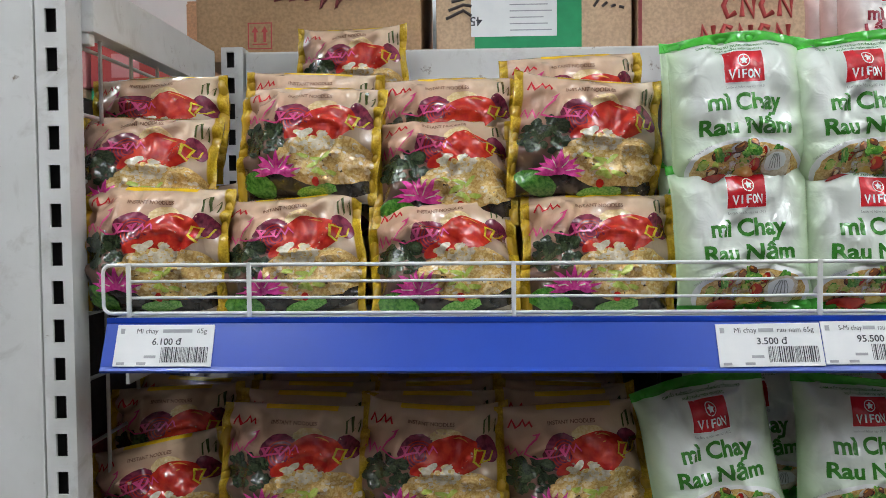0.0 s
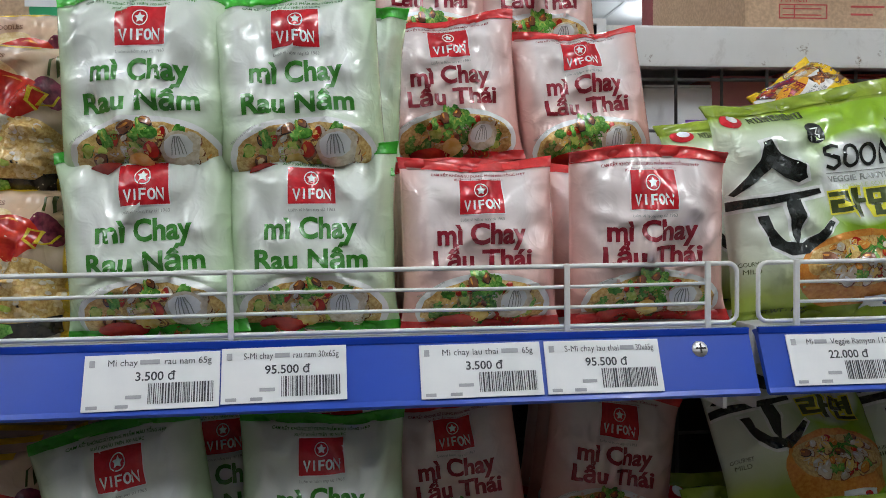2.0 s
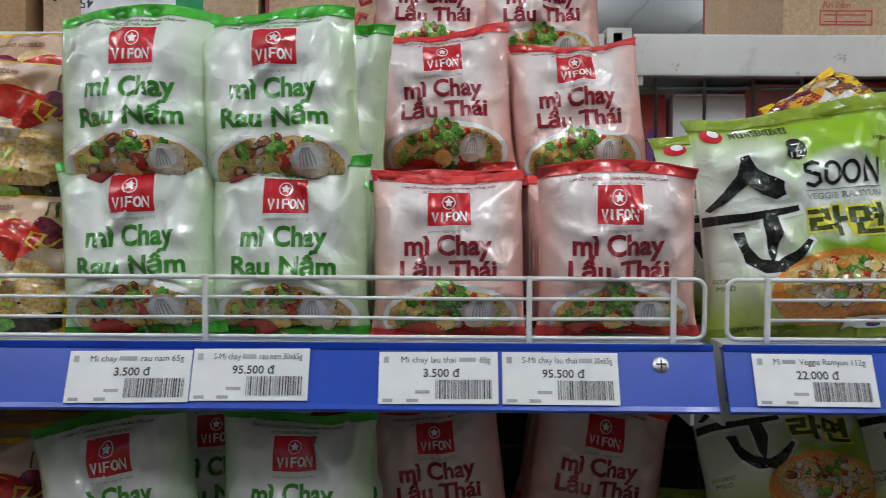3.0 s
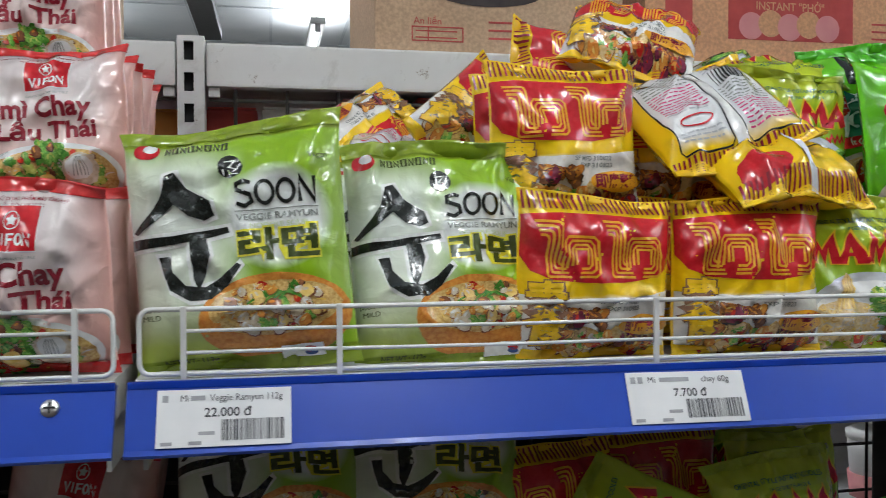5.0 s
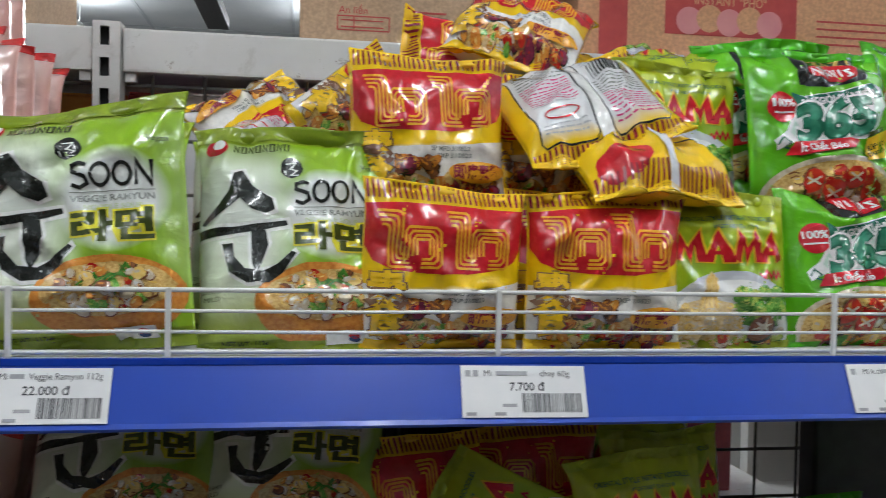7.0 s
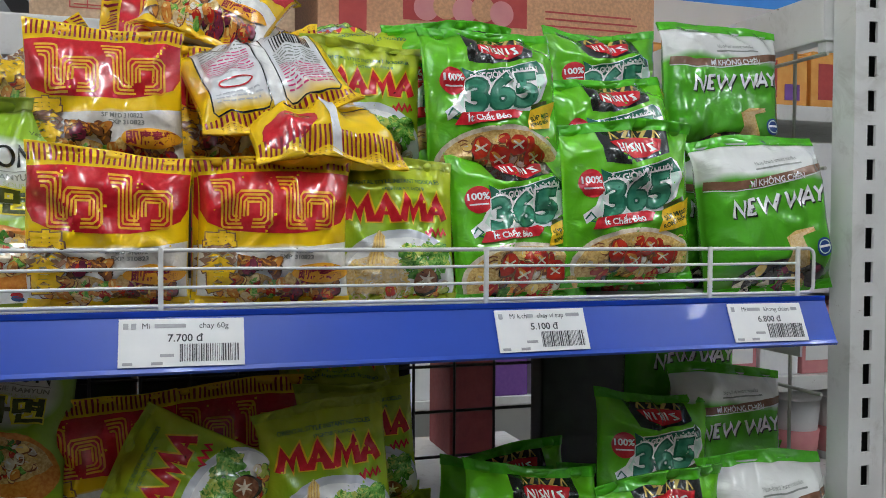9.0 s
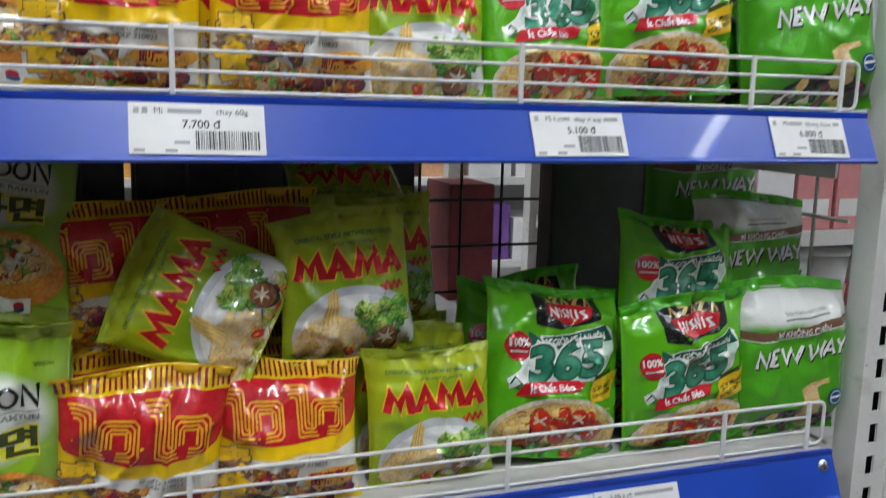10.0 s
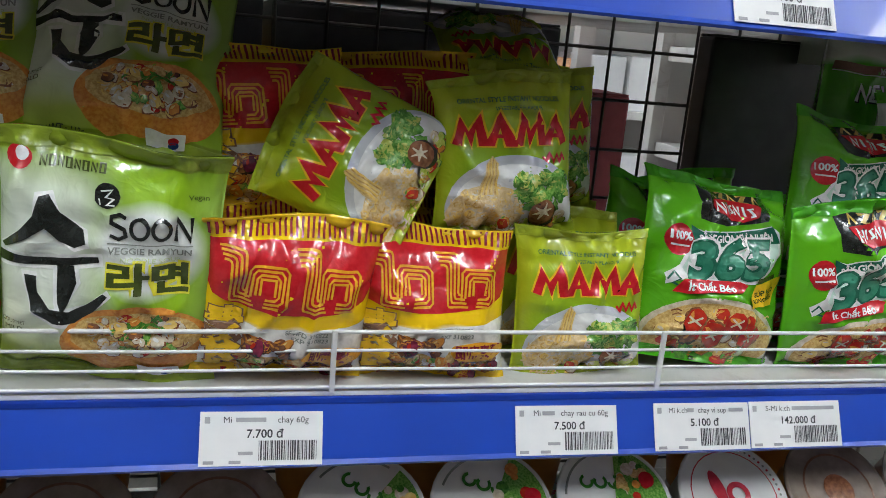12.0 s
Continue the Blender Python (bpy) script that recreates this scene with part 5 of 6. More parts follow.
def art_back():
    w, h = 122, 118
    a = Art(w, h)
    rnd = random.Random(3)
    for x0, x1 in ((-50, -5), (6, 50)):
        a.line("panel_outline", I_BLACK, 1, [(x0, 16), (x0, 100), (x0 + 3, 104), (x1 - 3, 104), (x1, 100), (x1, 16), (x1 - 3, 13), (x0 + 3, 13), (x0, 16)], 0.9)
    for col, x0, x1 in ((0, -46, -9), (1, 10, 46)):
        for k in range(26):
            if col == 1 and 15 <= k <= 20 or col == 0 and 3 <= k <= 7:
                continue
            z = 20 + 3.1 * k
            x = x0
            while x < x1 - 3:
                n = rnd.uniform(2, 7)
                a.line("small_print", (I_PALE, I_PINKLINE, I_GREY)[(col + k // 9) % 3], 1, [(x, z), (min(x + n, x1), z)], 1.1)
                x += n + 1.2
    for k in range(15):
        a.line("bar_code", I_BLACK, 2, [(13 + 2.1 * k, 67), (13 + 2.1 * k, 83)], rnd.choice((0.6, 1.0, 1.4)))
    a.ring("round_mark", I_RED, 2, -28, 35, 13, 5, 1.4, 18)
    a.ell("round_mark", I_BLACK, 2, -36, 92, 7, 4.5, 14)
    a.ell("round_mark", I_WHITE, 3, -36, 92, 4, 2.2, 14)
    a.line("centre_seam", S_SEAM, 4, [(0.5, 4), (0.5, 114)], 9)
    for z0, z1 in ((2, 12), (106, 116)):
        for k in range(30):
            x = -58.5 + 4.0 * k
            a.poly("seal_stripe", I_MAROON, 3, [(x, z0), (x + 1.7, z0), (x + 1.7, z1), (x, z1)])
    return a


def art_wrap():
    w, h = 122, 104
    a = Art(w, h)
    a.ell("red_panel", I_RED, 0, -34, 26, 22, 16, 20, 20, 0.05, 2)
    a.line("panel_outline", I_BLACK, 1, [(-52, 96), (-50, 62), (-44, 54), (-8, 50)], 0.9)
    a.line("panel_outline", I_BLACK, 1, [(52, 96), (50, 60), (44, 54), (10, 52)], 0.9)
    a.line("centre_seam", S_SEAM, 4, [(0.5, 4), (0.5, 100)], 9)
    for z0, z1 in ((2, 17), (92, 102)):
        for k in range(30):
            x = -58.5 + 4.0 * k
            a.poly("seal_stripe", I_MAROON, 3, [(x, z0), (x + 1.7, z0), (x + 1.7, z1), (x, z1)])
    return a


KINDS = {
    "green": (art_green, F_GREEN, S_GREEN, 0.045, False, "white and green noodle packet with mushroom print", 0.004),
    "pink": (art_pink, F_PINK, S_RED, 0.040, False, "white and pink noodle packet with hotpot print", 0.006),
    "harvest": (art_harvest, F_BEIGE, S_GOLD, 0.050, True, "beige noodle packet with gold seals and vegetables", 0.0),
    "ramyun": (art_ramyun, F_SOON, S_OLIVE, 0.046, False, "large lime ramyun packet with black brush sign", 0.012),
    "curry": (art_curry, F_YELLOW, S_YELLOW, 0.046, False, "yellow and red noodle packet with striped seal", 0.006),
    "veg": (art_veg, F_LIME, S_LIME, 0.032, False, "lime noodle packet with vegetable bowl print", 0.004),
    "leaf": (art_leaf, F_LEAF, S_LEAF, 0.045, False, "bright green noodle packet with black patch", 0.006),
    "new": (art_new, F_NEW, S_LEAF, 0.046, False, "boxy green noodle packet with white top", 0.010),
    "wrap": (art_wrap, F_GOLDEN, S_YELLOW, 0.040, False, "yellow noodle packet lying seam side up", 0.004),
    "back": (art_back, F_WHITE, S_YELLOW, 0.034, False, "yellow and white noodle packet, back side up", 0.0),
}
ARTS, MODELS = {}, {}
CREASE = {"harvest": 2.1, "curry": 1.4, "leaf": 1.4, "green": 1.35, "pink": 1.35, "ramyun": 1.25, "new": 0.9}
STRETCH = {"leaf": 1.07, "new": 1.03, "ramyun": 1.05}
STUFF = ("panel_outline", "food_print", "grain_print", "noodle_print", "small_print", "seal_stripe", "lettering", "bar_code", "emblem", "title", "script_print", "lotus_print", "round_mark", "badge")


def packet(kind, x, y, z, lean=6.0, turn=0.0, roll=0.0, variant=0, note="", scale=1.0):
    """Stands a packet with its front foot at x, y, z. lean: degrees back; turn: about the upright; roll: in its own plane."""
    make, skin, seal, depth, across, label, flop = KINDS[kind]
    if kind not in ARTS:
        ARTS[kind] = make()
    art = ARTS[kind]
    w, h = art.w / 1000 * STRETCH.get(kind, 1.0), art.h / 1000
    m = Matrix.Translation((x, y, z)) @ pose(0, 0, 0, 0, 0, turn) @ pose(0, 0, 0, -lean, 0, 0) @ Matrix.Translation((0, depth / 2, 0)) @ Matrix.Translation((0, 0, h / 2)) @ pose(0, 0, 0, 0, roll, 0) @ Matrix.Translation((0, 0, -h / 2)) @ Matrix.Scale(scale, 4)
    key = (kind, variant)
    if key in MODELS:
        ob = copy_thing(MODELS[key], m)
    else:
        seed = 1 + 10 * list(KINDS).index(kind) + variant * 3.3
        pil = Pillow(w, h, depth, seed, across, CREASE.get(kind, 1.2), flop * (1 if variant != 1 else -0.6), 7.0 if kind == "new" else 3.2)
        ob = root("noodle_packet", category="noodle packet", group=label)
        part("film", pil.skin("film", skin), None, ob)
        part("end_seal", pil.seal("end_seal", seal, 1, across, True, 0.89 if across else 0.87), None, ob)
        part("end_seal", pil.seal("end_seal", seal, -1, across, True, 0.89 if across else 0.87), None, ob)
        for name, layer, pts, faces, idx, mats in art.sliced(pil.us, pil.vs):
            piece = part(name, pil.drape(name, layer, pts, faces, idx, mats, (art.w / 2, art.h / 2)), None, ob)
            if name in STUFF:
                tagged(piece, kind="stuff")
        ob.matrix_basis = m
        MODELS[key] = ob
    tagged(ob, label + (", " + note if note else ""))
    return ob


# ---- packets on the upper shelf ----
UP, LO = "on the upper shelf", "on the middle shelf"
FRONT = ((-0.270, 6, -3, 2, 1.0), (-0.143, 14, 2, -5, 0.96), (-0.003, 19, 0, -4, 0.96), (0.138, 16, -2, 0, 0.98))
for k, (px, ln, tn, pr, sc) in enumerate(FRONT):
    packet("harvest", px, 0.760, Z_UP, ln, tn, pr, k % 3, UP, scale=sc)
    packet("harvest", px + 0.003, 0.828, Z_UP, 3, 0, -pr * 0.5, (k + 1) % 3, UP)
    packet("harvest", px - 0.003, 0.878, Z_UP, 3, 0, pr * 0.3, (k + 2) % 3, UP)
    packet("harvest", px, 0.930, Z_UP, 3, 0, 0, k % 3, UP)
packet("harvest", -0.292, 0.790, 1.424, 18, 4, 2, 1, UP)
packet("harvest", -0.300, 0.850, 1.466, 12, 0, -2, 2, UP)
packet("harvest", -0.134, 0.796, 1.450, 14, -5, 2, 0, UP, scale=0.98)
packet("harvest", 0.000, 0.792, 1.428, 24, 3, -1, 2, UP, scale=0.97)
packet("harvest", 0.000, 0.845, 1.458, 10, 0, -1, 0, UP)
packet("harvest", 0.132, 0.795, 1.445, 8, 3, 5, 1, UP)
packet("harvest", 0.126, 0.862, 1.478, 6, 0, -2, 0, UP)
packet("harvest", -0.138, 0.850, 1.462, 6, 0, 2, 2, UP)
packet("harvest", -0.131, 1.085, 1.555, 6, 0, -2, 1, UP)
packet("harvest", -0.138, 1.085, 1.450, 3, 0, 2, 2, UP)
packet("harvest", -0.138, 1.085, Z_UP, 3, 0, 2, 0, UP)
for row in range(3):
    packet("green", 0.263, 0.757 + 0.048 * row, Z_UP, 2, 0, -3 + row, row % 3, UP, scale=1.02)
    packet("green", 0.374, 0.757 + 0.048 * row, Z_UP, 2, 0, -row, (row + 1) % 3, UP, scale=1.02)
packet("green", 0.261, 0.762, 1.453, 3, 0, -2, 2, UP)
packet("green", 0.366, 0.762, 1.453, 3, 0, -3, 0, UP)
packet("green", 0.384, 0.812, 1.458, 4, 0, 3, 1, UP)
packet("green", 0.264, 0.812, 1.456, 5, 0, 1, 1, UP)
for row in range(6):
    packet("pink", 0.494 - 0.001 * row, 0.758 + 0.050 * row, Z_UP, 2, 0, -1 + 0.5 * row, row % 3, UP, scale=0.98)
    packet("pink", 0.617 + 0.001 * row, 0.759 + 0.050 * row, Z_UP, -5 if row == 0 else 3, -5 + 2 * row, -1, (row + 1) % 3, UP)
packet("pink", 0.489, 0.882, 1.473, 5, 0, -3, 2, UP, scale=1.04)
packet("pink", 0.606, 0.884, 1.468, 8, -3, -5, 0, UP, scale=1.04)
for row in range(2, 6):
    packet("pink", 0.489, 0.840 + 0.046 * row, 1.470, 4, 0, 1 - row, row % 3, UP)
    packet("pink", 0.606, 0.840 + 0.046 * row, 1.474, 5, -2, row - 2, (row + 1) % 3, UP)
for row in range(3):
    packet("pink", 0.478, 0.950 + 0.046 * row, 1.574, 5, 0, row, row % 3, UP)
    packet("pink", 0.580, 0.950 + 0.046 * row, 1.573, 5, 0, -2, (row + 1) % 3, UP)
packet("ramyun", 0.757, 0.756, Z_UP, 5, -4, -5, 0, UP, scale=1.03)
packet("ramyun", 0.907, 0.760, Z_UP, 16, -3, -3, 1, UP, scale=1.01)
packet("ramyun", 0.747, 0.836, Z_UP, 8, -2, -3, 2, UP)
packet("ramyun", 0.895, 0.842, Z_UP, 16, 0, 1, 0, UP)
packet("curry", 1.016, 0.757, Z_UP, -2, 0, 1, 0, UP, scale=1.03)
packet("curry", 1.142, 0.757, Z_UP, 2, -2, 1, 1, UP, scale=1.04)
packet("curry", 1.018, 0.818, Z_UP, 3, 0, 1, 2, UP)
packet("curry", 1.140, 0.818, Z_UP, 3, 0, 0, 0, UP)
packet("curry", 1.018, 0.868, Z_UP, 3, 0, 1, 1, UP)
packet("curry", 1.140, 0.868, Z_UP, 3, 0, 0, 2, UP)
packet("curry", 1.011, 0.806, 1.451, 1, 0, -1, 2, UP, scale=1.05)
packet("curry", 1.012, 0.864, 1.455, 5, 0, -2, 0, UP)
packet("curry", 1.118, 0.846, 1.450, 5, 0, 3, 1, UP)
packet("curry", 0.985, 0.905, 1.480, 14, 14, 50, 2, UP)
packet("curry", 1.072, 0.905, 1.525, 20, 10, -82, 1, UP)
packet("curry", 1.098, 0.862, 1.597, 52, -10, 16, 0, UP)
packet("back", 1.100, 0.905, 1.573, 60, -20, 10, 2, UP)
packet("curry", 0.890, 0.935, 1.494, 40, 12, 148, 1, UP)
packet("back", 0.915, 0.898, 1.492, 60, 16, 28, 1, UP)
packet("back", 1.130, 0.780, 1.506, 48, -14, -22, 0, UP, scale=1.14)
packet("wrap", 1.190, 0.752, 1.478, 58, 6, -4, 1, UP, scale=1.08)
for row in range(4):
    packet("veg", 1.247, 0.772 + 0.046 * row, Z_UP, 6, 0, -row, row % 3, UP, scale=1.01)
packet("veg", 1.236, 0.846, 1.462, 4, 0, 1, 1, UP)
packet("veg", 1.238, 0.872, 1.565, 86, 3, 180, 2, UP)
packet("veg", 1.238, 0.868, 1.595, 82, -6, 176, 0, UP)
packet("leaf", 1.371, 0.772, Z_UP, 11, 4, -1, 0, UP, scale=0.98)
packet("leaf", 1.472, 0.760, 1.356, 2, 0, -2, 1, UP, scale=1.01)
packet("leaf", 1.358, 0.830, Z_UP, 4, 0, 0, 2, UP)
packet("leaf", 1.478, 0.822, Z_UP, 4, 0, 0, 0, UP)
packet("leaf", 1.352, 0.880, Z_UP, 4, 0, 0, 1, UP)
packet("leaf", 1.478, 0.880, Z_UP, 4, 0, 0, 2, UP)
packet("leaf", 1.358, 0.806, 1.448, 7, 2, -1, 2, UP, scale=1.04)
packet("leaf", 1.332, 0.862, 1.462, 5, 2, -2, 1, UP)
packet("leaf", 1.489, 0.808, 1.412, 6, 0, -5, 2, UP, scale=1.02)
packet("leaf", 1.508, 0.866, 1.479, 6, 0, -2, 0, UP)
packet("new", 1.628, 0.764, Z_UP, 4, -8, -5, 0, UP, scale=1.02)
packet("new", 1.622, 0.830, Z_UP, 3, -4, 0, 1, UP)
packet("new", 1.618, 0.820, 1.476, 4, -4, 1, 2, UP, scale=0.97)

# ---- packets on the middle shelf ----
for row in range(4):
    for k, px in enumerate((-0.275, -0.145, -0.012, 0.122)):
        packet("harvest", px, 0.775 + 0.050 * row, Z_LOW, 6, 0, (k * 7 + row * 5) % 5 - 2, (k + row) % 3, LO)
for k, (px, pz, pr) in enumerate(((-0.147, 1.136, 2), (-0.018, 1.136, 3), (0.117, 1.138, -4))):
    packet("harvest", px, 0.786, pz, 7, 0, pr, k, LO)
    for row in range(1, 4):
        packet("harvest", px, 0.790 + 0.050 * row, 1.138, 6, 0, (k * 3 + row * 4) % 5 - 2, (k + row + 1) % 3, LO)
packet("harvest", -0.285, 0.800, 1.100, 14, 0, -12, 2, LO)
packet("harvest", -0.290, 0.862, 1.140, 10, 0, -3, 0, LO)
packet("harvest", -0.290, 0.912, 1.140, 10, 0, 3, 1, LO)
for row in range(4):
    packet("green", 0.240, 0.772 + 0.048 * row, Z_LOW, 5, 0, 2 - row, row % 3, LO)
    packet("green", 0.378, 0.772 + 0.048 * row, Z_LOW, 6, 0, -1 + row, (row + 1) % 3, LO)
packet("green", 0.242, 0.768, 1.146, 6, 3, -9, 0, LO)
packet("green", 0.377, 0.768, 1.150, 6, -3, -1, 1, LO)
packet("green", 0.395, 0.850, 1.148, 8, 0, -4, 2, LO)
packet("green", 0.300, 0.850, 1.148, 4, 0, -5, 1, LO)
for row in range(5):
    packet("pink", 0.500, 0.772 + 0.050 * row, Z_LOW, 4, 0, row - 2, row % 3, LO)
    packet("pink", 0.622, 0.772 + 0.050 * row, Z_LOW, 5, 0, 2 - row, (row + 1) % 3, LO)
for row in range(3):
    packet("pink", 0.486, 0.848 + 0.046 * row, 1.152, 5, 0, -6, row % 3, LO)
    packet("pink", 0.625, 0.868 + 0.046 * row, 1.149, 6, -3, 8, (row + 1) % 3, LO)
for row in range(3):
    packet("ramyun", 0.750, 0.757 + 0.06 * row, Z_LOW, 2, 0, -1, row % 3, LO)
    packet("ramyun", 0.906, 0.757 + 0.06 * row, Z_LOW, -4 + 3 * row, -2, 2, (row + 1) % 3, LO, scale=0.98)
packet("ramyun", 0.778, 0.800, 1.188, 34, 0, -3, 1, LO)
packet("ramyun", 0.908, 0.800, 1.186, 32, -2, 4, 2, LO)
packet("curry", 1.026, 0.758, Z_LOW, -6, 2, 5, 1, LO, scale=1.01)
packet("curry", 1.136, 0.758, Z_LOW, 4, -1, 0, 2, LO, scale=1.02)
for row in range(1, 4):
    packet("curry", 1.022, 0.768 + 0.048 * row, Z_LOW, 5, 0, row - 2, row % 3, LO)
    packet("curry", 1.137, 0.768 + 0.048 * row, Z_LOW, 5, 0, 2 - row, (row + 2) % 3, LO)
packet("curry", 1.014, 0.832, 1.140, 6, 3, -6, 0, LO)
packet("curry", 1.122, 0.872, 1.140, 5, 0, 0, 1, LO)
packet("veg", 1.262, 0.770, Z_LOW, 4, -2, -2, 1, LO, scale=0.98)
for row in range(1, 4):
    packet("veg", 1.258, 0.770 + 0.048 * row, Z_LOW, 7, -2, -2 + row, (row + 1) % 3, LO)
packet("veg", 1.070, 0.780, 1.128, 14, -8, -66, 2, LO)
packet("veg", 1.194, 0.790, 1.130, 6, 2, -4, 0, LO, scale=1.01)
packet("veg", 1.236, 0.846, 1.140, 5, 4, -3, 1, LO)
packet("veg", 1.222, 0.900, 1.252, 62, -3, 178, 1, LO)
packet("veg", 1.240, 0.930, 1.140, 6, 0, 2, 2, LO)
packet("leaf", 1.392, 0.770, 1.028, 13, 3, 8, 2, LO, scale=1.07)
packet("leaf", 1.519, 0.768, Z_LOW, -1, 0, -6, 1, LO)
packet("leaf", 1.385, 0.855, 1.022, 10, 6, 10, 0, LO)
packet("leaf", 1.430, 0.892, 1.022, 16, 0, -8, 1, LO)
packet("leaf", 1.505, 0.826, Z_LOW, 4, 0, 1, 0, LO)
packet("leaf", 1.536, 0.800, 1.098, 10, 0, 5, 0, LO)
packet("new", 1.636, 0.770, Z_LOW, -1, -6, 0, 0, LO)
packet("new", 1.632, 0.828, Z_LOW, 3, -4, 0, 1, LO)
packet("new", 1.636, 0.826, 1.112, 5, -4, 3, 2, LO, scale=0.98)
packet("new", 1.628, 0.905, 1.170, 4, -3, 3, 0, LO)


# ---- noodle cups on the bottom shelf ----
I_LIDRED = ink("lid red print", (0.50, 0.03, 0.05))
M_FOIL = surface("white foil lid", (0.70, 0.70, 0.69), (0.80, 0.80, 0.79), 30, 0.25, bumpy=0.1, coat=0.4)
M_LIDDULL = surface("dull brown lid film", (0.20, 0.15, 0.12), (0.34, 0.28, 0.23), 40, 0.25, bumpy=0.1, coat=0.5)
M_CUPGREEN = surface("green paper cup", (0.05, 0.28, 0.03), (0.10, 0.36, 0.05), 14, 0.4)
M_CUPORANGE = surface("orange paper cup", (0.60, 0.24, 0.03), (0.70, 0.32, 0.05), 14, 0.4)
M_CUPWHITE = surface("white paper cup", (0.66, 0.66, 0.64), (0.76, 0.76, 0.74), 14, 0.4)


def lathe(profile, n=36):
    bm = bmesh.new()
    rings = [[bm.verts.new((r * math.cos(2 * math.pi * k / n), r * math.sin(2 * math.pi * k / n), z)) for k in range(n)] for r, z in profile]
    for a, b in zip(rings, rings[1:]):
        for k in range(n):
            f = bm.faces.new((a[k], a[(k + 1) % n], b[(k + 1) % n], b[k]))
            f.smooth = True
    bm.faces.new(list(reversed(rings[0])))
    bm.faces.new(rings[-1])
    return bm


def disc(r, z, cx=0.0, cy=0.0, n=28, ry=None, a0=0.0, a1=2 * math.pi, r0=0.0):
    bm = bmesh.new()
    ry = r if ry is None else ry
    out = [bm.verts.new((cx + r * math.cos(a0 + (a1 - a0) * k / n), cy + ry * math.sin(a0 + (a1 - a0) * k / n), z)) for k in range(n + 1)]
    inn = [bm.verts.new((cx + r0 * math.cos(a0 + (a1 - a0) * k / n), cy + r0 * math.sin(a0 + (a1 - a0) * k / n), z)) for k in range(n + 1)]
    for k in range(n):
        bm.faces.new((out[k], out[k + 1], inn[k + 1], inn[k]))
    return bm


def cup(x, y, z, style, tip=0.0, spin=0.0, r=0.049):
    word = {"green": "green and white printed lid", "pink": "white lid printed with a pink emblem", "plain": "dull translucent lid"}[style]
    c = root("noodle_cup", label="instant noodle cup with " + word, category="noodle cup", group="noodle cups")
    c.matrix_basis = Matrix.Translation((x, y, z)) @ pose(0, 0, 0, tip, 0, 0) @ pose(0, 0, 0, 0, 0, spin)
    body = {"green": M_CUPGREEN, "pink": M_CUPWHITE, "plain": M_CUPORANGE}[style]
    part("cup_wall", lathe([(r * 0.72, 0), (r * 0.74, 0.004), (r * 0.95, 0.09), (r * 0.99, 0.092), (r * 0.99, 0.096)]), body, c)
    part("lid", lathe([(r * 0.99, 0.0962), (r * 1.03, 0.0965), (r * 1.04, 0.098), (r * 1.03, 0.0995), (r * 0.985, 0.1002), (r * 0.97, 0.0995), (r * 0.1, 0.0990)]), M_LIDDULL if style == "plain" else M_FOIL, c, "dull brown lid" if style == "plain" else "white foil lid")
    rnd = random.Random(int(x * 1000))
    if style == "green":
        part("lid_print", disc(r * 0.95, 0.1000, a0=radians(150), a1=radians(330)), INKS["herb print"], c)
        for k in range(34):
            a, q = radians(rnd.uniform(155, 325)), r * rnd.uniform(0.15, 0.82)
            m = FOOD[rnd.choice(["red", "egg", "white", "orange", "noodle", "leaf"])]
            part("food_print", disc(rnd.uniform(0.0025, 0.006), 0.1003 + 0.00005 * k, q * math.cos(a), q * math.sin(a), 9), m, c)
        part("round_mark", disc(0.007, 0.1025, r * 0.1, -r * 0.7, 16), INKS["red print"], c)
        for k in range(3):
            part("lid_writing", disc(0.0062, 0.1003, r * 0.50 - 0.005 * k, r * 0.30 - 0.011 * k, 14, r0=0.0036, a0=0.6 * k, a1=4.6 + 0.6 * k), INKS["deep green print"], c)
        part("small_print", disc(r * 0.90, 0.1003, a0=radians(-20), a1=radians(60), r0=r * 0.86), INKS["grey print"], c)
    elif style == "pink":
        part("lid_print", disc(r * 0.82, 0.1000, a0=0, a1=2 * math.pi, r0=r * 0.80), I_LIDRED, c)
        part("emblem", disc(0.011, 0.1003, 0, -0.004, 18, r0=0.006), I_LIDRED, c)
        part("emblem", disc(0.016, 0.1002, 0.010, 0.012, 14, ry=0.006), I_LIDRED, c)
        part("emblem", disc(0.016, 0.1002, -0.012, 0.013, 14, ry=0.006), I_LIDRED, c)
        for k in range(26):
            a = radians(190 + 6 * k)
            part("lid_writing", disc(0.0013, 0.1002, r * 0.9 * math.cos(a), r * 0.9 * math.sin(a), 5), INKS["grey print"] if k % 2 else I_LIDRED, c)
    else:
        part("lid_ring", disc(r * 0.7, 0.1000, r0=r * 0.66), INKS["brown print"], c)
        part("lid_print", disc(r * 0.3, 0.1000, 0, 0, 18), INKS["mushroom print"], c)
    return c


CUPS = ((0.77, "plain"), (0.875, "plain"), (0.982, "plain"), (1.088, "green"), (1.192, "green"), (1.298, "green"), (1.408, "pink"), (1.512, "plain"), (1.616, "pink"))
for k, (cx, st) in enumerate(CUPS):
    cup(cx, 0.815, Z_BOT, "plain", 0, 40 * k)
    cup(cx + 0.010 * ((k % 3) - 1), 0.925, Z_BOT, "pink", 0, 70 * k)
    cup(cx, 0.806, Z_BOT + 0.122, st, 38, {"green": 25, "pink": 0, "plain": 60}[st] + 17 * k)
    cup(cx - 0.012, 0.935, Z_BOT + 0.101, "plain", 0, 33 * k)
for k in range(9):
    cup(-0.255 + 0.109 * k, 0.815, Z_BOT, "pink", 0, 50 * k)


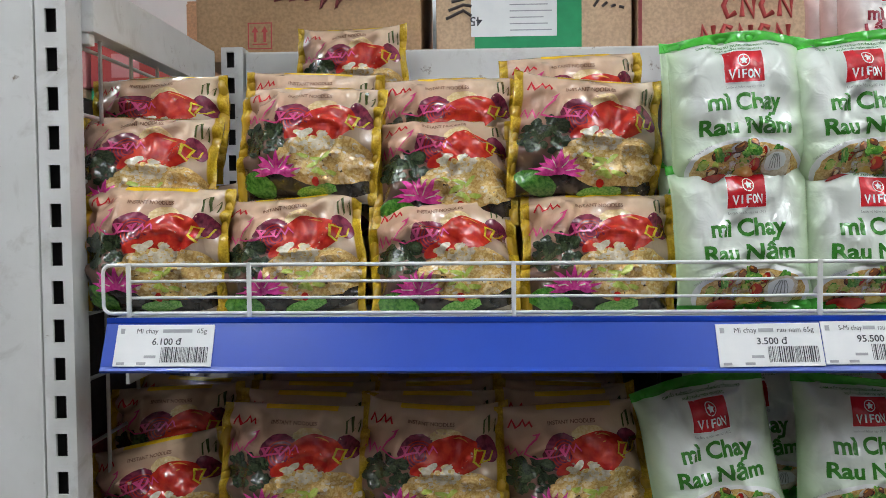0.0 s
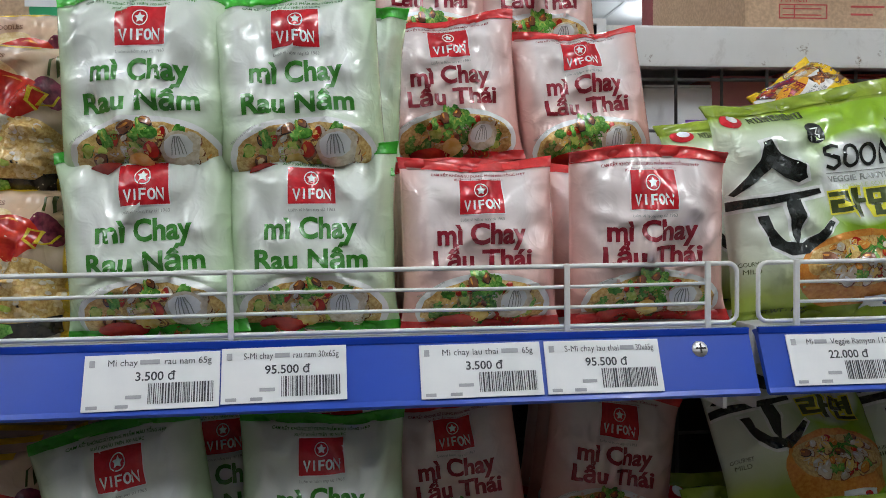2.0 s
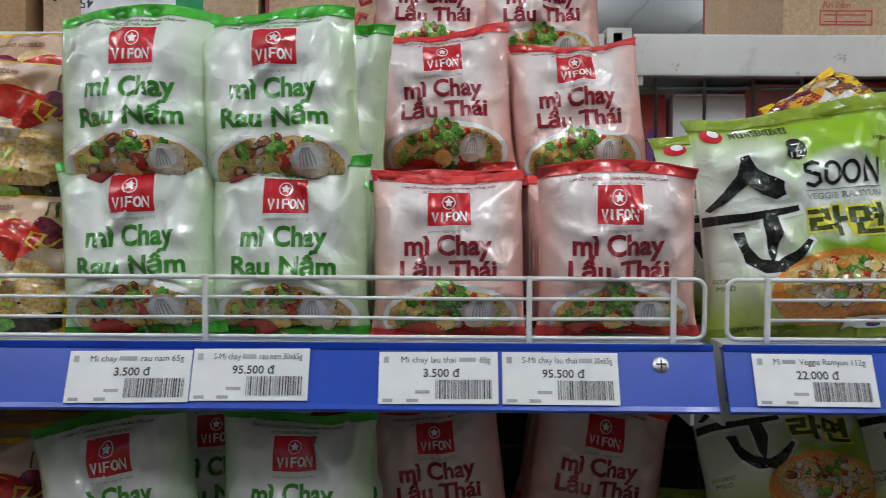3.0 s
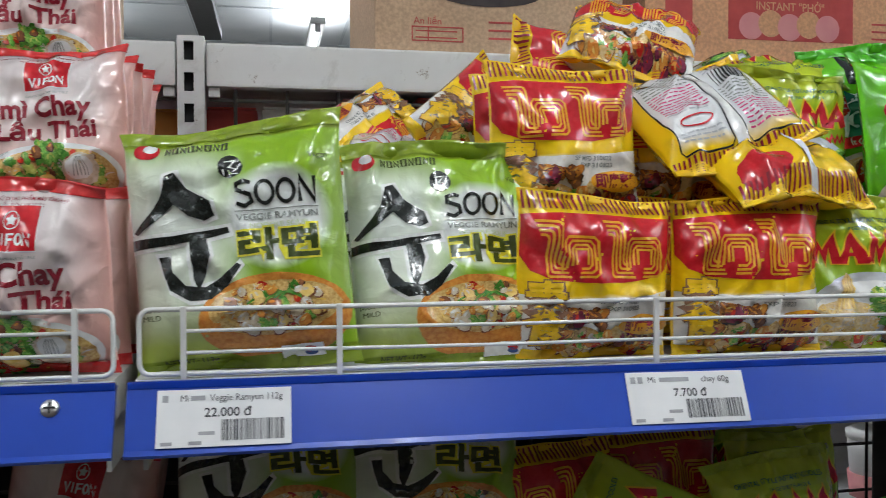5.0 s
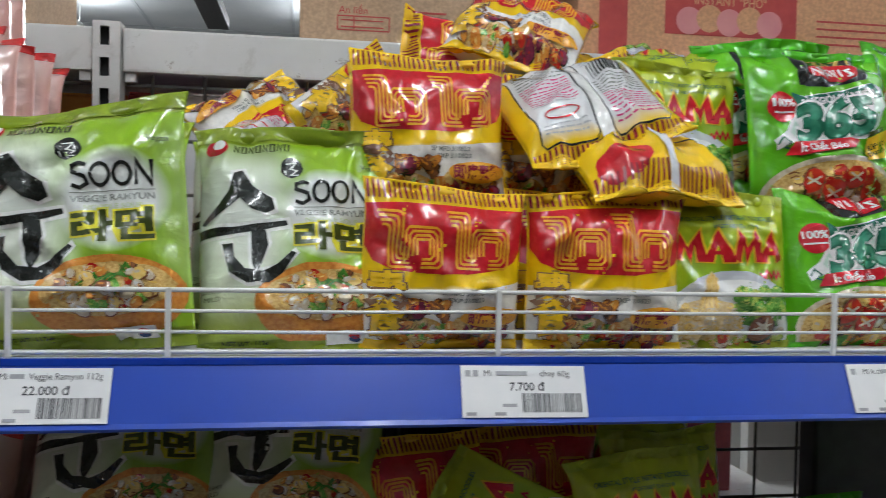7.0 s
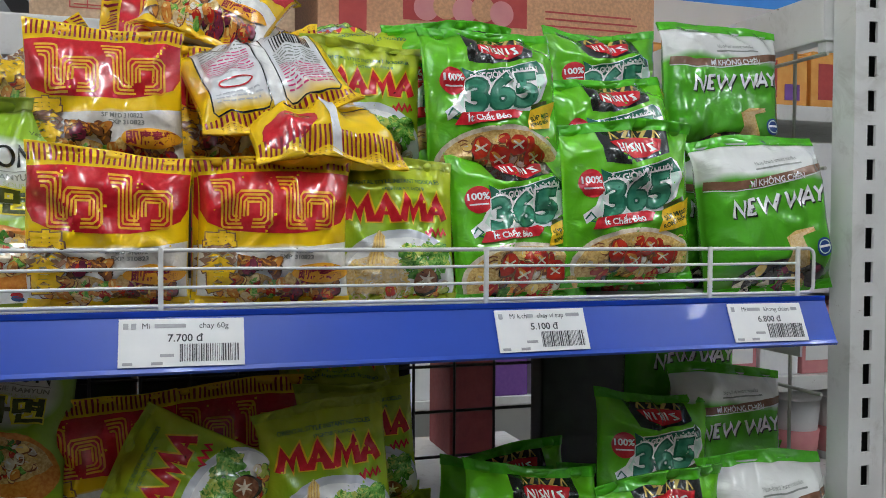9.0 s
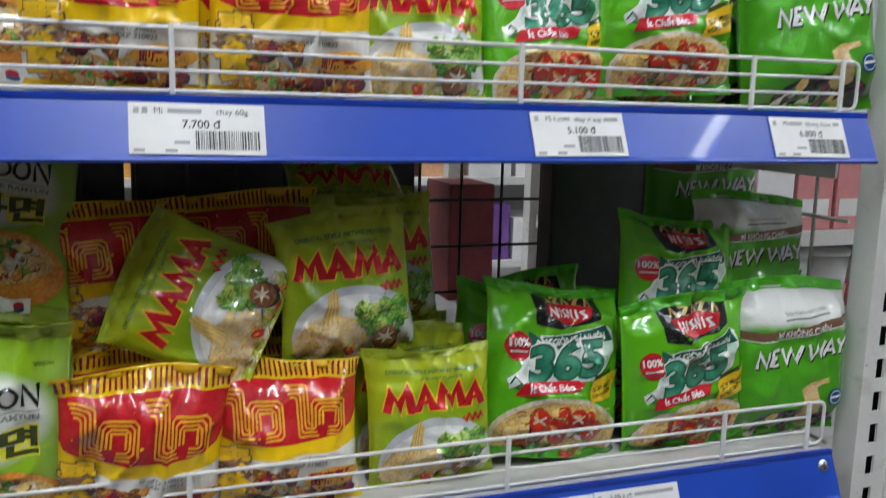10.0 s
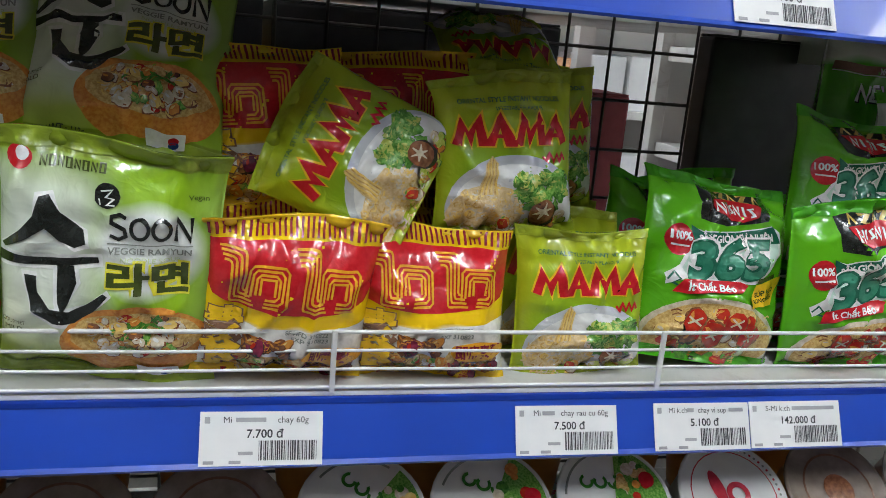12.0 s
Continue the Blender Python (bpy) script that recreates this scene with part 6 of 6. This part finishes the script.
# ---- cartons and goods behind the rack ----
def carton(x0, x1, y0, y1, z0, z1, material, label, tape=True):
    c = root("carton", (x0 + x1) / 2, (y0 + y1) / 2, z0, label=label, category="carton", group="cartons behind the rack")
    w, d, h = (x1 - x0) / 2, (y1 - y0) / 2, z1 - z0
    part("body", box_bm(-w, w, -d, d, 0, h, bevel=0.004), material, c)
    for s in (-1, 1):
        part("flap", box_bm(-w + 0.002, w - 0.002, min(s * d, 0.002 * s), max(s * d, 0.002 * s), h, h + 0.003, bevel=0.001), material, c)
    if tape:
        part("tape", box_bm(-w - 0.0006, w + 0.0006, -0.024, 0.024, h + 0.0031, h + 0.0036), M_TAPE, c)
    return c, w, d


def patch(c, name, d, xa, xb, za, zb, material, lift=0.0006, label=""):
    """A printed or glued patch on a carton's front."""
    return part(name, box_bm(xa, xb, -d - lift, -d - lift + 0.0004, za, zb), material, c, label)


Z_TOP = 1.6545
board = root("rear_rack_top", 0.68, 1.5, 1.62, label="white steel top board of the rack behind", category="shelf board")
part("board", box_bm(-1.0, 1.0, -0.305, 0.3, 0.0, 0.034, bevel=0.003), M_DECK, board)
for s in (-1, 1):
    part("leg", box_bm(s * 0.97 - 0.015, s * 0.97 + 0.015, 0.26, 0.29, -1.62, -0.0005), M_POST, board)

c, w, d = carton(-0.378, -0.052, 1.255, 1.58, Z_TOP, 1.93, M_KRAFT, "brown cardboard carton with red arrows")
ax = -0.285 + 0.215
for xa, xb, za, zb in ((-0.0175, 0.0175, 0.018, 0.0195), (-0.0175, 0.0175, 0.0545, 0.056), (-0.0175, -0.016, 0.0195, 0.0545), (0.016, 0.0175, 0.0195, 0.0545), (-0.011, 0.011, 0.024, 0.026)):
    patch(c, "arrow_frame", d, ax + xa, ax + xb, za, zb, M_CRED)
for o in (-0.007, 0.007):
    me = mesh_from("arrow", [(ax + o - 0.002, -d - 0.0006, 0.028), (ax + o + 0.002, -d - 0.0006, 0.028), (ax + o + 0.002, -d - 0.0006, 0.042), (ax + o + 0.005, -d - 0.0006, 0.042), (ax + o, -d - 0.0006, 0.051), (ax + o - 0.005, -d - 0.0006, 0.042), (ax + o - 0.002, -d - 0.0006, 0.042)], [(0, 1, 2, 3, 4, 5, 6)], M_CRED)
    part("arrow", me, None, c)
for k in range(9):
    b = bmesh.new()
    sx = -0.055 + 0.022 * k
    tube(b, [(sx, -d, 0.088), (sx + 0.006, -d, 0.108), (sx + 0.013, -d, 0.100), (sx + 0.008, -d, 0.074 if k in (3, 4) else 0.086), (sx + 0.018, -d, 0.090)], 0.0026, 6)
    part("lettering_stroke", b, M_CMAROON, c)

c, w, d = carton(-0.030, 0.248, 1.255, 1.58, Z_TOP, 1.92, M_KRAFT2, "pale brown carton with a green stripe and white label")
patch(c, "green_stripe", d, 0.025 - 0.109, 0.177 - 0.109, 0.001, 0.262, M_CGREEN)
lab = patch(c, "paper_label", d, 0.020 - 0.109, 0.142 - 0.109, 0.030, 0.105, M_PAPER, 0.0012, "white paper delivery label")
flat_text("label_number", "45", 0.018, M_TEXT, c, (0.045 - 0.109 - 0.018, -d - 0.0014, 0.058), bold=0.01).rotation_euler = (0, radians(180), 0)
for k in range(7):
    patch(c, "label_line", d, 0.075 - 0.109, 0.135 - 0.109 - 0.006 * (k % 3), 0.038 + 0.009 * k, 0.0395 + 0.009 * k, M_GREYTEXT, 0.0016)
for k in range(3):
    b = bmesh.new()
    tube(b, [(-0.125 + 0.004 * k, -d, 0.056 + 0.012 * k), (-0.10, -d, 0.068 + 0.008 * k), (-0.088, -d, 0.060 + 0.014 * k)], 0.0022, 6)
    part("lettering_stroke", b, M_CDARK, c)
for k in range(4):
    b = bmesh.new()
    tube(b, [(0.085 + 0.012 * k, -d, 0.070), (0.092 + 0.012 * k, -d, 0.080 - 0.004 * k)], 0.0020, 6)
    part("lettering_stroke", b, M_CDARK, c)

c, w, d = carton(0.256, 0.560, 1.255, 1.58, Z_TOP, 1.94, M_KRAFT2, "brown cardboard carton with large dark red lettering")
patch(c, "red_edge", d, -w + 0.001, -w + 0.006, 0.001, 0.28, M_CMAROON)
for row, (z0, n) in enumerate(((0.010, 5), (0.052, 4))):
    for k in range(n):
        x = -0.062 + 0.026 * k + 0.03 * row
        b = bmesh.new()
        pts = [(x, z0), (x, z0 + 0.030), (x + 0.016, z0), (x + 0.016, z0 + 0.030)] if (k + row) % 2 == 0 else [(x + 0.016, z0 + 0.026), (x + 0.006, z0 + 0.030), (x, z0 + 0.016), (x + 0.006, z0), (x + 0.017, z0 + 0.006)]
        tube(b, [(px, -d, pz) for px, pz in pts], 0.0038, 6)
        part("lettering_stroke", b, M_CRED, c)

c, w, d = carton(0.905, 1.225, 1.215, 1.55, Z_TOP + 0.004, 1.92, M_KRAFT2, "brown cardboard carton with dark speech bubble print")
for k, (xa, xb, za, zb) in enumerate(((-0.115, -0.050, 0.032, 0.0335), (-0.115, -0.050, 0.015, 0.0165), (-0.115, -0.1135, 0.015, 0.0335), (-0.0515, -0.050, 0.015, 0.0335), (-0.095, -0.0935, 0.015, 0.0335))):
    patch(c, "print_frame", d, xa, xb, za, zb, M_CRED)
for k in range(5):
    patch(c, "print_line", d, -0.110 if k < 2 else -0.018, -0.058 if k < 2 else 0.028 - 0.008 * (k % 3), 0.019 + 0.008 * (k % 2) if k < 2 else 0.020 + 0.010 * (k - 2), 0.0205 + 0.008 * (k % 2) if k < 2 else 0.0225 + 0.010 * (k - 2), M_CRED)
bub = bmesh.new()
bv = [bub.verts.new((-0.02 + 0.085 * math.cos(t) * (1 + 0.05 * math.sin(5 * t)), -d - 0.0008, 0.092 + 0.032 * math.sin(t))) for t in [k * math.pi / 16 for k in range(32)]]
bub.faces.new(bv)
part("speech_bubble", bub, M_CDARK, c, "dark printed speech bubble")
flat_text("writing", "Mì trộn trứng muối", 0.013, M_PAPER, c, (-0.02, -d - 0.0012, 0.078), bold=0.008)
flat_text("writing", "An liền", 0.012, M_CRED, c, (-0.095, -d - 0.0008, 0.036), bold=0.004)

c, w, d = carton(1.255, 1.765, 1.215, 1.55, Z_TOP + 0.004, 1.95, M_KRAFT3, "orange-brown carton with red printed panel and white lettering")
patch(c, "red_panel", d, 1.372 - 1.51, 1.556 - 1.51, 0.034, 0.262, M_CRED)
patch(c, "red_column", d, -w + 0.028, -w + 0.066, 0.002, 0.262, M_CRED)
flat_text("writing", "VEGETARIAN FLAVOUR", 0.015, M_KRAFT3, c, (1.462 - 1.51, -d - 0.0010, 0.097), bold=0.012, width=0.135)
flat_text("writing", "INSTANT \"PHỞ\"", 0.015, M_KRAFT3, c, (1.462 - 1.51, -d - 0.0010, 0.074), bold=0.012, width=0.100)
for k in range(5):
    b = disc(0.018, 0)
    bmesh.ops.rotate(b, verts=b.verts, cent=(0, 0, 0), matrix=Matrix.Rotation(radians(90), 3, "X"))
    bmesh.ops.translate(b, verts=b.verts, vec=(1.405 - 1.51 + 0.028 * k, -d - 0.0010 - 0.0001 * k, 0.052 + 0.004 * (k % 2)))
    part("emblem", b, M_KRAFT3 if k % 2 else M_CPINK, c)
for k in range(4):
    patch(c, "print_line", d, 0.075, 0.225 - 0.01 * (k % 2), 0.030 + 0.010 * k, 0.0325 + 0.010 * k, M_CRED)
gl = bmesh.new()
tube(gl, [(0.09, -d, 0.110), (0.10, -d, 0.124), (0.112, -d, 0.106), (0.122, -d, 0.124), (0.134, -d, 0.108), (0.15, -d, 0.126), (0.17, -d, 0.114), (0.19, -d, 0.130)], 0.003, 6)
part("lettering_stroke", gl, M_CGREEN, c)

carton(0.97, 1.21, 1.585, 1.79, Z_TOP, 1.90, M_CMAROON, "dark wrapped carton on the rack behind")
carton(-0.475, -0.405, 1.50, 1.79, Z_TOP, 1.80, M_KRAFT3, "orange-brown carton on the rack behind")
c, w, d = carton(0.695, 0.83, 1.56, 1.70, Z_TOP, 1.668, M_PAPER, "flat white box with red and green edge", False)
patch(c, "red_edge", d, -w, -0.01, 0.002, 0.012, M_CRED)
patch(c, "green_edge", d, 0.0, w, 0.002, 0.012, M_CGREEN)

# goods on the far side, seen through the mesh
PAL = ((M_CPINK, "pink"), (M_KRAFT2, "brown"), (M_CPURPLE, "purple"), (M_CORANGE, "orange"), (M_CRED, "red"), (M_KRAFT3, "orange-brown"), (M_PAPER, "white"))
rnd = random.Random(12)
rear = root("rear_shelf", 0.68, 1.40, Z_UP, label="white steel shelf of the rack behind the mesh", category="shelf", group="rear shelves")
part("deck", box_bm(-1.0, 1.0, -0.19, 0.19, -0.03, 0.0, bevel=0.002), M_DECK, rear)
copy_thing(rear, pose(0.68, 1.40, Z_LOW))
copy_thing(rear, pose(0.68, 1.40, Z_BOT))
for x0, x1, y0, z1, k in ((-0.31, -0.10, 1.23, 1.60, 1), (-0.09, 0.12, 1.25, 1.58, 0), (0.13, 0.36, 1.24, 1.60, 5), (0.37, 0.60, 1.26, 1.585, 1), (0.61, 0.70, 1.25, 1.585, 3), (0.705, 0.765, 1.22, 1.585, 4), (0.77, 0.86, 1.21, 1.585, 6), (0.865, 0.95, 1.23, 1.60, 0), (0.96, 1.14, 1.24, 1.605, 4), (1.15, 1.35, 1.24, 1.60, 1), (1.36, 1.52, 1.24, 1.59, 0), (1.53, 1.66, 1.25, 1.60, 5)):
    m, word = PAL[k]
    c, w, d = carton(x0, x1, y0, 1.57, Z_UP, z1, m, word + " carton behind the wire mesh", False)
    patch(c, "white_patch", d, -w + 0.02, w * 0.1, 0.12, 0.18, M_PAPER)
    patch(c, "purple_patch", d, w * 0.2, w - 0.01, 0.15, 0.20, M_CPURPLE)
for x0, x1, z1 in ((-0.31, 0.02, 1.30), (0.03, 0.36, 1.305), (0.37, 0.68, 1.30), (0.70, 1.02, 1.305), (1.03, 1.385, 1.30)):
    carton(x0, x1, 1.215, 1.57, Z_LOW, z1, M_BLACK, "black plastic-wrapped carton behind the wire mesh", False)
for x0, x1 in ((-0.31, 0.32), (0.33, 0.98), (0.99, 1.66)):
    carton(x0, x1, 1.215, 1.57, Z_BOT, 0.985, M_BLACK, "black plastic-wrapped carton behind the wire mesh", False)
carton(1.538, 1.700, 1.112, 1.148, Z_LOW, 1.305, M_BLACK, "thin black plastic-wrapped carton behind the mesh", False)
carton(1.52, 1.60, 1.44, 1.56, Z_LOW, 1.21, M_CMAROON, "small dark red box behind the wire mesh", False)

# dark boxes added behind the end panel, in place of the shade beyond the side mesh
for k in range(4):
    c, w, d = carton(-0.80, -0.372 - 0.006 * (k % 2), 0.86, 1.20, 0.40 * k, 0.40 * k + 0.394 - (0.04 if k == 3 else 0), M_CDARK if k % 2 else M_CMAROON, "dark box added behind the end panel in place of shade", False)

# ---- the neighbouring racks ----
def side_rack(x0, x1, y, levels, label):
    r = root("display_rack", (x0 + x1) / 2, y, 0, label=label, category="display rack", group="neighbouring racks")
    w = (x1 - x0) / 2
    part("back_panel", box_bm(-w, w, 0.42, 0.44, 0, 2.0), M_WALL, r)
    for s in (-1, 1):
        part("upright", box_bm(s * w - 0.015, s * w + 0.015, 0.38, 0.415, 0, 2.0, bevel=0.002), M_POST, r)
    for z in levels:
        part("shelf_board", box_bm(-w, w, 0.0, 0.375, z - 0.033, z, bevel=0.002), M_DECK, r)
    return r


side_rack(1.95, 3.35, 1.62, (0.25, 0.60, 0.86, 1.085, 1.30, 1.675), "white display rack full of bright boxes")
for k in range(9):
    c, w, d = carton(1.98 + 0.15 * k, 2.12 + 0.15 * k, 1.65, 1.85, 1.675, 1.79 + 0.008 * (k % 2), M_CORANGE, "small orange box on the neighbouring rack", False)
    patch(c, "print_patch", d, -0.05, -0.01, 0.02, 0.10, M_CRED)
    patch(c, "print_patch", d, 0.01, 0.05, 0.015, 0.05, M_CPURPLE)
for k in range(12):
    c, w, d = carton(1.97 + 0.11 * k, 2.07 + 0.11 * k, 1.64, 1.8, 1.085, 1.22 + 0.01 * (k % 3), M_CPINK if k % 3 else M_PAPER, "small red and white box on the neighbouring rack", False)
    patch(c, "print_patch", d, -0.04, 0.04, 0.03, 0.07, M_PAPER)
M_TUB = surface("white plastic tub", (0.72, 0.73, 0.74), (0.80, 0.81, 0.81), 10, 0.3)
for k in range(11):
    t = root("plastic_tub", 2.0 + 0.12 * k, 1.74, 0.86, label="white plastic tub with pink foot on the neighbouring rack", category="tub", group="plastic tubs")
    part("tub_wall", lathe([(0.042, 0), (0.052, 0.12), (0.054, 0.15)]), M_TUB, t)
    part("lid", lathe([(0.056, 0.1505), (0.057, 0.165), (0.045, 0.172)]), M_TUB, t)
    part("band", lathe([(0.0475, 0.02), (0.0535, 0.08), (0.0475, 0.0801)]), M_CPINK, t)
g = root("white_card", 2.42, 1.66, 1.30, label="large white card leaning on the neighbouring rack", category="card")
part("sheet", box_bm(-0.42, 0.42, 0.0, 0.006, 0.0, 0.30, bevel=0.002), M_PAPER, g)

side_rack(-2.2, -0.62, 1.80, (0.3, 0.7, 1.1, 1.42, 1.60), "white display rack of boxed goods beside the end panel")
for k in range(9):
    c, w, d = carton(-0.79 - 0.16 * k, -0.64 - 0.16 * k, 1.82, 2.05, 1.60, 1.70, (M_CGREEN, M_KRAFT2)[k % 2], "small printed box on the neighbouring rack", False)
    patch(c, "print_patch", d, -0.05, 0.05, 0.05, 0.07, M_CRED)
    c2, w, d = carton(-0.79 - 0.16 * k, -0.64 - 0.16 * k, 1.82, 2.05, 1.705, 1.80, (M_CRED, M_CPINK)[k % 2], "small red box on the neighbouring rack", False)
    patch(c2, "print_patch", d, -0.03, 0.03, 0.02, 0.07, M_CPINK)

h = root("header_board", 2.75, 3.2, 2.02, label="long blue header board over the next aisle", category="sign board")
part("board", box_bm(-0.02, 0.02, -2.2, 2.2, 0, 0.20, bevel=0.003), M_WALLBLUE, h)
part("edge", box_bm(-0.022, 0.022, -2.2, 2.2, -0.05, -0.001, bevel=0.003), M_POST, h)
for s in (-1, 1):
    part("hanger", box_bm(-0.004, 0.004, s * 1.9 - 0.004, s * 1.9 + 0.004, 0.2005, CEIL - 2.02), M_STEEL, h)

# far goods, seen through the gaps
far = side_rack(0.2, 3.6, 3.4, (0.3, 0.7, 1.05, 1.40), "distant white display rack across the next aisle")
rnd = random.Random(5)
for lev in (0.7, 1.05, 1.40):
    for k in range(16):
        m, word = rnd.choice(PAL + ((M_PAPER, "white"), (M_CGREEN, "green"), (M_TUB, "white")))
        carton(0.24 + 0.21 * k, 0.43 + 0.21 * k, 3.42, 3.68, lev, lev + rnd.uniform(0.16, 0.24), m, word + " box on the distant rack", False)

# a black bracket that hangs from the ceiling
b = root("ceiling_bracket", 0.54, 3.55, 2.255, label="black metal bracket hanging from the ceiling", category="bracket")
part("arm", box_bm(-0.045, 0.045, -0.46, 0.46, 0.0, 0.05, bevel=0.006), M_BLACK, b)
part("rod", box_bm(-0.008, 0.008, 0.30, 0.316, 0.0505, CEIL - 2.255), M_BLACK, b)
